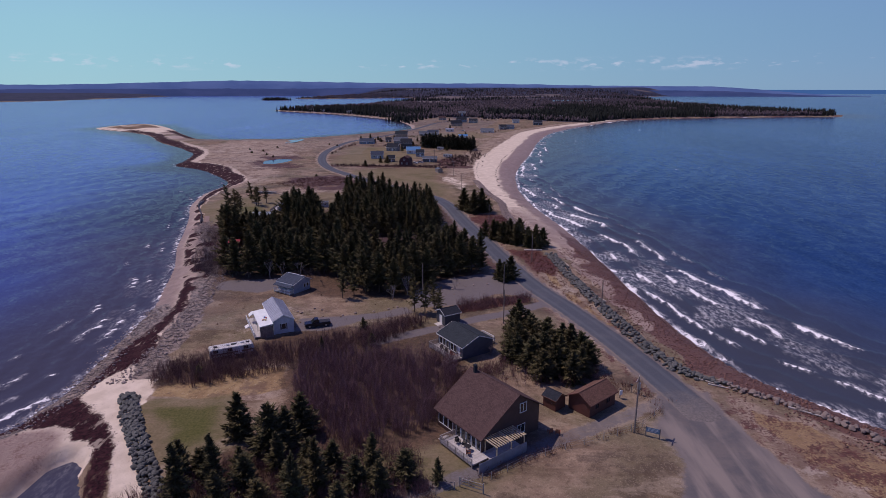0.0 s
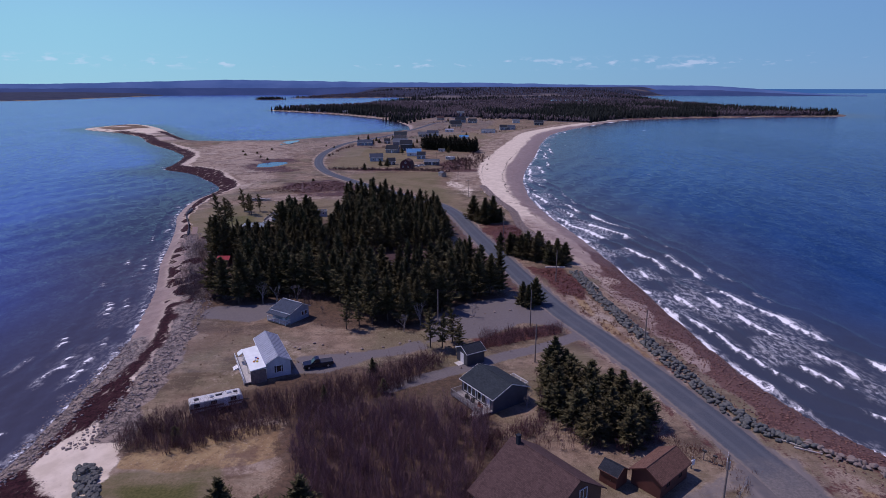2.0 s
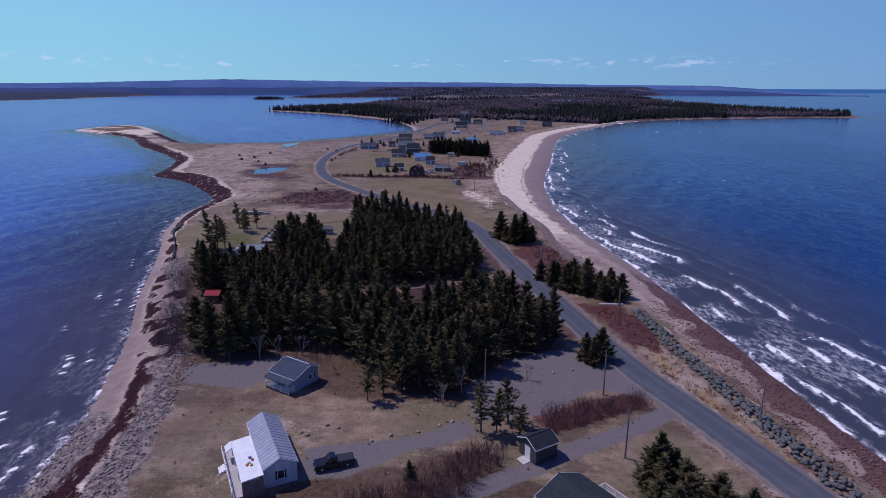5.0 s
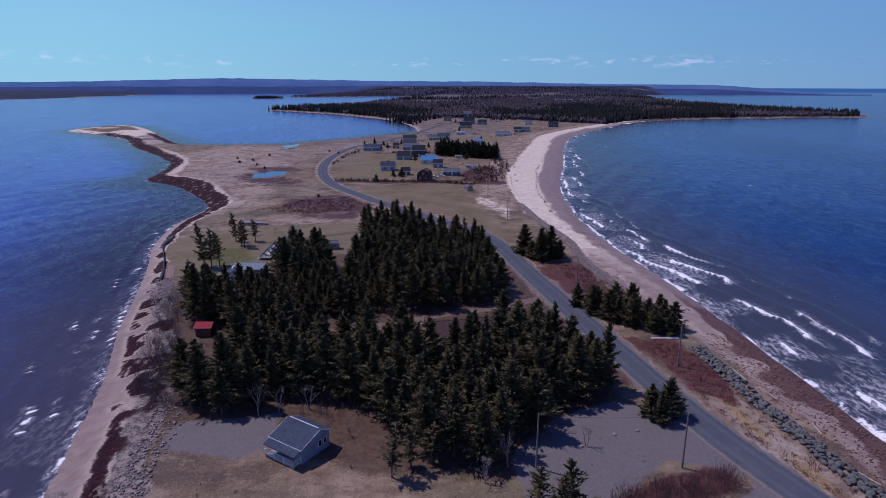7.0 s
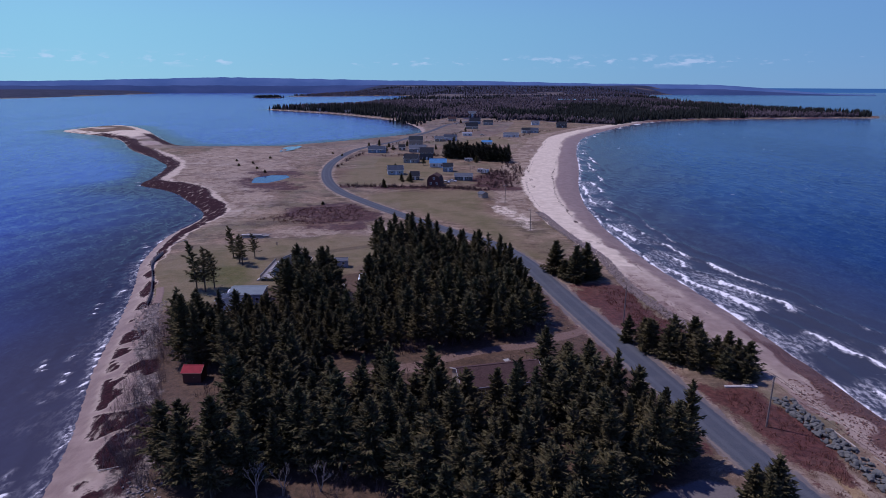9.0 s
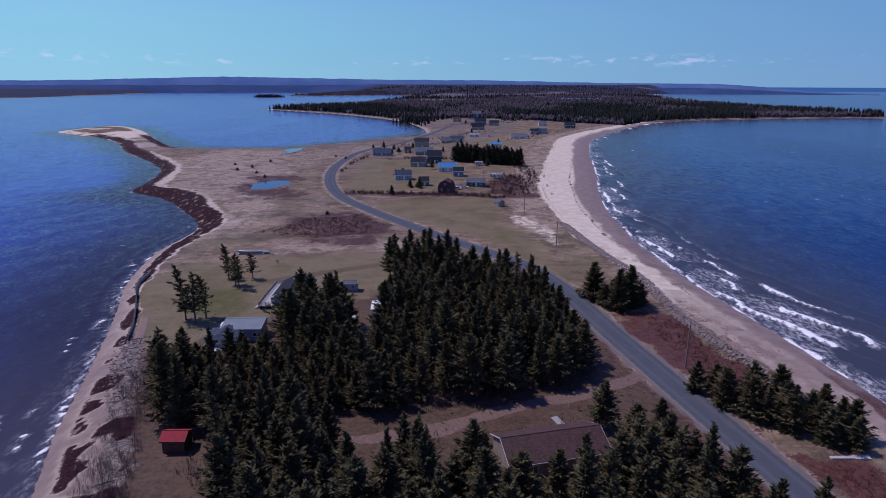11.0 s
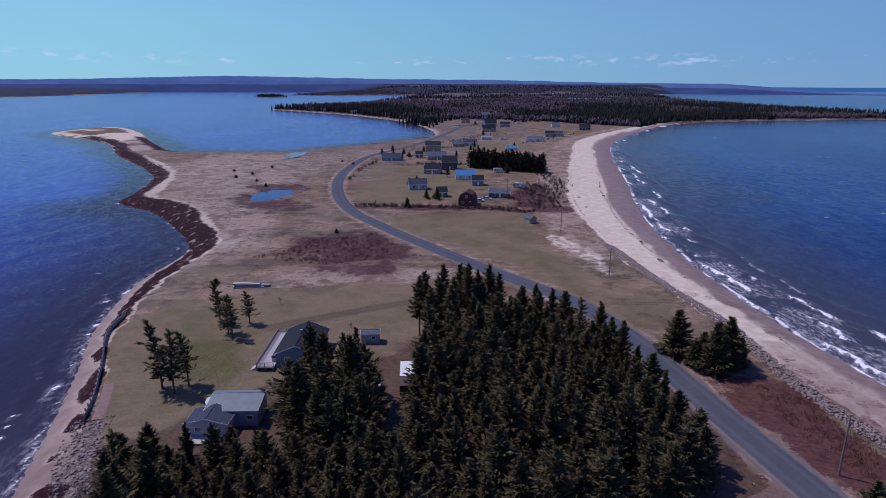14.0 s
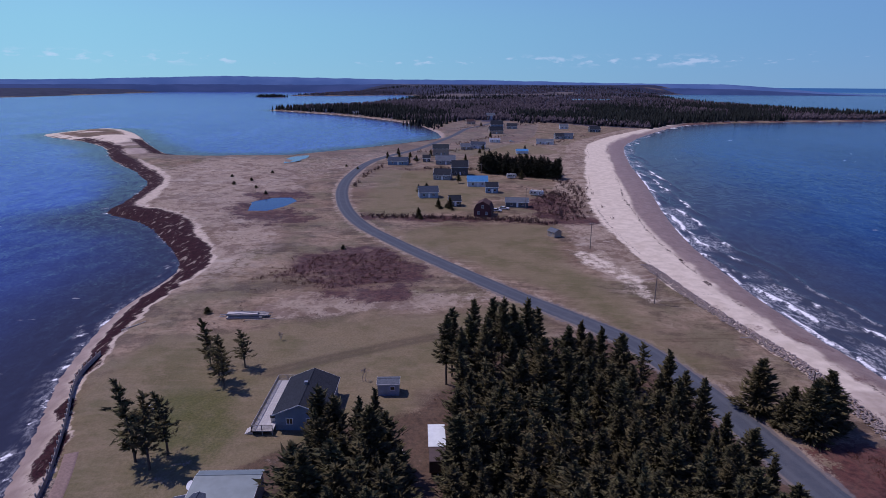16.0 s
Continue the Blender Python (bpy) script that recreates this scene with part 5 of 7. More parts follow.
village_b = hedge_line([(-75, 402), (-55, 401), (-38, 399), (-15, 395), (1, 389)], 1.6, 170, 41) + hedge_line([(-88, 470), (-86, 520), (-80, 560)], 1.0, 40, 42) + hedge_line([(-60, 540), (-35, 545), (-22, 540)], 2.0, 50, 43) + hedge_line([(10, 465), (14, 430), (8, 400)], 5.0, 170, 44) + hedge_line([(22, 500), (26, 470), (20, 440)], 3.0, 90, 45) + hedge_line([(-30, 700), (0, 760), (20, 800)], 5.0, 60, 46) + hedge_line([(40, 690), (70, 740), (100, 800)], 4.0, 70, 47) + hedge_line([(-20, 900), (40, 960), (90, 985)], 8.0, 90, 48) + hedge_line([(-60, 640), (-30, 650), (-5, 690)], 3.0, 60, 49)
brush("village_shrubs", village_b, 1.7, 9, "brown leafless shrubs and hedges between the village plots", (0.105, 0.062, 0.056), 0.6, 6, 0.07)


fence_b = hedge_line([(3.4, 68.6), (6.5, 69.8), (11.6, 73.4), (17.8, 76.4)], 0.45, 60, 50) + hedge_line([(24, 79), (31, 82.6), (36, 88)], 0.4, 26, 51) + hedge_line([(27, 99), (32, 95), (36, 91)], 0.8, 40, 52)
brush("fence_briars", fence_b, 0.95, 9, "low reddish briars along the wire fence", (0.16, 0.080, 0.068), 0.6, 6, 0.022)


# ---- the far woods ----
def far_woods():
    """Woods past the village: dark spruce belts and bare grey-brown birches, with gaps for marshes and fields."""
    r = np.random.default_rng(77)
    n = 90000
    y = 900 + 3000 * r.random(n) ** 1.9
    x = r.uniform(-0.42, 0.68, n) * (y + 150)
    d = read_grid(OFFSHORE, x, y)
    line = y + np.maximum(0, x - 60) * 1.0 - np.maximum(0, -x - 40) * 0.2
    ok = (d > 9) & (line + 60 * (fbm(x / 60, y / 60, 91) - 0.5) > 1075) & (read_grid(GLADES, x, y) < 0.5)
    ok &= (r.random(n) < np.where(y < 1700, 0.95, 0.6))
    x, y = x[ok][:15500], y[ok][:15500]
    for poly, count in ((ISLAND, 260), ([(-700, 2915), (-560, 3200), (-300, 3300), (-150, 3170), (-257, 3200), (-480, 3020)], 500), ([(-395, 1428), (-300, 1360), (-180, 1220), (-100, 1090), (-60, 1040), (-60, 1090), (-140, 1230), (-330, 1450)], 420), ([(-100, 985), (-58, 930), (-46, 880), (-40, 930), (-30, 1010), (-5, 1080), (-60, 1080)], 110), ([(60, 985), (190, 1035), (180, 1060), (60, 1060)], 60)):
        q = np.array(scatter(poly, count, 90 + count))
        x, y = np.append(x, q[:, 0]), np.append(y, q[:, 1])
    z = lie(x, y)
    line = y + np.maximum(0, x - 60) * 1.0 - np.maximum(0, -x - 40) * 0.2
    belt = fbm(x / 150, y / 190, 93, 3) * (1 - smooth(y, 1400, 1700)) + fbm(x / 520, y / 240, 95, 3) * smooth(y, 1400, 1700)
    kind = belt + r.normal(0, 0.05, len(x)) - 0.11 * smooth(line, 1110, 1200) * (1 - smooth(line, 1350, 1500)) + 0.13 * (1 - smooth(line, 1040, 1120)) + 0.05 * smooth(y, 1600, 2200)
    kind = np.where((x < -140) & (y < 1500), kind - 0.10, kind)
    for name, pick, label, c in (("far_spruces", kind < 0.5, "far dark spruce wood along the shore", (0.019, 0.022, 0.021)), ("far_birches", kind >= 0.5, "far leafless grey-brown wood", (0.072, 0.058, 0.068))):
        X, Y, Z = x[pick], y[pick], z[pick]
        k = len(X)
        h = r.uniform(7, 13, k) if name == "far_spruces" else r.uniform(5, 9, k)
        w = h * (r.uniform(0.15, 0.24, k) if name == "far_spruces" else r.uniform(0.18, 0.32, k))
        V, T, m = [], [], 0
        tiers = ((0.02, 0.6, 1.0), (0.3, 0.82, 0.72), (0.55, 1.0, 0.45)) if name == "far_spruces" else ((0.05, 0.5, 0.7), (0.25, 0.72, 1.15), (0.45, 0.92, 1.2), (0.62, 1.0, 0.8))
        for lo, hi, s in tiers:
            ring = []
            for q in range(6):
                a = q * 1.047 + r.uniform(-0.4, 0.4, k)
                rr = w * s * r.uniform(0.65, 1.3, k)
                ring.append(np.stack([X + np.cos(a) * rr, Y + np.sin(a) * rr, Z + h * (lo + r.uniform(-0.06, 0.06, k))], -1))
            tip = np.stack([X + r.normal(0, 0.3, k), Y + r.normal(0, 0.3, k), Z + h * hi], -1)
            V += ring + [tip]
            j = np.arange(k)
            for q in range(6):
                T.append(np.stack([m + q * k + j, m + ((q + 1) % 6) * k + j, m + 6 * k + j], -1))
            m += 7 * k
        g = Mat(name + "_leaf")
        col = g.mix(g.per_island(), shade(c, 0.55), shade(c, 1.45))
        me = sheet(name, np.concatenate(V), np.concatenate(T), g.done(col, 0.95, 0, None, 0.05))
        tagged(new(name, me), label, "woods", "", "stuff")


far_woods()


def tussocks():
    """Tufts of dead grass and heath in the fields and dunes."""
    r = np.random.default_rng(15)
    n = 26000
    y = 116 + 506 * r.random(n) ** 1.3
    x = r.uniform(-230, 60, n)
    d = read_grid(OFFSHORE, x, y)
    clump = fbm(x / 8, y / 8, 101)
    ok = (d > np.where(x > np.interp(y, (60, 250, 400, 620), (40, 8, -60, -60)), 42, 14)) & (clump > 0.52) & (far_from(x, y, ROAD[::3]) > 5) & (~inside(x, y, POND))
    ok &= ~((x > -100) & (x < -48) & (y > 232) & (y < 285)) & ~((y > 112) & (y < 160) & (r.random(n) < 0.75))
    ok &= read_grid(MOWN, x, y) < 0.15
    x, y = x[ok][:9000], y[ok][:9000]
    k = len(x)
    z = lie(x, y) - 0.04
    V, T, m = [], [], 0
    size = r.uniform(0.12, 0.34, k)
    for b in range(5):
        a = b * 1.257 + r.uniform(-0.5, 0.5, k)
        w = size * 0.45
        base = np.stack([x + np.cos(a) * size * 0.3, y + np.sin(a) * size * 0.3, z], -1)
        side = np.stack([-np.sin(a) * w, np.cos(a) * w, a * 0], -1)
        tip = np.stack([x + np.cos(a) * size * 0.9, y + np.sin(a) * size * 0.9, z + size * r.uniform(0.6, 1.1, k)], -1)
        V += [base - side, base + side, tip]
        j = np.arange(k)
        T.append(np.stack([m + j, m + k + j, m + 2 * k + j], -1))
        m += 3 * k
    g = Mat("dead_grass")
    col = g.mix(g.per_island(), (0.15, 0.10, 0.075), (0.36, 0.265, 0.185))
    return tagged(new("grass_tussocks", sheet("grass_tussocks", np.concatenate(V), np.concatenate(T), g.done(col, 0.95, 0, None, 0.1))), "tufts of dead grass and heath in the fields", "grass", "", "stuff")


tussocks()


def bare_tree(label, x, y, high, seed):
    """A leafless tree: trunk, forking limbs and fine twigs."""
    q = random.Random(seed)
    top = tagged(new("bare_tree"), label, "tree", "bare trees")
    top.matrix_world = pose(x, y, gz(x, y) - 0.1)
    limbs, twigs = [], []

    def fork(p, d, ln, r, depth):
        e = p + d * ln
        (limbs if depth < 2 else twigs).append((p, e, r))
        if depth < 4:
            for _ in range(q.choice((2, 3, 3))):
                t = (d + Vector((q.uniform(-0.6, 0.6), q.uniform(-0.6, 0.6), q.uniform(0.0, 0.35)))).normalized()
                fork(p + d * ln * q.uniform(0.55, 1.0), t, ln * q.uniform(0.55, 0.8), r * 0.58, depth + 1)

    for _ in range(2):
        fork(Vector((q.uniform(-0.2, 0.2), q.uniform(-0.2, 0.2), 0)), Vector((q.uniform(-0.25, 0.25), q.uniform(-0.25, 0.25), 1)).normalized(), high * 0.34, high * 0.016, 0)
    bm = bmesh.new()
    for p, e, r in limbs:
        rod(bm, p, e, r, r * 0.6, 5)
    part("trunk", bm, BARK_PALE, top)
    bm = bmesh.new()
    for p, e, r in twigs:
        rod(bm, p, e, max(r, 0.015), 0.008, 3)
    part("crown", bm, BARK_PALE, top)


for k, (x, y, h) in enumerate(((-47.5, 156.5, 6.5), (-44.5, 157.5, 5.5), (-40, 158.5, 6.0), (-12.5, 139.5, 5.5), (-9, 143, 6.5), (3.2, 147.5, 4.5), (-57.2, 262.7, 3.2), (-76.7, 280.4, 2.4), (9.5, 107.5, 3.5), (-21, 262, 6), (-26, 240, 6.5), (-72, 176, 4.5), (-70.5, 168, 4.0), (-32, 150.5, 2.5))):
    bare_tree("grey leafless tree at the edge of the wood" if h > 4 else "small leafless tree standing in dry grass", x, y, h, 60 + k)

# ---- houses ----
def wall_cells(bm, u0, u1, z0, z1, holes, spot, t):
    """A wall of thickness t with rectangular openings right through it."""
    us = sorted({u0, u1, *(h[0] for h in holes), *(h[1] for h in holes)})
    zs = sorted({z0, z1, *(h[2] for h in holes), *(h[3] for h in holes)})
    for a, b in zip(us[:-1], us[1:]):
        run = None
        for c, d in zip(zs[:-1], zs[1:]):
            m, n = (a + b) / 2, (c + d) / 2
            solid = not any(h[0] < m < h[1] and h[2] < n < h[3] for h in holes)
            if solid:
                run = (run[0], d) if run else (c, d)
            if run and (not solid or d == zs[-1]):
                prism(bm, [(a, run[0]), (b, run[0]), (b, run[1]), (a, run[1])], 0, t, spot)
                run = None


def window_part(parent, spot, u, z, w, h, trim, panes=2, kind="window"):
    """A window in a wall: frame, glazing bars and a pane for each light."""
    bm = bmesh.new()
    f = 0.09
    for a, b, c, d in ((u - w / 2 - f, u + w / 2 + f, z - f, z), (u - w / 2 - f, u + w / 2 + f, z + h, z + h + f), (u - w / 2 - f, u - w / 2, z, z + h), (u + w / 2, u + w / 2 + f, z, z + h)):
        prism(bm, [(a, c), (b, c), (b, d), (a, d)], -0.05, 0.06, spot)
    for k in range(1, panes):
        m = u - w / 2 + w * k / panes
        prism(bm, [(m - 0.035, z), (m + 0.035, z), (m + 0.035, z + h), (m - 0.035, z + h)], -0.03, 0.05, spot)
    win = part(kind, bm, trim, parent)
    for k in range(panes):
        a = u - w / 2 + w * k / panes
        bm = bmesh.new()
        prism(bm, [(a, z), (a + w / panes, z), (a + w / panes, z + h), (a, z + h)], 0.012, 0.03, spot)
        part("pane", bm, GLASS, win)
    return win


def door_part(parent, spot, u, z, w, h, paint):
    bm = bmesh.new()
    prism(bm, [(u - w / 2, z), (u + w / 2, z), (u + w / 2, z + h), (u - w / 2, z + h)], 0.01, 0.07, spot)
    d = part("door", bm, paint, parent)
    bm = bmesh.new()
    prism(bm, [(u + w * 0.36, z + 0.98), (u + w * 0.42, z + 0.98), (u + w * 0.42, z + 1.04), (u + w * 0.36, z + 1.04)], -0.05, 0.01, spot)
    part("handle", bm, METAL_GREY, d)


def house(name, label, x, y, turn, L, W, eave, top, wall_m, roof_m, trim=None, openings=(), ridge=0.0, back=None, over=0.35, chimney=None, lift=0.25, category="house", group="", edging=None):
    """A gabled building. Local x runs along the ridge; front is -y. openings: (side F/B/E/W, along, sill, width, height, panes; 0 panes: a door)."""
    trim = trim or PAINT_WHITE
    back = eave if back is None else back
    base = gz(x, y)
    th = tagged(new(name), label, category, group)
    th.matrix_world = pose(x, y, base, 0, 0, turn)
    hw, hl, t = W / 2, L / 2, 0.16
    sides = {"F": (lambda u, v, w: (u, -hw + w, v), hl, eave), "B": (lambda u, v, w: (-u, hw - w, v), hl, back), "E": (lambda u, v, w: (hl - w, u, v), hw, min(eave, back)), "W": (lambda u, v, w: (-hl + w, -u, v), hw, min(eave, back))}
    for key, (spot, half, high) in sides.items():
        holes = [(u - w / 2, u + w / 2, z, z + h) for s, u, z, w, h, n in openings if s == key and z + h < high - 0.05]
        bm = bmesh.new()
        inset = 0.0 if key in "FB" else t
        wall_cells(bm, -half + inset, half - inset, -0.5, high, holes, spot, t)
        if key in "EW":
            s = 1 if key == "E" else -1
            prism(bm, [(s * -hw + s * t, high), (s * hw - s * t, high)] + ([(s * (hw - t), back)] if back > high + 0.01 else []) + [(s * ridge, top - 0.05)] + ([(s * (-hw + t), eave)] if eave > high + 0.01 else []), 0, t, spot)
        bmesh.ops.remove_doubles(bm, verts=bm.verts[:], dist=0.001)
        part("wall", bm, wall_m, th)
        for s, u, z, w, h, n in openings:
            if s == key:
                sp = spot if z + h < high - 0.05 else (lambda a, b, c, q=spot: q(a, b, c - 0.06))
                if n:
                    window_part(th, sp, u, z, w, h, trim, n)
                else:
                    door_part(th, sp, u, z, w, h, trim)
    # two roof slopes with thickness, boards along the gables, a cap on the ridge
    for ye, ze in ((-hw, eave), (hw, back)):
        run, rise = ye - ridge, ze - top
        k = 1 + over / abs(run)
        bm = bmesh.new()
        q = lambda u, v, w: (u, ridge + run * v, top + 0.10 + rise * v + w)
        prism(bm, [(-hl - over, 0), (hl + over, 0), (hl + over, k), (-hl - over, k)], 0, 0.10, q)
        slope = part("roof_slope", bm, roof_m, th)
        bm = bmesh.new()
        for u in (-hl - over - 0.03, hl + over):
            prism(bm, [(u, 0), (u + 0.03, 0), (u + 0.03, k), (u, k)], -0.06, 0.105, q)
        prism(bm, [(-hl - over, k), (hl + over, k), (hl + over, k + 0.03 / abs(run)), (-hl - over, k + 0.03 / abs(run))], -0.06, 0.09, q)
        part("fascia", bm, edging or trim, slope)
    bm = bmesh.new()
    rod(bm, (-hl - over, ridge, top + 0.18), (hl + over, ridge, top + 0.18), 0.09, 0.09, 6)
    part("ridge_cap", bm, roof_m, th)
    if chimney:
        cx, cy, ch, cm = chimney
        zc = top + (eave - top) * max(0, (ridge - cy)) / (ridge + hw) if cy < ridge else top
        bm = bmesh.new()
        box(bm, cx - 0.22, cx + 0.22, cy - 0.22, cy + 0.22, zc - 0.3, zc + ch)
        box(bm, cx - 0.28, cx + 0.28, cy - 0.28, cy + 0.28, zc + ch, zc + ch + 0.08)
        part("chimney", bm, cm, th)
    return th


def deck(parent, x0, x1, y0, y1, z, boards_m, rail_sides="", rail_m=None, along_x=True, step=0.16):
    """A raised deck: boards, joist frame, posts and railings as parts."""
    dk = block("deck_frame", x0, x1, y0, y1, z - 0.22, z - 0.04, WOOD_GREY, parent)
    n = max(1, int((y1 - y0 if along_x else x1 - x0) / step))
    me = None
    for k in range(n):
        a = (y0 if along_x else x0) + k * step
        if me is None:
            bm = bmesh.new()
            if along_x:
                box(bm, x0, x1, 0, step - 0.012, z - 0.04, z)
            else:
                box(bm, 0, step - 0.012, y0, y1, z - 0.04, z)
            first = part("board", bm, boards_m, dk)
            me = first.data
        else:
            first = new("board", me)
            first.parent = dk
        first.location = (0, a, 0) if along_x else (a, 0, 0)
    for px in (x0 + 0.1, x1 - 0.1):
        for py in (y0 + 0.1, (y0 + y1) / 2, y1 - 0.1):
            block("post", px - 0.07, px + 0.07, py - 0.07, py + 0.07, -0.5, z - 0.2, WOOD_GREY, dk)
    for s in rail_sides:
        railing(parent, *{"S": (x0, y0, x1, y0), "N": (x0, y1, x1, y1), "E": (x1, y0, x1, y1), "W": (x0, y0, x0, y1)}[s], z, rail_m or WOOD_GREY)
    return dk


def railing(parent, ax, ay, bx, by, z, m, high=0.95):
    a, b = Vector((ax, ay, 0)), Vector((bx, by, 0))
    ln = (b - a).length
    ang = math.atan2(by - ay, bx - ax)
    t = Matrix.Translation((ax, ay, z)) @ Matrix.Rotation(ang, 4, "Z")
    bm = bmesh.new()
    box(bm, 0, ln, -0.05, 0.05, high - 0.05, high, t)
    box(bm, 0, ln, -0.025, 0.025, 0.1, 0.16, t)
    rail = part("railing", bm, m, parent)
    n = max(2, int(ln / 1.5) + 1)
    for k in range(n):
        u = ln * k / (n - 1)
        bm = bmesh.new()
        box(bm, u - 0.05, u + 0.05, -0.05, 0.05, -0.2, high, t)
        part("post", bm, m, rail)
    bm = bmesh.new()
    box(bm, -0.018, 0.018, -0.018, 0.018, 0.14, high - 0.05)
    first = part("baluster", bm, m, rail)
    for k in range(int(ln / 0.16)):
        o = first if k == 0 else new("baluster", first.data)
        o.parent = rail
        o.matrix_basis = t @ Matrix.Translation((0.08 + k * 0.16, 0, 0))


def steps(parent, x, y, turn, wide, z, m, n=3):
    t = pose(x, y, 0, 0, 0, turn)
    for k in range(n):
        bm = bmesh.new()
        box(bm, -wide / 2, wide / 2, -0.3 * (k + 1), -0.3 * k, -0.3, z * (n - k - 0.5) / n, t)
        part("step", bm, m, parent)


S_BROWN = siding("brown_shingle_wall", (0.085, 0.048, 0.042), 0.14)
S_RED = siding("dark_red_boards", (0.115, 0.040, 0.032), 0.16, True)
S_SCREEN = siding("blue_grey_boards", (0.24, 0.25, 0.30), 0.12)
S_SLATE = siding("slate_blue_siding", (0.085, 0.10, 0.125), 0.12)
S_DARK = siding("charcoal_siding", (0.060, 0.066, 0.080), 0.12)
S_WHITE = siding("white_vinyl_siding", (0.58, 0.60, 0.63), 0.11)
S_PALE = siding("pale_blue_siding", (0.30, 0.36, 0.43), 0.12)
S_BLUE = siding("blue_siding", (0.16, 0.24, 0.34), 0.12)
S_GREY = siding("grey_siding", (0.22, 0.23, 0.25), 0.12)
S_TAN = siding("tan_siding", (0.36, 0.29, 0.23), 0.12)
S_BARN = siding("barn_red_boards", (0.10, 0.022, 0.028), 0.2, True)
R_BROWN = shingle("brown_shingles", (0.095, 0.058, 0.054))
R_DARK = shingle("charcoal_shingles", (0.030, 0.034, 0.044))
R_GREEN = shingle("grey_green_shingles", (0.036, 0.044, 0.052))
R_GREY = shingle("weathered_grey_shingles", (0.125, 0.14, 0.165))
R_BLUE = shingle("slate_blue_shingles", (0.060, 0.074, 0.105))
R_TAN = shingle("red_brown_shingles", (0.15, 0.082, 0.062))
R_SKY = surface("bright_blue_metal_roof", (0.06, 0.24, 0.48), 0.15, 1.0, 0.45, 0.05)
R_RED = surface("red_metal_roof", (0.34, 0.030, 0.040), 0.15, 1.0, 0.9, 0.05)
R_WHITE = surface("white_membrane_roof", (0.76, 0.80, 0.78), 0.08, 1.0, 0.6, 0.05)
R_ZINC = surface("pale_zinc_roof", (0.19, 0.23, 0.235), 0.12, 0.8, 0.5, 0.05, 0.2)
R_METAL = surface("grey_metal_roof", (0.31, 0.33, 0.39), 0.12, 0.8, 0.5, 0.05, 0.2)

# the brown house with its deck and pergola
brown = house("brown_house", "brown shingled house with a long sloping roof and a deck", 6.9, 82.0, -53.1, 10.4, 11.5, 2.9, 7.4, S_BROWN, R_BROWN, PAINT_WHITE,
              [("F", u, 0.75, 1.0, 1.75, 1) for u in (-4.3, -3.1, -1.9)] + [("F", u, 0.6, 1.0, 1.95, 1) for u in (0.0, 1.2, 2.4, 3.6, 4.5)] + [("E", 2.3, 4.3, 1.2, 1.4, 2), ("E", 2.0, 0.9, 1.5, 1.3, 2)], 1.15, 4.4, 0.45, (-4.2, 0.9, 1.3, R_DARK), edging=R_BROWN)
deck(brown, -0.6, 6.7, -8.7, -5.8, 0.55, WOOD_PALE, "SW", WOOD_GREY)
deck(brown, 5.25, 8.2, -5.78, 0.2, 0.55, WOOD_PALE, "", WOOD_GREY)
screen = block("privacy_screen", 8.2, 8.24, -8.65, 0.3, -0.3, 1.5, S_SCREEN, brown, "blue-grey board screen")
for k in range(12):
    block("board", 8.245, 8.27, -8.6 + k * 0.74, -8.6 + k * 0.74 + 0.72, -0.3, 1.58, S_SCREEN, screen)
bm = bmesh.new()
for yy in (-5.3, -2.6, -0.1):
    box(bm, 5.5, 8.1, yy - 0.06, yy + 0.06, 2.55, 2.75)
for px in (5.55, 8.05):
    for yy in (-5.3, -2.6, -0.1):
        box(bm, px - 0.06, px + 0.06, yy - 0.06, yy + 0.06, 0.5, 2.55)
pergola = part("pergola", bm, WOOD_NEW, brown, "new timber pergola")
for k in range(14):
    block("slat", 5.35, 8.3, -5.5 + k * 0.42, -5.38 + k * 0.42, 2.76, 2.9, WOOD_NEW, pergola)
steps(brown, -1.0, -7.4, -90, 1.4, 0.55, WOOD_PALE)


def seat(name, label, x, y, z, turn, m, group=""):
    """A low slatted garden chair."""
    c = tagged(new(name), label, "chair", group)
    c.matrix_world = pose(x, y, z, 0, 0, turn)
    bm = bmesh.new()
    for k in range(5):
        box(bm, -0.3, 0.3, -0.28 + k * 0.12, -0.18 + k * 0.12, 0.36, 0.39)
    part("seat", bm, m, c)
    bm = bmesh.new()
    for k in range(5):
        box(bm, -0.3 + k * 0.125, -0.2 + k * 0.125, 0.28, 0.31, 0.3, 1.0)
    part("backrest", bm, m, c)
    for sx in (-0.33, 0.3):
        block("leg", sx, sx + 0.05, -0.3, -0.22, 0, 0.55, m, c)
        block("leg", sx, sx + 0.05, 0.22, 0.3, 0, 0.55, m, c)
        block("armrest", sx - 0.04, sx + 0.09, -0.32, 0.3, 0.55, 0.58, m, c)
    return c


def at(h, x, y, z=0.0):
    return h.matrix_world @ Vector((x, y, z))


CEDAR = surface("cedar", (0.30, 0.10, 0.055), 0.25, 3, 0.8, 0.2)
for k, (u, v, a) in enumerate(((1.4, -7.0, 30), (2.6, -6.7, -20), (4.6, -7.6, 80))):
    p = at(brown, u, v, 0.55)
    seat("deck_chair", "dark slatted chair standing on the deck", p.x, p.y, p.z, a, BLACK if k < 2 else CEDAR, "deck chairs")
for x, y, a in ((16.3, 80.2, 200), (17.4, 79.9, 160)):
    seat("garden_chair", "red-brown slatted garden chair on the grass", x, y, gz(x, y), a, CEDAR, "garden chairs")
p = at(brown, 3.6, -6.9, 0.55)
tb = tagged(new("patio_table"), "small round dark table on the deck", "table")
tb.matrix_world = pose(p.x, p.y, p.z)
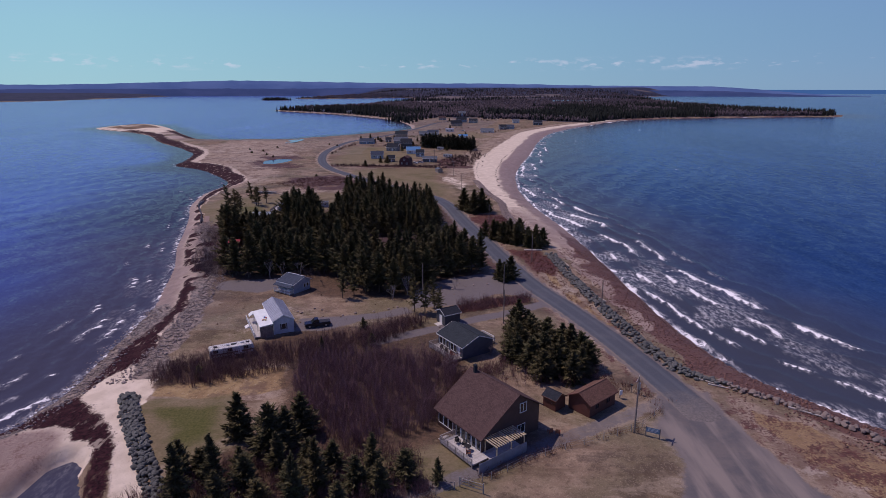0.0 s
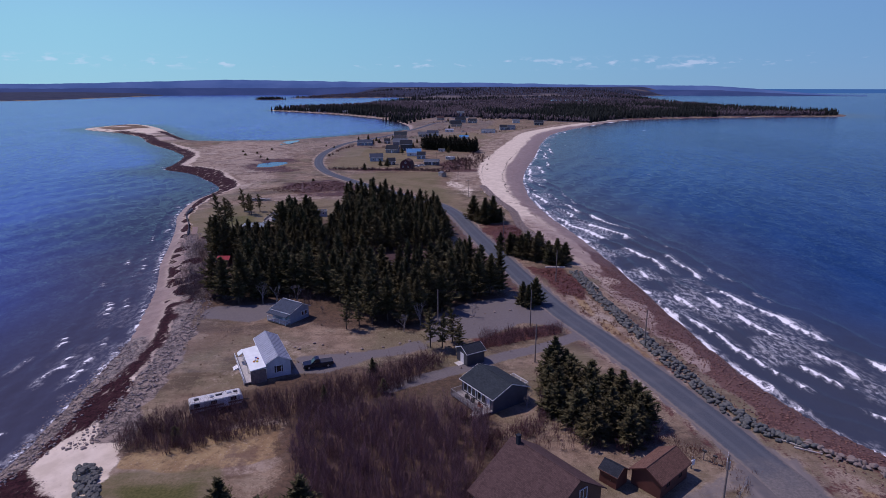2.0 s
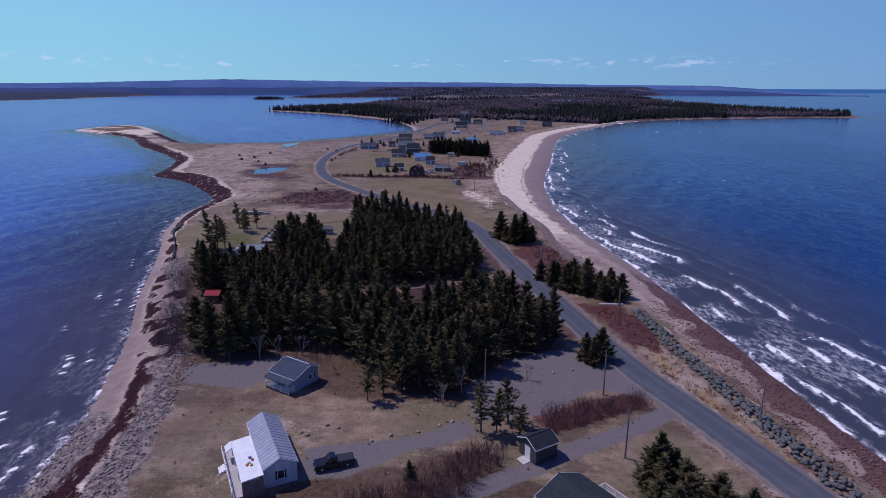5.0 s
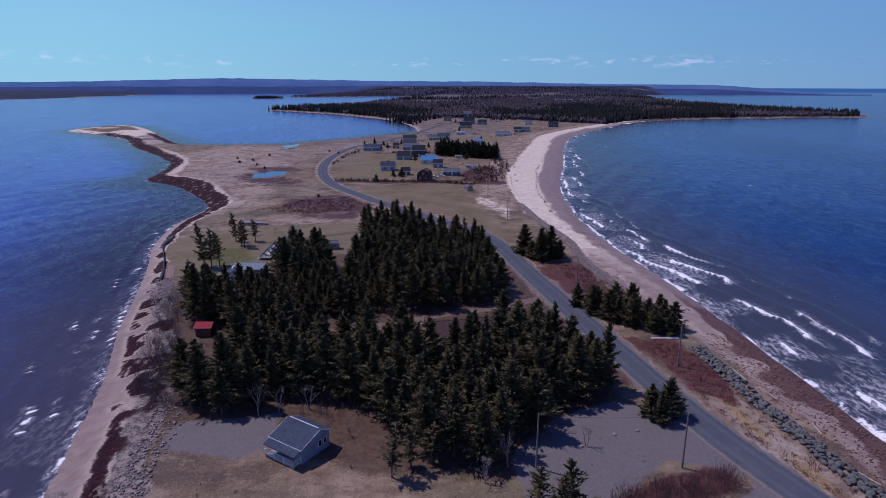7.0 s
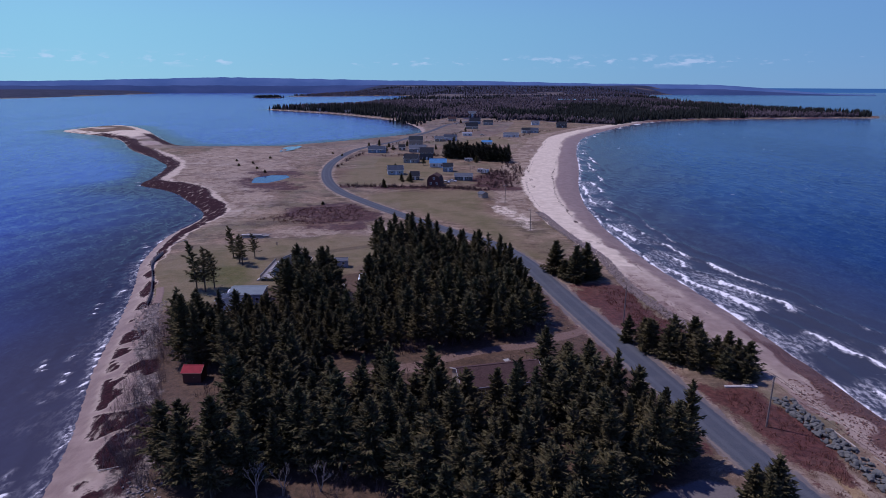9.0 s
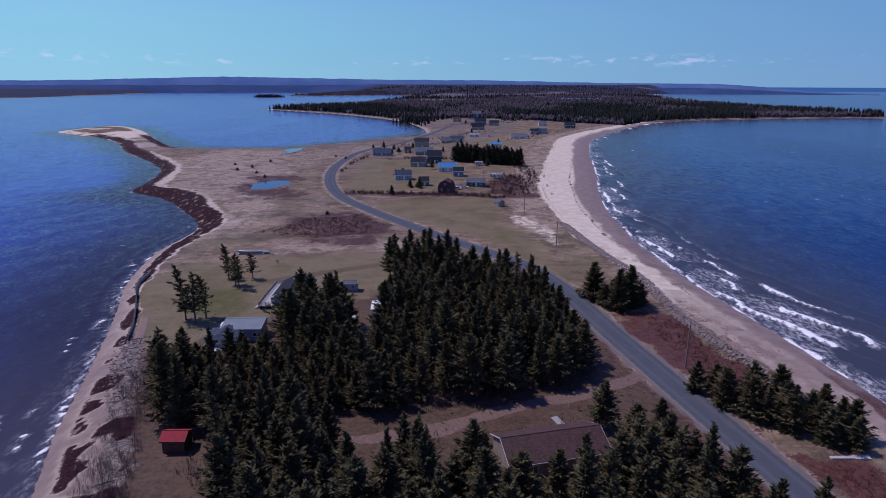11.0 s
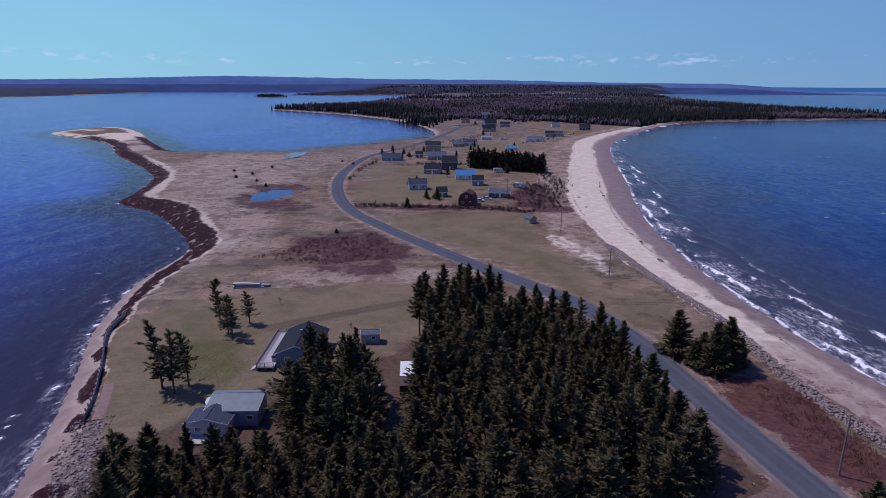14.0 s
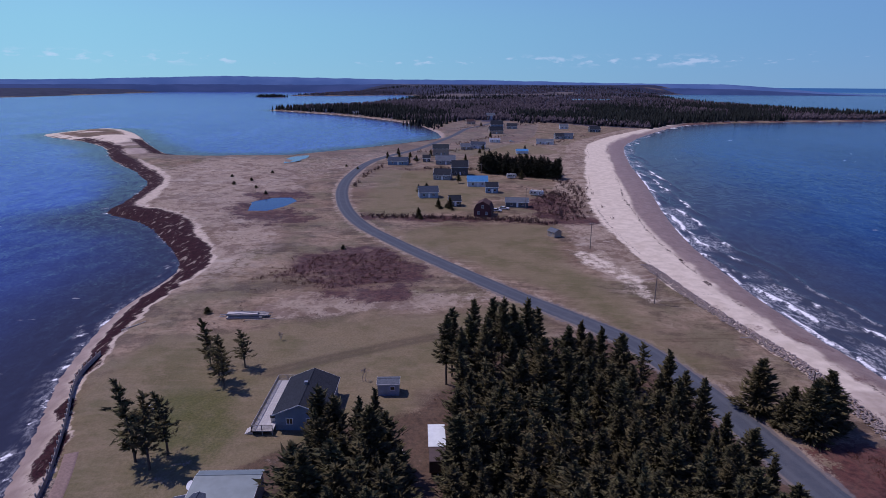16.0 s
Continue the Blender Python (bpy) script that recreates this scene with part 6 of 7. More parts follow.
bm = bmesh.new()
rod(bm, (0, 0, 0.68), (0, 0, 0.72), 0.5, 0.5, 14)
part("tabletop", bm, BLACK, tb)
for k in range(4):
    bm = bmesh.new()
    a = k * 1.571 + 0.78
    rod(bm, (math.cos(a) * 0.38, math.sin(a) * 0.38, 0), (math.cos(a) * 0.2, math.sin(a) * 0.2, 0.68), 0.025)
    part("leg", bm, BLACK, tb)

red_shed = house("garage", "dark red board garage with a red-brown roof", 24.6, 88.6, 40.5, 6.9, 4.2, 2.3, 3.5, S_RED, R_TAN, S_RED, [("E", 0.0, 0.05, 1.0, 2.0, 0), ("F", 1.5, 1.0, 0.9, 0.8, 2), ("F", -1.6, 1.0, 0.9, 0.8, 2)], category="garage")
small_shed = house("garden_shed", "small dark red shed with a dark gable roof", 18.3, 88.3, -49, 2.6, 2.5, 1.9, 2.7, S_RED, R_DARK, S_RED, [("F", 0.0, 0.05, 1.1, 1.75, 0)], over=0.2, category="shed")

# the slate cottage with two decks, and its shed
slate = house("slate_cottage", "slate-blue cottage with a dark low roof and decks", 4.5, 111.2, 124, 8.4, 7.4, 2.6, 4.15, S_SLATE, R_GREEN, PAINT_WHITE,
              [("B", u, 0.8, 0.9, 1.45, 1) for u in (-3.2, -2.0, -0.9, 0.6, 1.7)] + [("B", 2.9, 0.45, 0.9, 2.0, 0), ("E", 0.5, 0.9, 1.2, 1.1, 2), ("F", 1.0, 0.45, 0.9, 2.0, 0)], 0, None, 0.35)
deck(slate, -4.2, 4.2, 3.75, 6.0, 0.5, WOOD_GREY, "NE", WOOD_GREY)
steps(slate, -3.2, 6.0, 180, 1.6, 0.5, WOOD_PALE)
deck(slate, -1.4, 2.4, -6.4, -3.75, 0.55, WOOD_PALE, "SEW", PAINT_WHITE)
for u, v, a in ((1.0, 5.0, 20), (-0.6, 5.1, -15), (-2.4, 4.9, 40)):
    p = at(slate, u, v, 0.5)
    seat("deck_chair", "dark slatted chair standing on the deck", p.x, p.y, p.z, a, BLACK if u > -2 else CEDAR, "deck chairs")
dark_shed = house("storage_shed", "charcoal shed with a white door and a ramp", 1.2, 125.2, 30, 3.9, 3.7, 2.5, 3.4, S_DARK, R_DARK, PAINT_WHITE, [("W", 0.0, 0.1, 1.2, 2.0, 0)], over=0.25, category="shed")
bm = bmesh.new()
prism(bm, [(-1.95, 0.12), (-1.95, 0.0), (-4.0, -0.05)], -0.8, 0.8, lambda u, v, w: (u, w, v))
part("ramp", bm, WOOD_PALE, dark_shed, "pale plank ramp")

# the long white cottage with its porch roof
white = house("white_cottage", "long white cottage with a ribbed grey metal roof", -36.7, 124.3, 115.8, 12.4, 4.3, 2.8, 3.9, S_WHITE, R_METAL, PAINT_WHITE, [("W", 0.0, 0.9, 0.8, 1.2, 1), ("F", 2.0, 0.9, 1.0, 1.0, 2), ("F", -3.0, 0.9, 1.0, 1.0, 2), ("F", 0.2, 0.3, 0.9, 2.0, 0)], over=0.2)
bm = bmesh.new()
for su in (-0.62, 0.55):
    prism(bm, [(su - 0.12, 0.85), (su + 0.16, 0.85), (su + 0.16, 2.15), (su - 0.12, 2.15)], -0.04, 0.0, lambda u, v, w: (-6.2 + w, -u, v))
part("shutters", bm, BLACK, white, "dark window shutters")
for s in (-1, 1):
    for k in range(17):
        bm = bmesh.new()
        u = -6.2 + k * 0.775
        prism(bm, [(u - 0.035, 0), (u + 0.035, 0), (u + 0.035, 1.06), (u - 0.035, 1.06)], 0.205, 0.25, lambda a, v, w, s=s: (a, s * 2.15 * v, 3.9 - 1.1 * v + w))
        part("roof_rib", bm, R_METAL, white)
bm = bmesh.new()
prism(bm, [(2.3, 2.72), (5.1, 2.45), (5.1, 2.57), (2.3, 2.84)], -7.2, 2.9, lambda u, v, w: (w, u, v))
porch = part("porch_roof", bm, R_WHITE, white, "white membrane porch roof")
bm = bmesh.new()
prism(bm, [(5.1, 2.56), (6.0, 1.95), (6.0, 2.05), (5.1, 2.66)], 1.2, 2.9, lambda u, v, w: (w, u, v))
part("awning", bm, R_WHITE, porch)
screen = block("porch_screen", -7.11, -7.08, 2.35, 5.07, -0.2, 2.35, WOOD_POLE, white, "dark board porch screen")
for k in range(17):
    block("board", -7.15, -7.112, 2.35 + k * 0.16, 2.49 + k * 0.16, -0.2, 2.4, WOOD_POLE, screen)
deck(white, -7.1, 4.4, 2.4, 6.3, 0.45, WOOD_PALE, "N", PAINT_WHITE, False)
for px in (-7.0, -3.4, 0.2, 2.8):
    block("porch_post", px - 0.06, px + 0.06, 4.95, 5.07, 0.4, 2.47, PAINT_WHITE, white)
steps(white, 0.5, 6.3, 180, 1.6, 0.45, PAINT_WHITE)
for name, label, c, u, v in (("float", "red fishing float lying on the porch roof", (0.45, 0.05, 0.04), -3.2, 3.1), ("float", "yellow fishing float lying on the porch roof", (0.65, 0.45, 0.03), -4.3, 3.4), ("float", "blue fishing float lying on the porch roof", (0.05, 0.12, 0.4), -2.6, 3.3), ("float", "orange fishing float lying on the porch roof", (0.6, 0.2, 0.04), -4.0, 3.9), ("float", "white fishing float lying on the porch roof", (0.7, 0.7, 0.66), -3.6, 3.6)):
    bm = bmesh.new()
    bmesh.ops.create_icosphere(bm, subdivisions=2, radius=0.2)
    for w in bm.verts:
        w.co.z *= 0.62
        w.co.x *= 1.25
    rod(bm, (0.2, 0, 0), (0.36, 0, 0.05), 0.02)
    o = tagged(part(name, bm, surface(label.split()[0] + "_float", c, 0.15, 3, 0.5, 0.1)), label, "float", "floats on the porch roof")
    p = at(white, u, v, 2.80 - (v - 2.3) * 0.0964 + 0.17)
    o.matrix_world = pose(p.x, p.y, p.z, 0, 0, u * 70)

# the blue-grey cottage by the wood
blue_cot = house("lakeside_cottage", "pale blue cottage with a stepped blue-grey roof", -38.7, 147.4, -33.7, 5.8, 5.6, 2.5, 3.7, S_PALE, R_BLUE, PAINT_WHITE, [("E", 0.9, 1.0, 0.6, 0.9, 1), ("E", 1.9, 1.0, 0.6, 0.9, 1), ("F", 0.8, 0.3, 0.9, 2.0, 0)], 0.8, 2.7, 0.35)
bm = bmesh.new()
box(bm, -2.9, 2.9, 0.72, 0.84, 3.78, 4.0)
part("ridge_board", bm, PAINT_WHITE, blue_cot)
deck(blue_cot, -3.0, 2.8, -4.2, -2.8, 0.35, WOOD_GREY, "SE", PAINT_WHITE)
bm = bmesh.new()
prism(bm, [(-2.7, 2.42), (-4.35, 1.95), (-4.35, 2.05), (-2.7, 2.54)], -3.1, 3.1, lambda u, v, w: (w, u, v))
part("porch_roof", bm, R_BLUE, blue_cot)

# small red hut, the brown-roofed house in the wood
house("red_hut", "small red hut with a bright red roof", -68.2, 189.4, 0, 3.2, 2.8, 2.0, 2.7, S_RED, R_RED, S_RED, [("F", 0.0, 0.1, 0.9, 1.7, 0)], over=0.25, category="shed")
house("wood_house", "low house with a brown roof among the spruces", -14.0, 186.2, 12.6, 14.4, 7.6, 2.6, 4.3, S_TAN, R_BROWN, PAINT_WHITE, [("F", -4, 0.9, 1.2, 1.1, 2), ("F", 0, 0.3, 0.9, 2.0, 0), ("F", 4, 0.9, 1.2, 1.1, 2), ("B", -3, 0.9, 1.2, 1.1, 2), ("B", 3, 0.9, 1.2, 1.1, 2)])

# the blue house with the long deck, the grey cottage, the little shed
bh = house("blue_house", "blue house with a dark roof and a long deck", -65.1, 252.6, 90, 11.6, 7.8, 2.8, 4.4, S_BLUE, R_DARK, PAINT_WHITE, [("W", -1.7, 1.1, 0.9, 0.9, 2), ("W", 1.4, 1.1, 0.9, 0.9, 2), ("B", -3.5, 0.7, 1.2, 1.5, 2), ("B", -1.0, 0.45, 1.6, 2.0, 2), ("B", 2.0, 0.7, 1.2, 1.5, 2), ("B", 4.2, 0.7, 1.0, 1.5, 2), ("F", 0, 0.9, 1.2, 1.1, 2)], over=0.4, chimney=(0.6, 0.3, 0.5, METAL_GREY))
deck(bh, -7.2, 9.2, 4.0, 7.2, 0.75, WOOD_PALE, "NWE", WOOD_GREY, False)
steps(bh, -6.2, 7.2, 180, 1.6, 0.75, WOOD_PALE, 4)
for name, label, u, v, a in (("grill", "black barbecue standing on the deck", -4.6, 4.6, 0),):
    gr = tagged(new(name), label, "grill")
    p = at(bh, u, v, 0.75)
    gr.matrix_world = pose(p.x, p.y, p.z, 0, 0, 20)
    block("hood", -0.4, 0.4, -0.25, 0.25, 0.75, 1.1, BLACK, gr, "", 0.06)
    block("cart", -0.35, 0.35, -0.22, 0.22, 0.1, 0.74, METAL_GREY, gr)
    for k in (-0.3, 0.3):
        block("leg", k - 0.03, k + 0.03, -0.2, 0.2, 0, 0.1, BLACK, gr)
grey = house("grey_cottage", "pale cottage with a low grey metal roof", -70.6, 229.4, 2, 8.0, 5.8, 2.7, 3.2, S_PALE, R_ZINC, PAINT_WHITE, [("F", 2.8, 1.2, 0.8, 0.7, 1), ("B", -2.0, 1.0, 1.0, 1.0, 2)], 1.6, 2.9, 0.2)
annex = house("cottage_wing", "pale cottage wing with a blue-grey gable roof", -73.3, 225.6, 88, 4.0, 6.2, 2.3, 3.1, S_WHITE, R_BLUE, PAINT_WHITE, [("W", 1.4, 0.1, 0.85, 1.9, 0), ("W", -1.3, 1.0, 0.9, 0.7, 1)], over=0.3)
deck(annex, -4.1, -2.2, -0.4, 3.2, 0.3, WOOD_PALE, "N", WOOD_GREY)
house("little_shed", "small light blue shed on the lawn", -52.4, 258.7, 2, 3.7, 2.6, 2.1, 2.5, S_PALE, R_GREY, PAINT_WHITE, [("F", 0.7, 1.1, 0.7, 0.6, 1)], over=0.12, category="shed")

# the dark trailer with a white roof
van = tagged(new("storage_trailer"), "dark brown trailer with a white roof", "trailer")
van.matrix_world = pose(-43.9, 240.2, gz(-43.9, 240.2), 0, 0, 92)
block("body", -4.6, 4.4, -1.2, 1.2, 0.45, 2.35, surface("brown_panels", (0.09, 0.06, 0.05), 0.2, 1.5, 0.6, 0.1), van, "", 0.04)
block("roof", -1.3, 4.5, -1.28, 1.28, 2.36, 2.46, R_WHITE, van, "white roof sheet", 0.02)
for u in (-2.0, 0.4):
    for v in (-1.0, 1.0):
        bm = bmesh.new()
        rod(bm, (u, v - 0.1, 0.35), (u, v + 0.1, 0.35), 0.35, 0.35, 14)
        part("wheel", bm, BLACK, van)
block("hitch", -5.6, -4.6, -0.08, 0.08, 0.4, 0.52, METAL_GREY, van)
boat = tagged(new("rowing_boat"), "small white boat lying on the grass", "boat")
boat.matrix_world = pose(-49.2, 240.0, gz(-49.2, 240.0), 0, 0, 97)
bm = bmesh.new()
rings = []
for u, w, zt in ((-1.7, 0.45, 0.42), (-0.8, 0.6, 0.40), (0.4, 0.58, 0.42), (1.2, 0.35, 0.48), (1.8, 0.03, 0.58)):
    rings.append([bm.verts.new(q) for q in ((u, -w, zt), (u, -w * 0.7, 0.08), (u, 0, 0.0), (u, w * 0.7, 0.08), (u, w, zt), (u, w * 0.9, zt), (u, w * 0.6, 0.14), (u, 0, 0.08), (u, -w * 0.6, 0.14), (u, -w * 0.9, zt))])
for a, b in zip(rings[:-1], rings[1:]):
    for k in range(10):
        bm.faces.new((a[k], a[(k + 1) % 10], b[(k + 1) % 10], b[k]))
bm.faces.new(rings[0])
part("hull", bm, PAINT_WHITE, boat)
for u in (-1.0, 0.3):
    block("thwart", u - 0.12, u + 0.12, -0.45, 0.45, 0.3, 0.34, WOOD_PALE, boat)

# the village
VILLAGE = (("F", -2.2, 0.9, 1.0, 1.1, 2), ("F", 2.2, 0.9, 1.0, 1.1, 2), ("F", 0.2, 0.1, 0.9, 2.0, 0), ("W", 0.8, 0.9, 1.0, 1.1, 2), ("E", -0.8, 0.9, 1.0, 1.1, 2))


def cottage(label, x, y, turn, L, W, eave, top, wall_m, roof_m, kind="cottage"):
    k = L / 9.0
    return house(kind, label, x, y, turn, L, W, eave, top, wall_m, roof_m, PAINT_WHITE, [(s, u * (k if s in "FB" else W / 7), z, w, h, n) for s, u, z, w, h, n in VILLAGE if z + h < eave - 0.1], group="village houses")


cottage("pale blue-grey cottage on the village edge", -49, 446.5, 8, 9.0, 7.0, 2.7, 5.0, S_PALE, R_BLUE)
cottage("grey cottage with a pale porch", -41.5, 502, -12, 9.5, 7.5, 2.9, 5.8, S_GREY, R_DARK)
cottage("tall dark grey house behind the cottages", -31.5, 520, 0, 9.5, 8.0, 5.0, 8.2, S_DARK, R_DARK, "village_house")
cottage("white house with a bright blue metal roof", -23.5, 479, 0, 10.5, 6.5, 2.8, 5.2, S_WHITE, R_SKY, "village_house")
cottage("dark blue shed-like cottage", -17.5, 460, 0, 6.0, 5.5, 3.0, 5.0, S_BLUE, R_DARK)
cottage("long blue-grey bungalow with pale windows", -9.3, 424.5, -6, 9.8, 5.0, 2.4, 3.8, S_SLATE, R_GREY, "bungalow")
cottage("small dark cottage beside the barn", -36.8, 426, 5, 5.0, 5.0, 2.4, 4.4, S_DARK, R_DARK)
cottage("low blue-grey bungalow by the road bend", -71, 565, -6, 13.0, 7.0, 2.6, 4.8, S_BLUE, R_BLUE, "bungalow")
cottage("grey house with a garage wing", -39.5, 569.5, 0, 13, 8, 3.0, 5.6, S_GREY, R_GREY, "village_house")
cottage("two-storey house with a grey-green roof", -42.5, 621, 0, 12, 8, 5.2, 8.0, S_TAN, R_GREEN, "village_house")
cottage("white bungalow with a blue roof", -11, 672, -8, 12, 7, 3.0, 5.4, S_WHITE, R_BLUE, "bungalow")
cottage("white hut with a flat roof", 8, 727, 0, 9.5, 5, 2.6, 3.6, S_WHITE, R_METAL)
cottage("dark brown house on the rise", 18, 830, 10, 15, 9, 3.4, 7.5, S_TAN, R_DARK, "village_house")
cottage("blue house with a steep roof", 28, 922, 0, 15, 9, 4.0, 8.5, S_BLUE, R_DARK, "village_house")
cottage("tall white house at the end of the village", 34, 1093, 0, 13, 10, 6.0, 9.5, S_WHITE, R_GREY, "village_house")
cottage("long white bungalow near the beach", 52, 710, -14, 15, 6.5, 2.8, 4.6, S_WHITE, R_GREY, "bungalow")
cottage("blue bungalow near the beach", 84, 768, -14, 11, 7, 3.0, 5.4, S_PALE, R_BLUE, "bungalow")
cottage("grey cottage near the beach", 75, 764, 4, 9, 7, 3.2, 5.6, S_GREY, R_DARK)
cottage("dark cottage behind the dunes", 133, 855, 0, 12, 8, 3.6, 6.6, S_DARK, R_DARK)
cottage("low white house below the wood", 191, 1010, 0, 14, 8, 3.4, 6.0, S_WHITE, R_METAL)
cottage("low cottage with a bright blue roof", 21, 635, 0, 9, 6, 2.0, 3.2, S_WHITE, R_SKY)
cottage("small dark cottage in the village", -52.5, 583, 0, 5, 5, 2.4, 4.4, S_DARK, R_DARK)
cottage("tan cottage in the village", -22, 662, 5, 8, 6, 2.6, 4.8, S_TAN, R_GREY)
cottage("grey house far along the village road", 45, 905, -10, 12, 8, 3.2, 6.2, S_GREY, R_DARK)
cottage("white cottage far along the beach", 108, 905, 0, 10, 7, 3.0, 5.4, S_WHITE, R_GREY)
cottage("dark house at the foot of the wood", -2, 985, 15, 12, 8, 3.4, 6.5, S_TAN, R_BROWN)
for x, y, a, m in ((-262, 1330, 20, S_WHITE), (-190, 1238, 5, S_TAN), (-292, 1362, 0, S_GREY)):
    cottage("small far cottage between the trees by the cove", x, y, a, 9, 7, 2.8, 5.4, m, R_GREY)
house("beach_hut", "small weathered hut in the dry field", -2.6, 370.5, -60, 3.8, 3.2, 1.9, 2.7, S_TAN, R_GREY, WOOD_GREY, [("F", 0, 0.1, 0.9, 1.6, 0)], over=0.2, category="shed")
# the red barn with its gambrel roof
barn = tagged(new("barn"), "dark red barn with a gambrel roof", "barn")
barn.matrix_world = pose(-25.2, 406.5, gz(-25.2, 406.5), 0, 0, -12)
bm = bmesh.new()
GAMBREL = [(-3.6, -0.4), (3.6, -0.4), (3.6, 2.6), (2.6, 4.9), (0, 6.2), (-2.6, 4.9), (-3.6, 2.6)]
prism(bm, GAMBREL, -3.8, 3.8, lambda u, v, w: (u, w, v))
part("wall", bm, S_BARN, barn)
for a, b in ((2, 3), (3, 4), (4, 5), (5, 6)):
    (u0, v0), (u1, v1) = GAMBREL[a], GAMBREL[b]
    n = Vector((v1 - v0, u0 - u1)).normalized()
    bm = bmesh.new()
    prism(bm, [(u0 + n.x * 0.02, v0 + n.y * 0.02), (u1 + n.x * 0.02, v1 + n.y * 0.02), (u1 + n.x * 0.14, v1 + n.y * 0.14), (u0 + n.x * 0.14, v0 + n.y * 0.14)], -4.1, 4.1, lambda u, v, w: (u, w, v))
    part("roof_slope", bm, R_BROWN, barn)
for u, z, w, h in ((-1.6, 1.0, 0.8, 1.0), (1.6, 1.0, 0.8, 1.0), (0, 3.6, 0.8, 1.0)):
    window_part(barn, lambda a, b, c: (a, -3.86 + c, b), u, z, w, h, PAINT_WHITE, 2)

# ---- vehicles ----
CAR_PAINT = surface("dark_blue_car_paint", (0.018, 0.022, 0.035), 0.1, 2.0, 0.25, 0.0, 0.3)
TYRE = surface("rubber", (0.018, 0.018, 0.018), 0.2, 4.0, 0.9, 0.1)
RIM = surface("wheel_rim", (0.45, 0.46, 0.48), 0.1, 3.0, 0.35, 0.0, 0.8)
LAMP_RED = surface("tail_lamp", (0.35, 0.02, 0.02), 0.1, 3.0, 0.3, 0.0)
LAMP_CLEAR = surface("headlamp", (0.7, 0.7, 0.72), 0.05, 3.0, 0.15, 0.0)


def wheels(parent, us, v, r):
    for u in us:
        for s in (-1, 1):
            bm = bmesh.new()
            rod(bm, (u, s * v - 0.11, r), (u, s * v + 0.11, r), r, r, 16)
            w = part("wheel", bm, TYRE, parent)
            bm = bmesh.new()
            rod(bm, (u, s * v + s * 0.10, r), (u, s * v + s * 0.125, r), r * 0.6, r * 0.55, 12)
            part("rim", bm, RIM, w)


def vehicle(name, label, x, y, turn, paint, bed=True, L=5.6, group=""):
    """A pickup (bed) or a car, nose towards +x."""
    c = tagged(new(name), label, "truck" if bed else "car", group)
    c.matrix_world = pose(x, y, gz(x, y) + 0.02, 0, 0, turn)
    h = L / 2
    bm = bmesh.new()
    if bed:
        prof = [(-h, 0.45), (h - 0.1, 0.40), (h, 0.6), (h - 0.05, 0.98), (h - 1.45, 1.08), (-0.35, 1.10), (-h + 0.05, 1.08)]
        cabin = [(-0.35, 1.10), (h - 1.45, 1.08), (h - 2.15, 1.72), (h - 2.5, 1.80), (-0.2, 1.78)]
    else:
        prof = [(-h, 0.45), (h - 0.1, 0.38), (h, 0.55), (h - 0.08, 0.82), (h - 1.2, 0.95), (-h + 0.5, 0.98), (-h, 0.85)]
        cabin = [(-h + 0.35, 0.97), (h - 1.25, 0.94), (h - 1.95, 1.40), (-h + 1.3, 1.44)]
    prism(bm, prof, -0.95, 0.95, lambda u, v, w: (u, w, v))
    bmesh.ops.bevel(bm, geom=bm.edges[:], offset=0.05, segments=2, affect="EDGES")
    part("body", bm, paint, c)
    bm = bmesh.new()
    prism(bm, cabin, -0.78, 0.78, lambda u, v, w: (u, w, v))
    bmesh.ops.bevel(bm, geom=bm.edges[:], offset=0.05, segments=2, affect="EDGES")
    cab = part("cabin", bm, GLASS, c, "dark glazed cabin")
    u0, u1 = min(p[0] for p in cabin[-3:]), max(p[0] for p in cabin[2:4])
    zt = max(p[1] for p in cabin)
    block("roof", u0 + 0.12, u1 - 0.05, -0.72, 0.72, zt - 0.02, zt + 0.03, paint, cab, "", 0.01)
    if bed:
        block("cargo_bed", -h + 0.15, -0.42, -0.75, 0.75, 1.085, 1.11, BLACK, c)
    for s in (-0.7, 0.7):
        block("headlight", h - 0.06, h + 0.01, s - 0.16, s + 0.16, 0.68, 0.84, LAMP_CLEAR, c)
        block("tail_light", -h - 0.01, -h + 0.05, s - 0.12, s + 0.12, 0.72, 0.95, LAMP_RED, c)
        block("mirror", u1 - 0.05, u1 + 0.1, s * 1.5 - 0.08, s * 1.5 + 0.08, zt - 0.55, zt - 0.38, BLACK, c)
    block("bumper", h - 0.04, h + 0.06, -0.9, 0.9, 0.42, 0.58, BLACK, c)
    wheels(c, (-h + 1.05, h - 1.0), 0.86, 0.36)
    return c


vehicle("pickup_truck", "dark blue pickup truck on the gravel yard", -27.7, 122.8, 198, CAR_PAINT)
CAR_WHITE = surface("white_car_paint", (0.7, 0.7, 0.7), 0.05, 2.0, 0.25, 0.0)
vehicle("parked_car", "white car beside the red barn", -19.5, 412, -12, CAR_WHITE, False, 4.6, "village cars")
vehicle("parked_car", "white car beside the long bungalow", -15.8, 416.5, -8, CAR_WHITE, False, 4.6, "village cars")
vehicle("parked_car", "dark car by the road in the village", -60, 589, 30, CAR_PAINT, False, 4.6, "village cars")
vehicle("parked_car", "small blue car between the dark firs", 13.5, 247.0, 70, CAR_PAINT, False, 4.2, "village cars")
vehicle("parked_car", "white car far along the village", 24, 730, 0, CAR_WHITE, False, 4.6, "village cars")


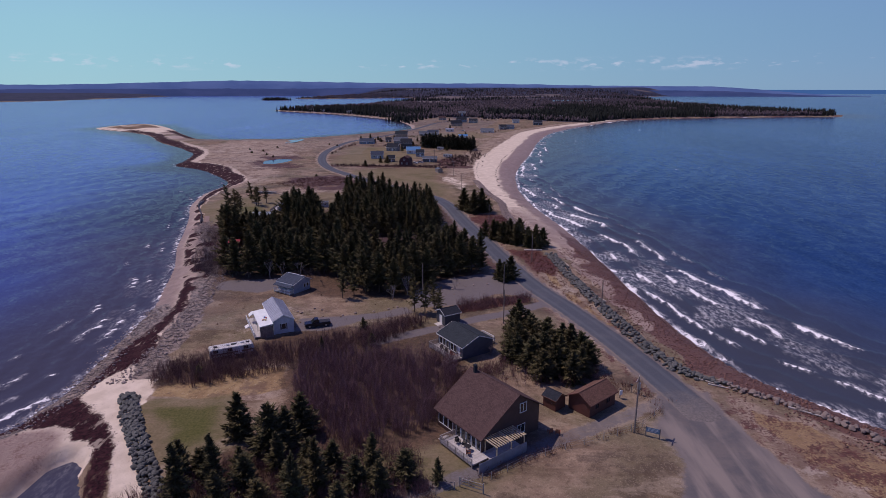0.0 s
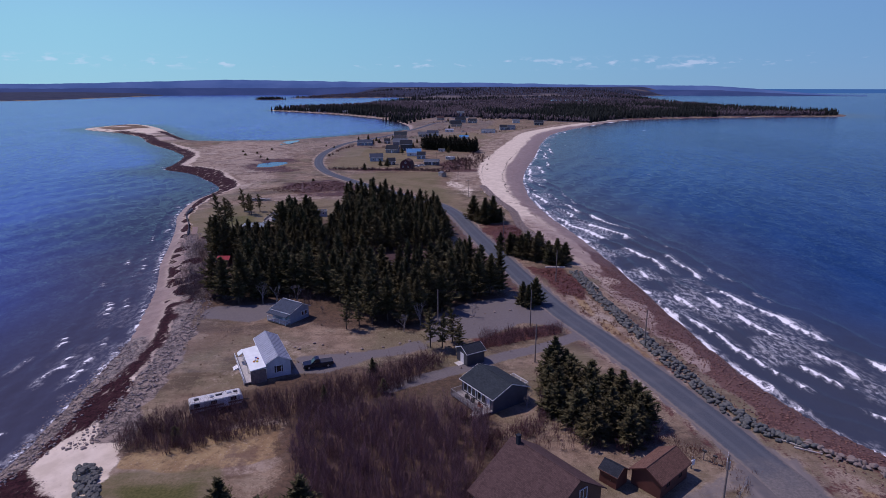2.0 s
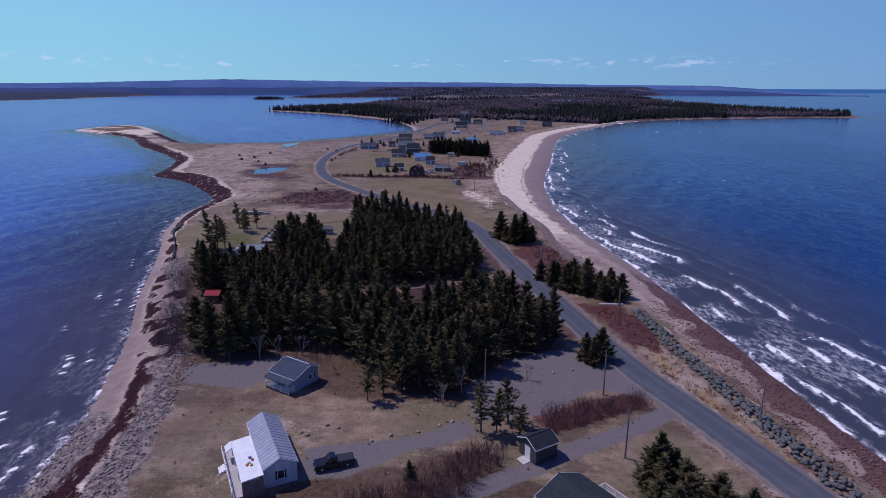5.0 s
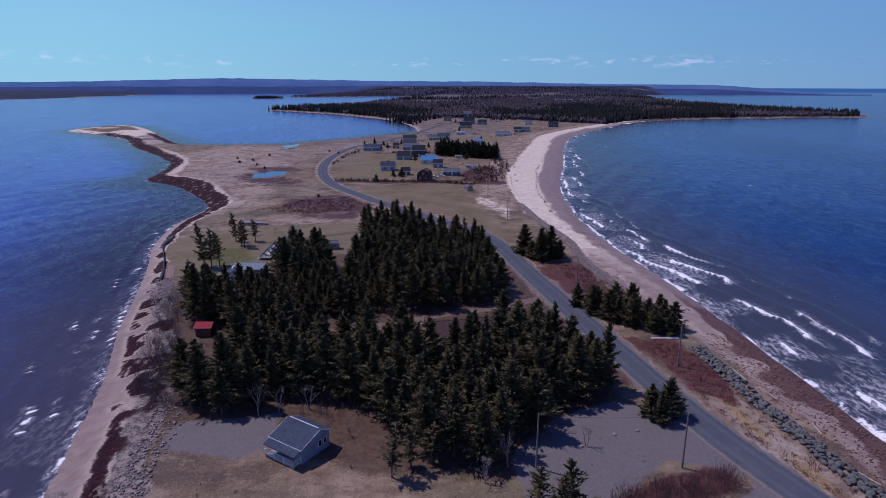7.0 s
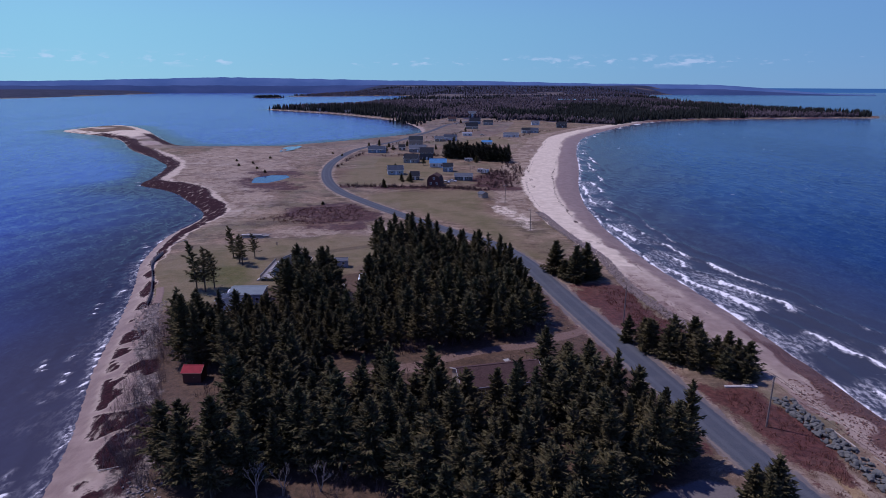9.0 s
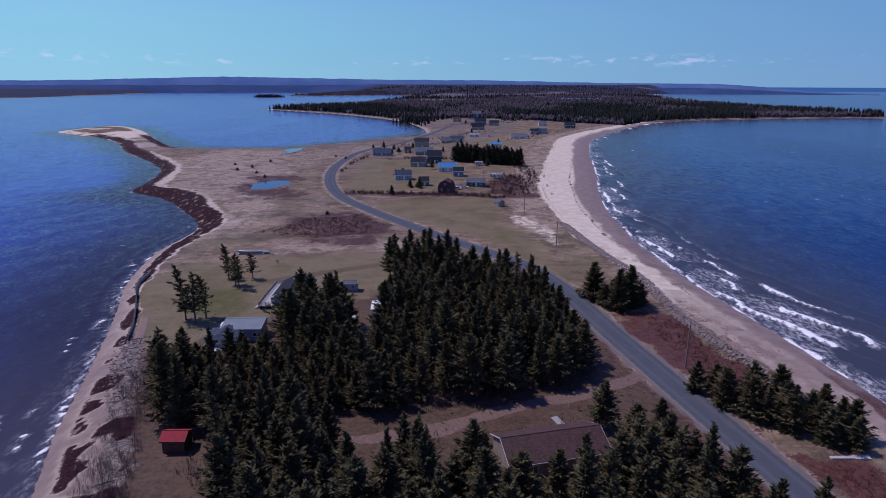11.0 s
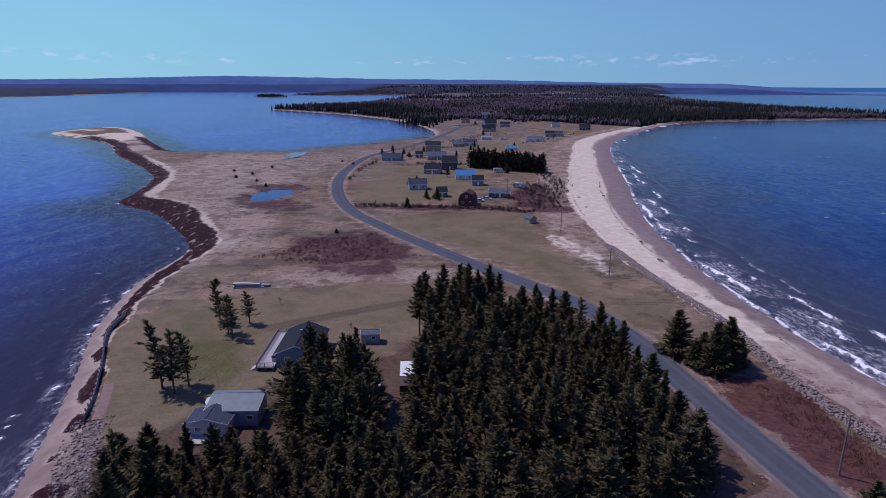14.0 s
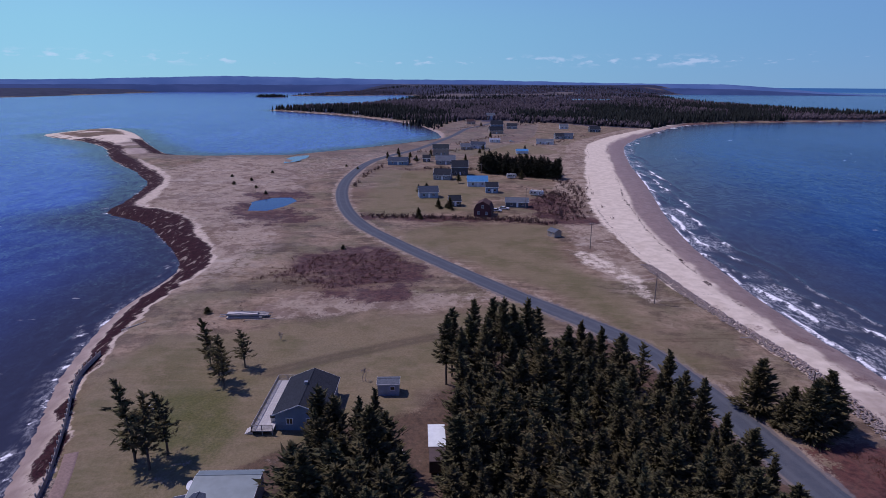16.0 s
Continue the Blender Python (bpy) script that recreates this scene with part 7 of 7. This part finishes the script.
def camper(label, x, y, turn, L, H=2.75):
    c = tagged(new("camper_trailer"), label, "camper", "campers")
    c.matrix_world = pose(x, y, gz(x, y), 0, 0, turn)
    h = L / 2
    bm = bmesh.new()
    prism(bm, [(-h, 0.6), (h - 0.3, 0.6), (h, 1.2), (h, H - 0.5), (h - 0.35, H), (-h + 0.2, H), (-h, H - 0.25)], -1.2, 1.2, lambda u, v, w: (u, w, v))
    bmesh.ops.bevel(bm, geom=bm.edges[:], offset=0.08, segments=2, affect="EDGES")
    body = part("body", bm, surface("camper_shell", (0.58, 0.57, 0.54), 0.1, 1.0, 0.45, 0.05), c)
    bm = bmesh.new()
    for s in (-1, 1):
        box(bm, -h + 0.1, h - 0.1, s * 1.205 - 0.006, s * 1.205 + 0.006, 1.05, 1.3)
    part("stripe", bm, surface("brown_stripe", (0.16, 0.10, 0.07), 0.1, 1, 0.5, 0), body, "brown side stripe")
    for u in (-h + 1.1, -0.4, h - 1.5):
        for s in (-1, 1):
            block("window", u - 0.45, u + 0.45, s * 1.21 - 0.015, s * 1.21 + 0.015, 1.5, 2.1, GLASS, c)
    for u, w, m in ((-h + 1.2, 0.35, BLACK), (-0.6, 0.3, METAL_GREY), (0.5, 0.5, BLACK), (h - 2.0, 0.35, METAL_GREY), (h - 1.0, 0.3, BLACK)):
        block("roof_vent", u - w, u + w, -0.3 + 0.2 * (u > 0), 0.3, H, H + 0.16, m, c, "", 0.03)
    block("door", 1.1, 1.75, -1.225, -1.2, 0.65, 2.3, PAINT_WHITE, c)
    wheels(c, (-0.45, 0.4), 1.02, 0.34)
    bm = bmesh.new()
    rod(bm, (h - 0.2, -0.5, 0.55), (h + 1.1, 0, 0.5), 0.05)
    rod(bm, (h - 0.2, 0.5, 0.55), (h + 1.1, 0, 0.5), 0.05)
    rod(bm, (h + 1.0, 0, 0.0), (h + 1.0, 0, 0.6), 0.05)
    part("drawbar", bm, BLACK, c)
    return c


camper("white camper trailer behind the bare hedge", -41.4, 107.6, 26, 8.2, 2.25)
camper("small white camper on the village grass", 3.6, 450.5, -30, 6.5)
camper("white camper by the village grove", -2.2, 505, 0, 5.5)

# ---- poles, wires, fences, signs ----


def utility_pole(x, y, high, turn=20, arm=True, can=False, label="weathered wooden utility pole with a crossarm"):
    p = tagged(new("utility_pole"), label, "pole", "utility poles")
    p.matrix_world = pose(x, y, gz(x, y), 0, 0, turn)
    bm = bmesh.new()
    rod(bm, (0, 0, -0.4), (0, 0, high), 0.15, 0.10, 8)
    part("post", bm, WOOD_POLE, p)
    if arm:
        a = block("crossarm", -1.1, 1.1, 0.10, 0.20, high - 0.6, high - 0.48, WOOD_POLE, p)
        for u in (-1.0, -0.45, 0.45, 1.0):
            bm = bmesh.new()
            rod(bm, (u, 0.15, high - 0.48), (u, 0.15, high - 0.32), 0.05, 0.035)
            part("insulator", bm, PAINT_WHITE, a)
    if can:
        bm = bmesh.new()
        rod(bm, (0.32, 0, high - 2.2), (0.32, 0, high - 1.2), 0.24, 0.24, 12)
        part("transformer", bm, METAL_GREY, p, "grey transformer can")
    return p


LINE = [utility_pole(37.7, 133.5, 7.0, arm=False, label="short wooden pole on the rock bank"), utility_pole(26.8, 173.2, 8.6, arm=False, label="weathered bare utility pole in the briars"), utility_pole(16.9, 214.4, 9.4, arm=False, label="weathered bare utility pole in the briars"), utility_pole(15.1, 248.9, 9.0), utility_pole(9.6, 303, 8.3), utility_pole(6.1, 354, 9.0), utility_pole(-6, 420, 9.0), utility_pole(-20, 500, 9.0)]
SERVICE = [utility_pole(29.2, 80.6, 9.4, 60, True, True, "weathered utility pole with a transformer can"), utility_pole(13.5, 124.2, 8.0, 60, False), utility_pole(15.3, 142.4, 8.4, 60, False), utility_pole(-5.1, 142.5, 8.4, 60, False)]


def wire(name, a, b, sag, r=0.02):
    n, pts = 10, []
    a, b = Vector(a), Vector(b)
    for k in range(n + 1):
        t = k / n
        pts.append(a.lerp(b, t) - Vector((0, 0, 4 * sag * t * (1 - t))))
    bm = bmesh.new()
    rings = [[bm.verts.new(p + Vector((0, math.sin(c) * r, math.cos(c) * r))) for c in (0.0, 2.094, 4.189)] for p in pts]
    for u, v in zip(rings[:-1], rings[1:]):
        for c in range(3):
            bm.faces.new((u[c], u[(c + 1) % 3], v[(c + 1) % 3], v[c]))
    return tagged(part(name, bm, BLACK), "thin dark overhead wire between poles", "wire", "overhead wires")


heights = (7.0, 8.6, 9.4, 8.5, 8.3, 9.0, 9.0, 9.0)
for i in range(len(LINE) - 1):
    a, b = LINE[i], LINE[i + 1]
    for u in (-1.0, 0.45, 1.0):
        wire("overhead_wire", a.matrix_world @ Vector((u, 0.15, heights[i] - 0.32)), b.matrix_world @ Vector((u, 0.15, heights[i + 1] - 0.32)), 0.7)
for a, b, ha, hb in ((SERVICE[1], SERVICE[2], 8.0, 8.4), (SERVICE[2], SERVICE[3], 8.4, 8.4)):
    wire("overhead_wire", a.matrix_world @ Vector((0, 0, ha - 0.2)), b.matrix_world @ Vector((0, 0, hb - 0.2)), 0.4)

fence = tagged(new("wire_fence"), "post and wire fence along the gravel track", "fence")
FENCE = curve([(-6, 63), (3.4, 68.0), (6.5, 69.2), (11.6, 72.9), (17.8, 76.0), (24, 78.6), (31, 82.2), (36, 87.6)], 2.6)
tops = []
for x, y in FENCE:
    z = gz(x, y)
    bm = bmesh.new()
    rod(bm, (x, y, z - 0.3), (x, y, z + 1.25), 0.06, 0.05)
    part("post", bm, WOOD_GREY, fence)
    tops.append(Vector((x, y, z)))
for hgt in (0.35, 0.75, 1.15):
    bm = bmesh.new()
    for p, q in zip(tops[:-1], tops[1:]):
        rod(bm, p + Vector((0, 0, hgt)), q + Vector((0, 0, hgt)), 0.012, 0.012, 3)
    part("wire", bm, METAL_GREY, fence)
gate = tagged(new("wooden_gate"), "grey wooden gate posts beside the track", "gate")
for x, y in ((2.2, 67.6), (5.2, 66.2)):
    bm = bmesh.new()
    z = gz(x, y)
    rod(bm, (x, y, z - 0.3), (x, y, z + 1.6), 0.09, 0.08)
    part("post", bm, WOOD_GREY, gate)
for h in (0.5, 0.95, 1.35):
    bm = bmesh.new()
    z = gz(3.7, 66.9)
    rod(bm, (2.2, 67.6, z + h), (5.2, 66.2, z + h), 0.045)
    part("rail", bm, WOOD_GREY, gate)

sign = tagged(new("notice_board"), "blue-grey notice board on two posts", "sign")
sign.matrix_world = pose(31.5, 79.2, gz(31.5, 79.2), 0, 0, -27)
for u in (-1.0, 1.0):
    block("post", u - 0.07, u + 0.07, -0.07, 0.07, -0.3, 1.75, WOOD_POLE, sign)
board = block("board", -0.98, 0.98, -0.1, -0.075, 0.85, 1.65, surface("blue_sign_paint", (0.16, 0.25, 0.34), 0.15, 2, 0.5, 0.05), sign, "", 0.008)
for k in range(3):
    block("lettering_bar", -0.75, 0.75 - 0.25 * (k == 2), -0.108, -0.101, 1.42 - k * 0.2, 1.5 - k * 0.2, PAINT_WHITE, board)
box_post = tagged(new("meter_post"), "service post with white meter boxes", "post")
box_post.matrix_world = pose(30.0, 91.2, gz(30, 91.2), 0, 0, 30)
block("post", -0.08, 0.08, -0.08, 0.08, -0.3, 1.9, WOOD_POLE, box_post)
block("meter_box", -0.3, 0.3, -0.3, -0.085, 0.7, 1.5, PAINT_WHITE, box_post, "white meter box", 0.03)
for x, y, h in ((32.5, 93.0, 2.2), (33.6, 92.0, 2.0)):
    mb = tagged(new("mailbox"), "dark mailbox on a post by the road", "mailbox", "mailboxes")
    mb.matrix_world = pose(x, y, gz(x, y), 0, 0, 40)
    block("post", -0.05, 0.05, -0.05, 0.05, -0.3, h - 0.9, WOOD_POLE, mb)
    block("box", -0.16, 0.16, -0.28, 0.28, h - 0.89, h - 0.6, BLACK, mb, "", 0.06)

# planks, logs, a wooden jetty stack, guard rails by the road bend
LOG = surface("bleached_driftwood", (0.50, 0.44, 0.39), 0.2, 3, 0.9, 0.3, vary=0.3)


def timber(name, label, x, y, turn, ln, r, m=None, z=None, cat="log", group="driftwood"):
    bm = bmesh.new()
    q = random.Random(int(x * 31 + y * 7))
    last, rr = Vector((-ln / 2, 0, 0)), r
    for k in range(1, 5):
        nx = Vector((-ln / 2 + ln * k / 4, q.uniform(-0.06, 0.06) * ln / 4, q.uniform(-0.02, 0.02)))
        rod(bm, last, nx, rr, rr * 0.9, 7)
        last, rr = nx, rr * 0.9
    o = tagged(part(name, bm, m or LOG), label, cat, group)
    o.matrix_world = pose(x, y, (gz(x, y) if z is None else z) + r * 0.85, 0, 0, turn)
    return o


for x, y, a, ln, r in ((47.5, 96.5, -40, 4.5, 0.16), (48.6, 95.0, -28, 3.6, 0.14), (59, 86.3, -38, 5.5, 0.2), (39.5, 140, 110, 4, 0.12), (36.8, 170, 95, 5, 0.14), (38.2, 178, 120, 4, 0.12), (40.2, 152, 80, 3.5, 0.1), (38.5, 163, 100, 4.5, 0.12), (-72, 176, 60, 4.5, 0.12), (-74.5, 182, 30, 4.0, 0.12), (-111.8, 289, 60, 6.0, 0.16), (-70.2, 164, 20, 3.0, 0.1)):
    timber("driftwood_log", "bleached driftwood log lying on the shore", x, y, a, ln, r)
stack = tagged(new("dock_sections"), "stacked grey dock sections stored on the grass", "dock")
stack.matrix_world = pose(-88.4, 293.4, gz(-88.4, 293.4), 0, 0, 3)
for k, (dx, dy, z, ln, m) in enumerate(((0, 0, 0.25, 8.0, WOOD_PALE), (0.8, 0.5, 0.6, 9.0, WOOD_GREY), (-0.5, 0.2, 0.95, 7.0, WOOD_PALE))):
    sec = block("section", dx - ln / 2, dx + ln / 2, dy - 0.9, dy + 0.9, z, z + 0.1, m, stack)
    for e in (-0.95, 0.88):
        block("beam", dx - ln / 2, dx + ln / 2, dy + e, dy + e + 0.07, z - 0.18, z + 0.12, WOOD_GREY, sec)
for k, (a, b) in enumerate((((-5.2, -0.9, 1.12), (4.4, 0.7, 1.14)), ((-2.5, 1.3, 1.12), (6.4, 0.2, 1.10)), ((-6.0, 0.6, 0.05), (-1.0, 1.9, 0.1)), ((0.5, -1.9, 0.06), (7.2, -1.2, 0.1)))):
    bm = bmesh.new()
    rod(bm, a, b, 0.10, 0.08, 6)
    part("pole", bm, WOOD_GREY if k % 2 else WOOD_PALE, stack)
for u in (-3, 0, 3):
    block("bearer", u - 0.1, u + 0.1, -1.0, 1.4, -0.1, 0.08, WOOD_POLE, stack)
slip = tagged(new("plank_walk"), "pale plank walk down to the beach", "walkway")
slip.matrix_world = pose(29.4, 185.9, gz(29.4, 185.9) + 0.05, 0, 0, 0)
for k in range(5):
    block("plank", -3.2 + k * 1.15, -3.2 + k * 1.15 + 1.1, -0.3 - 0.1 * (k > 2), 0.3 + 0.25 * (k > 2), -0.15, 0.14, WOOD_PALE, slip)
timber("driftwood_log", "bleached log lying in the dry grass", 23.0, 282.4, 0, 4.2, 0.15)
path_slab = tagged(block("concrete_path", -0.6, 0.6, -3.2, 3.2, -0.2, 0.06, CONCRETE), "narrow concrete path to the house", "path", "", "structure")
path_slab.matrix_world = pose(-10.2, 194.2, gz(-10.2, 194.2), 0, 0, 20)
hoop = tagged(new("tyre_ring"), "old tyre ring lying on the lawn", "tyre")
hoop.matrix_world = pose(-91.0, 253.5, gz(-91, 253.5) + 0.1)
bm = bmesh.new()
for k in range(18):
    a, b = k * 0.349, (k + 1) * 0.349
    rod(bm, (math.cos(a) * 0.85, math.sin(a) * 0.85, 0.05), (math.cos(b) * 0.85, math.sin(b) * 0.85, 0.05), 0.16, 0.16, 6)
part("ring", bm, CONCRETE, hoop)
dish = tagged(new("satellite_dish"), "white satellite dish on a mast beside the cottage", "dish")
dish.matrix_world = pose(-75.4, 230.6, gz(-75.4, 230.6), 0, 0, -40)
bm = bmesh.new()
rod(bm, (0, 0, -0.3), (0, 0, 2.3), 0.05, 0.05)
part("mast", bm, METAL_GREY, dish)
bm = bmesh.new()
rod(bm, (0, -0.1, 2.3), (0, -0.22, 2.42), 0.1, 0.6, 14)
part("reflector", bm, PAINT_WHITE, dish)

# timber sea wall on the bay side
wall_line = curve([(-95.5, 229.5), (-97.6, 236), (-100.5, 243), (-104.5, 252), (-108.4, 260), (-110.6, 266), (-111.6, 275)], 1.6)
seawall = tagged(new("sea_wall"), "weathered timber sea wall with round posts", "wall")
for k, (p, q) in enumerate(zip(wall_line[:-1], wall_line[1:])):
    z = gz(*p)
    bm = bmesh.new()
    rod(bm, (p[0], p[1], -0.5), (p[0], p[1], 2.65), 0.12, 0.11, 7)
    part("post", bm, WOOD_GREY, seawall)
    bm = bmesh.new()
    a, b = Vector((p[0], p[1], 0)), Vector((q[0], q[1], 0))
    t = Matrix.Translation(a) @ Matrix.Rotation(math.atan2(b.y - a.y, b.x - a.x), 4, "Z")
    for r in range(4):
        box(bm, 0, (b - a).length, -0.08, 0.0, 0.1 + r * 0.52, 0.6 + r * 0.52, t)
    part("planking", bm, WOOD_GREY, seawall)
terrace_line = curve([(-93.2, 229.5), (-95.4, 236), (-97.6, 241.5)], 1.5)
ribbon("boardwalk", terrace_line, 2.0, 0.12, surface("pinkish_gravel", (0.26, 0.18, 0.15), 0.2, 3, 0.95, 0.3), "pinkish gravel walk behind the sea wall", 0.0)

# ---- stones ----
rr = random.Random(21)


def rock_mesh(seed, fine=2):
    bm = bmesh.new()
    bmesh.ops.create_icosphere(bm, subdivisions=fine, radius=0.5)
    q = random.Random(seed)
    s = Vector((q.uniform(0.8, 1.25), q.uniform(0.7, 1.0), q.uniform(0.55, 0.8)))
    cuts = [(Vector((q.uniform(-1, 1), q.uniform(-1, 1), q.uniform(-1, 1))).normalized(), q.uniform(0.26, 0.4)) for _ in range(9)]
    for v in bm.verts:
        for n, d in cuts:
            k = v.co.dot(n)
            if k > d:
                v.co -= n * (k - d)
        v.co = Vector((v.co.x * s.x, v.co.y * s.y, v.co.z * s.z))
    bmesh.ops.recalc_face_normals(bm, faces=bm.faces)
    me = bpy.data.meshes.new("rock")
    bm.to_mesh(me)
    bm.free()
    return me


def rock_material(name, c, vary=0.6):
    g = Mat(name)
    col = g.mix(g.step(g.noise(2.5, 5, 0.65), 0.3, 0.7), shade(c, 0.6), shade(c, 1.35))
    col = g.mix(g.math("MULTIPLY", g.per_object(), vary), col, (c[0] * 0.55, c[1] * 0.5, c[2] * 0.5))
    col = g.mix(g.math("MULTIPLY", g.per_island(), vary), col, (c[0] * 1.25, c[1] * 1.1, c[2] * 1.0))
    return g.done(col, 0.9, 0, g.bump(g.noise(6, 4), 0.5, 0.05), 0.25)


def boulders(name, label, line, wide, step, size, material, count_parts, pile=1.0):
    """A bank of stones along a line: the first count_parts are objects of their own."""
    shapes = [rock_mesh(100 + k) for k in range(8)]
    for me in shapes:
        me.materials.append(material)
    top = tagged(new(name), label, "rocks")
    p = curve(line, step)
    V, T, base, made = [], [], 0, 0
    for x, y in p:
        for k in range(max(1, int(wide / size * 2.1))):
            w = rr.uniform(-0.5, 0.5)
            px, py = x + w * wide + rr.uniform(-0.2, 0.2), y + rr.uniform(-0.5, 0.5) * step
            s = size * rr.uniform(0.65, 1.4)
            z = gz(px, py) + s * 0.12 + pile * (0.25 - w * w) * 2.2
            m = pose(px, py, z, rr.uniform(-25, 25), rr.uniform(-25, 25), rr.uniform(0, 360)) @ Matrix.Scale(s, 4)
            me = shapes[rr.randrange(8)]
            if made < count_parts:
                o = new("rock", me)
                o.parent = top
                o.matrix_basis = m
                made += 1
            else:
                n = len(me.vertices)
                co = np.empty(n * 3, dtype=np.float32)
                me.vertices.foreach_get("co", co)
                mm = np.array(m)
                V.append(co.reshape(-1, 3) @ mm[:3, :3].T + mm[:3, 3])
                idx = np.empty(len(me.polygons) * 3, dtype=np.int32)
                me.polygons.foreach_get("vertices", idx)
                T.append(idx.reshape(-1, 3) + base)
                base += n
    if V:
        o = tagged(new("loose_rubble", sheet("loose_rubble", np.concatenate(V), np.concatenate(T), material)), "", "", "", "stuff")
        o.parent = top
    return top


GREY_ROCK = rock_material("grey_green_armour_stone", (0.135, 0.148, 0.145))
DARK_ROCK = rock_material("dark_blue_grey_armour_stone", (0.125, 0.138, 0.134))
RED_ROCK = rock_material("red_sandstone", (0.22, 0.135, 0.115), 0.85)
PALE_ROCK = rock_material("pale_shore_stone", (0.31, 0.262, 0.240))
boulders("rock_bank", "bank of grey-green armour stones between road and beach", [(34, 181), (35.4, 159), (37.3, 141), (39.4, 124), (41.6, 110), (44.3, 101), (49, 96)], 3.2, 0.8, 0.86, GREY_ROCK, 290, 0.6)
boulders("low_rock_bank", "low bank of red-grey stones along the bluff", [(49, 96.5), (57, 89), (62.2, 84), (66, 77.5), (72, 66), (80, 50)], 2.2, 0.9, 0.85, rock_material("mixed_armour_stone", (0.22, 0.19, 0.175)), 120, 0.5)
boulders("beach_rock_bank", "bank of grey stones above the sandy beach", [(31.8, 200), (30.4, 214), (28.0, 228), (26.4, 240), (26.2, 252), (26.6, 266), (25.6, 276), (23.2, 290), (21, 306), (20, 318), (18.5, 336)], 3.4, 0.6, 0.52, PALE_ROCK, 0, 0.25)
boulders("bay_rock_bank", "bank of dark armour stones on the bay side", [(-53.6, 92), (-49.5, 84.3), (-46.6, 80), (-43.4, 75.2), (-36.8, 65.4), (-32, 57), (-29, 51)], 3.2, 0.5, 0.78, DARK_ROCK, 290, 0.8)


def pebbles(name, label, places, lo, hi, material):
    me = rock_mesh(7, 1)
    n = len(me.vertices)
    co = np.empty(n * 3, dtype=np.float32)
    me.vertices.foreach_get("co", co)
    co = co.reshape(-1, 3)
    idx = np.empty(len(me.polygons) * 3, dtype=np.int32)
    me.polygons.foreach_get("vertices", idx)
    idx = idx.reshape(-1, 3)
    P = np.array(places)
    k = len(P)
    r = np.random.default_rng(k)
    s = lo + (hi - lo) * r.random(k) ** 2.5
    a = r.uniform(0, 6.283, k)
    sx, sy = s * r.uniform(0.8, 1.5, k), s * r.uniform(0.7, 1.2, k)
    x = co[None, :, 0] * sx[:, None]
    y = co[None, :, 1] * sy[:, None]
    X = x * np.cos(a)[:, None] - y * np.sin(a)[:, None] + P[:, 0:1]
    Y = x * np.sin(a)[:, None] + y * np.cos(a)[:, None] + P[:, 1:2]
    Z = co[None, :, 2] * s[:, None] * 0.9 + (lie(P[:, 0], P[:, 1]) + s * 0.12)[:, None]
    V = np.stack([X, Y, Z], -1).reshape(-1, 3)
    T = (idx[None] + (np.arange(k) * n)[:, None, None]).reshape(-1, 3)
    return tagged(new(name, sheet(name, V, T, material)), label, "stones", "", "stuff")


def strip_places(line, lo, hi, count, seed, side):
    """Places beside a shore line, between lo and hi metres inland."""
    r = np.random.default_rng(seed)
    p = curve(line, 1.0)
    t = np.gradient(p, axis=0)
    t /= np.linalg.norm(t, axis=1)[:, None]
    n = np.stack([-t[:, 1], t[:, 0]], -1) * side
    i = r.integers(0, len(p), count)
    return p[i] + n[i] * (lo + (hi - lo) * r.random(count))[:, None] + r.normal(0, 0.4, (count, 2))


sea_near = [q for q in COAST_SEA if 40 <= q[1] <= 200]
pebbles("red_beach_stones", "red sandstone rubble on the ocean beach", strip_places(sea_near, 0.3, 12.0, 8000, 31, 1), 0.08, 0.6, RED_ROCK)
bay_near = [q for q in COAST_BAY if 83 <= q[1] <= 140]
pebbles("bay_stones", "grey and pale rubble along the bay shore", np.vstack([strip_places([(-58, 97), (-57.5, 115), (-60, 140), (-62.5, 156), (-66, 164)], -2.2, 2.2, 1700, 32, 1), strip_places([(-84, 204), (-91, 219), (-95, 230)], -3.5, 2.5, 900, 33, 1), strip_places(bay_near, -3, 4.5, 1500, 34, -1)]), 0.12, 0.8, PALE_ROCK)
boulder_me = [rock_mesh(300 + k) for k in range(3)]
for me in boulder_me:
    me.materials.append(PALE_ROCK)
for k, w in enumerate("-34.1,131 -23.1,128.6 -20.4,130.1 -16.2,131 -12.9,132.9 -10.9,133.9 8.2,150.5 11.9,151.3 -30.5,133 -28.6,132.2 2.5,147.5 -33,130.2".split()):
    x, y = (float(v) for v in w.split(","))
    o = tagged(new("boulder", boulder_me[k % 3]), "pale boulder beside the gravel yard", "boulder", "yard boulders")
    o.matrix_world = pose(x, y, gz(x, y) + 0.15, 0, 0, k * 50) @ Matrix.Scale(0.75, 4)
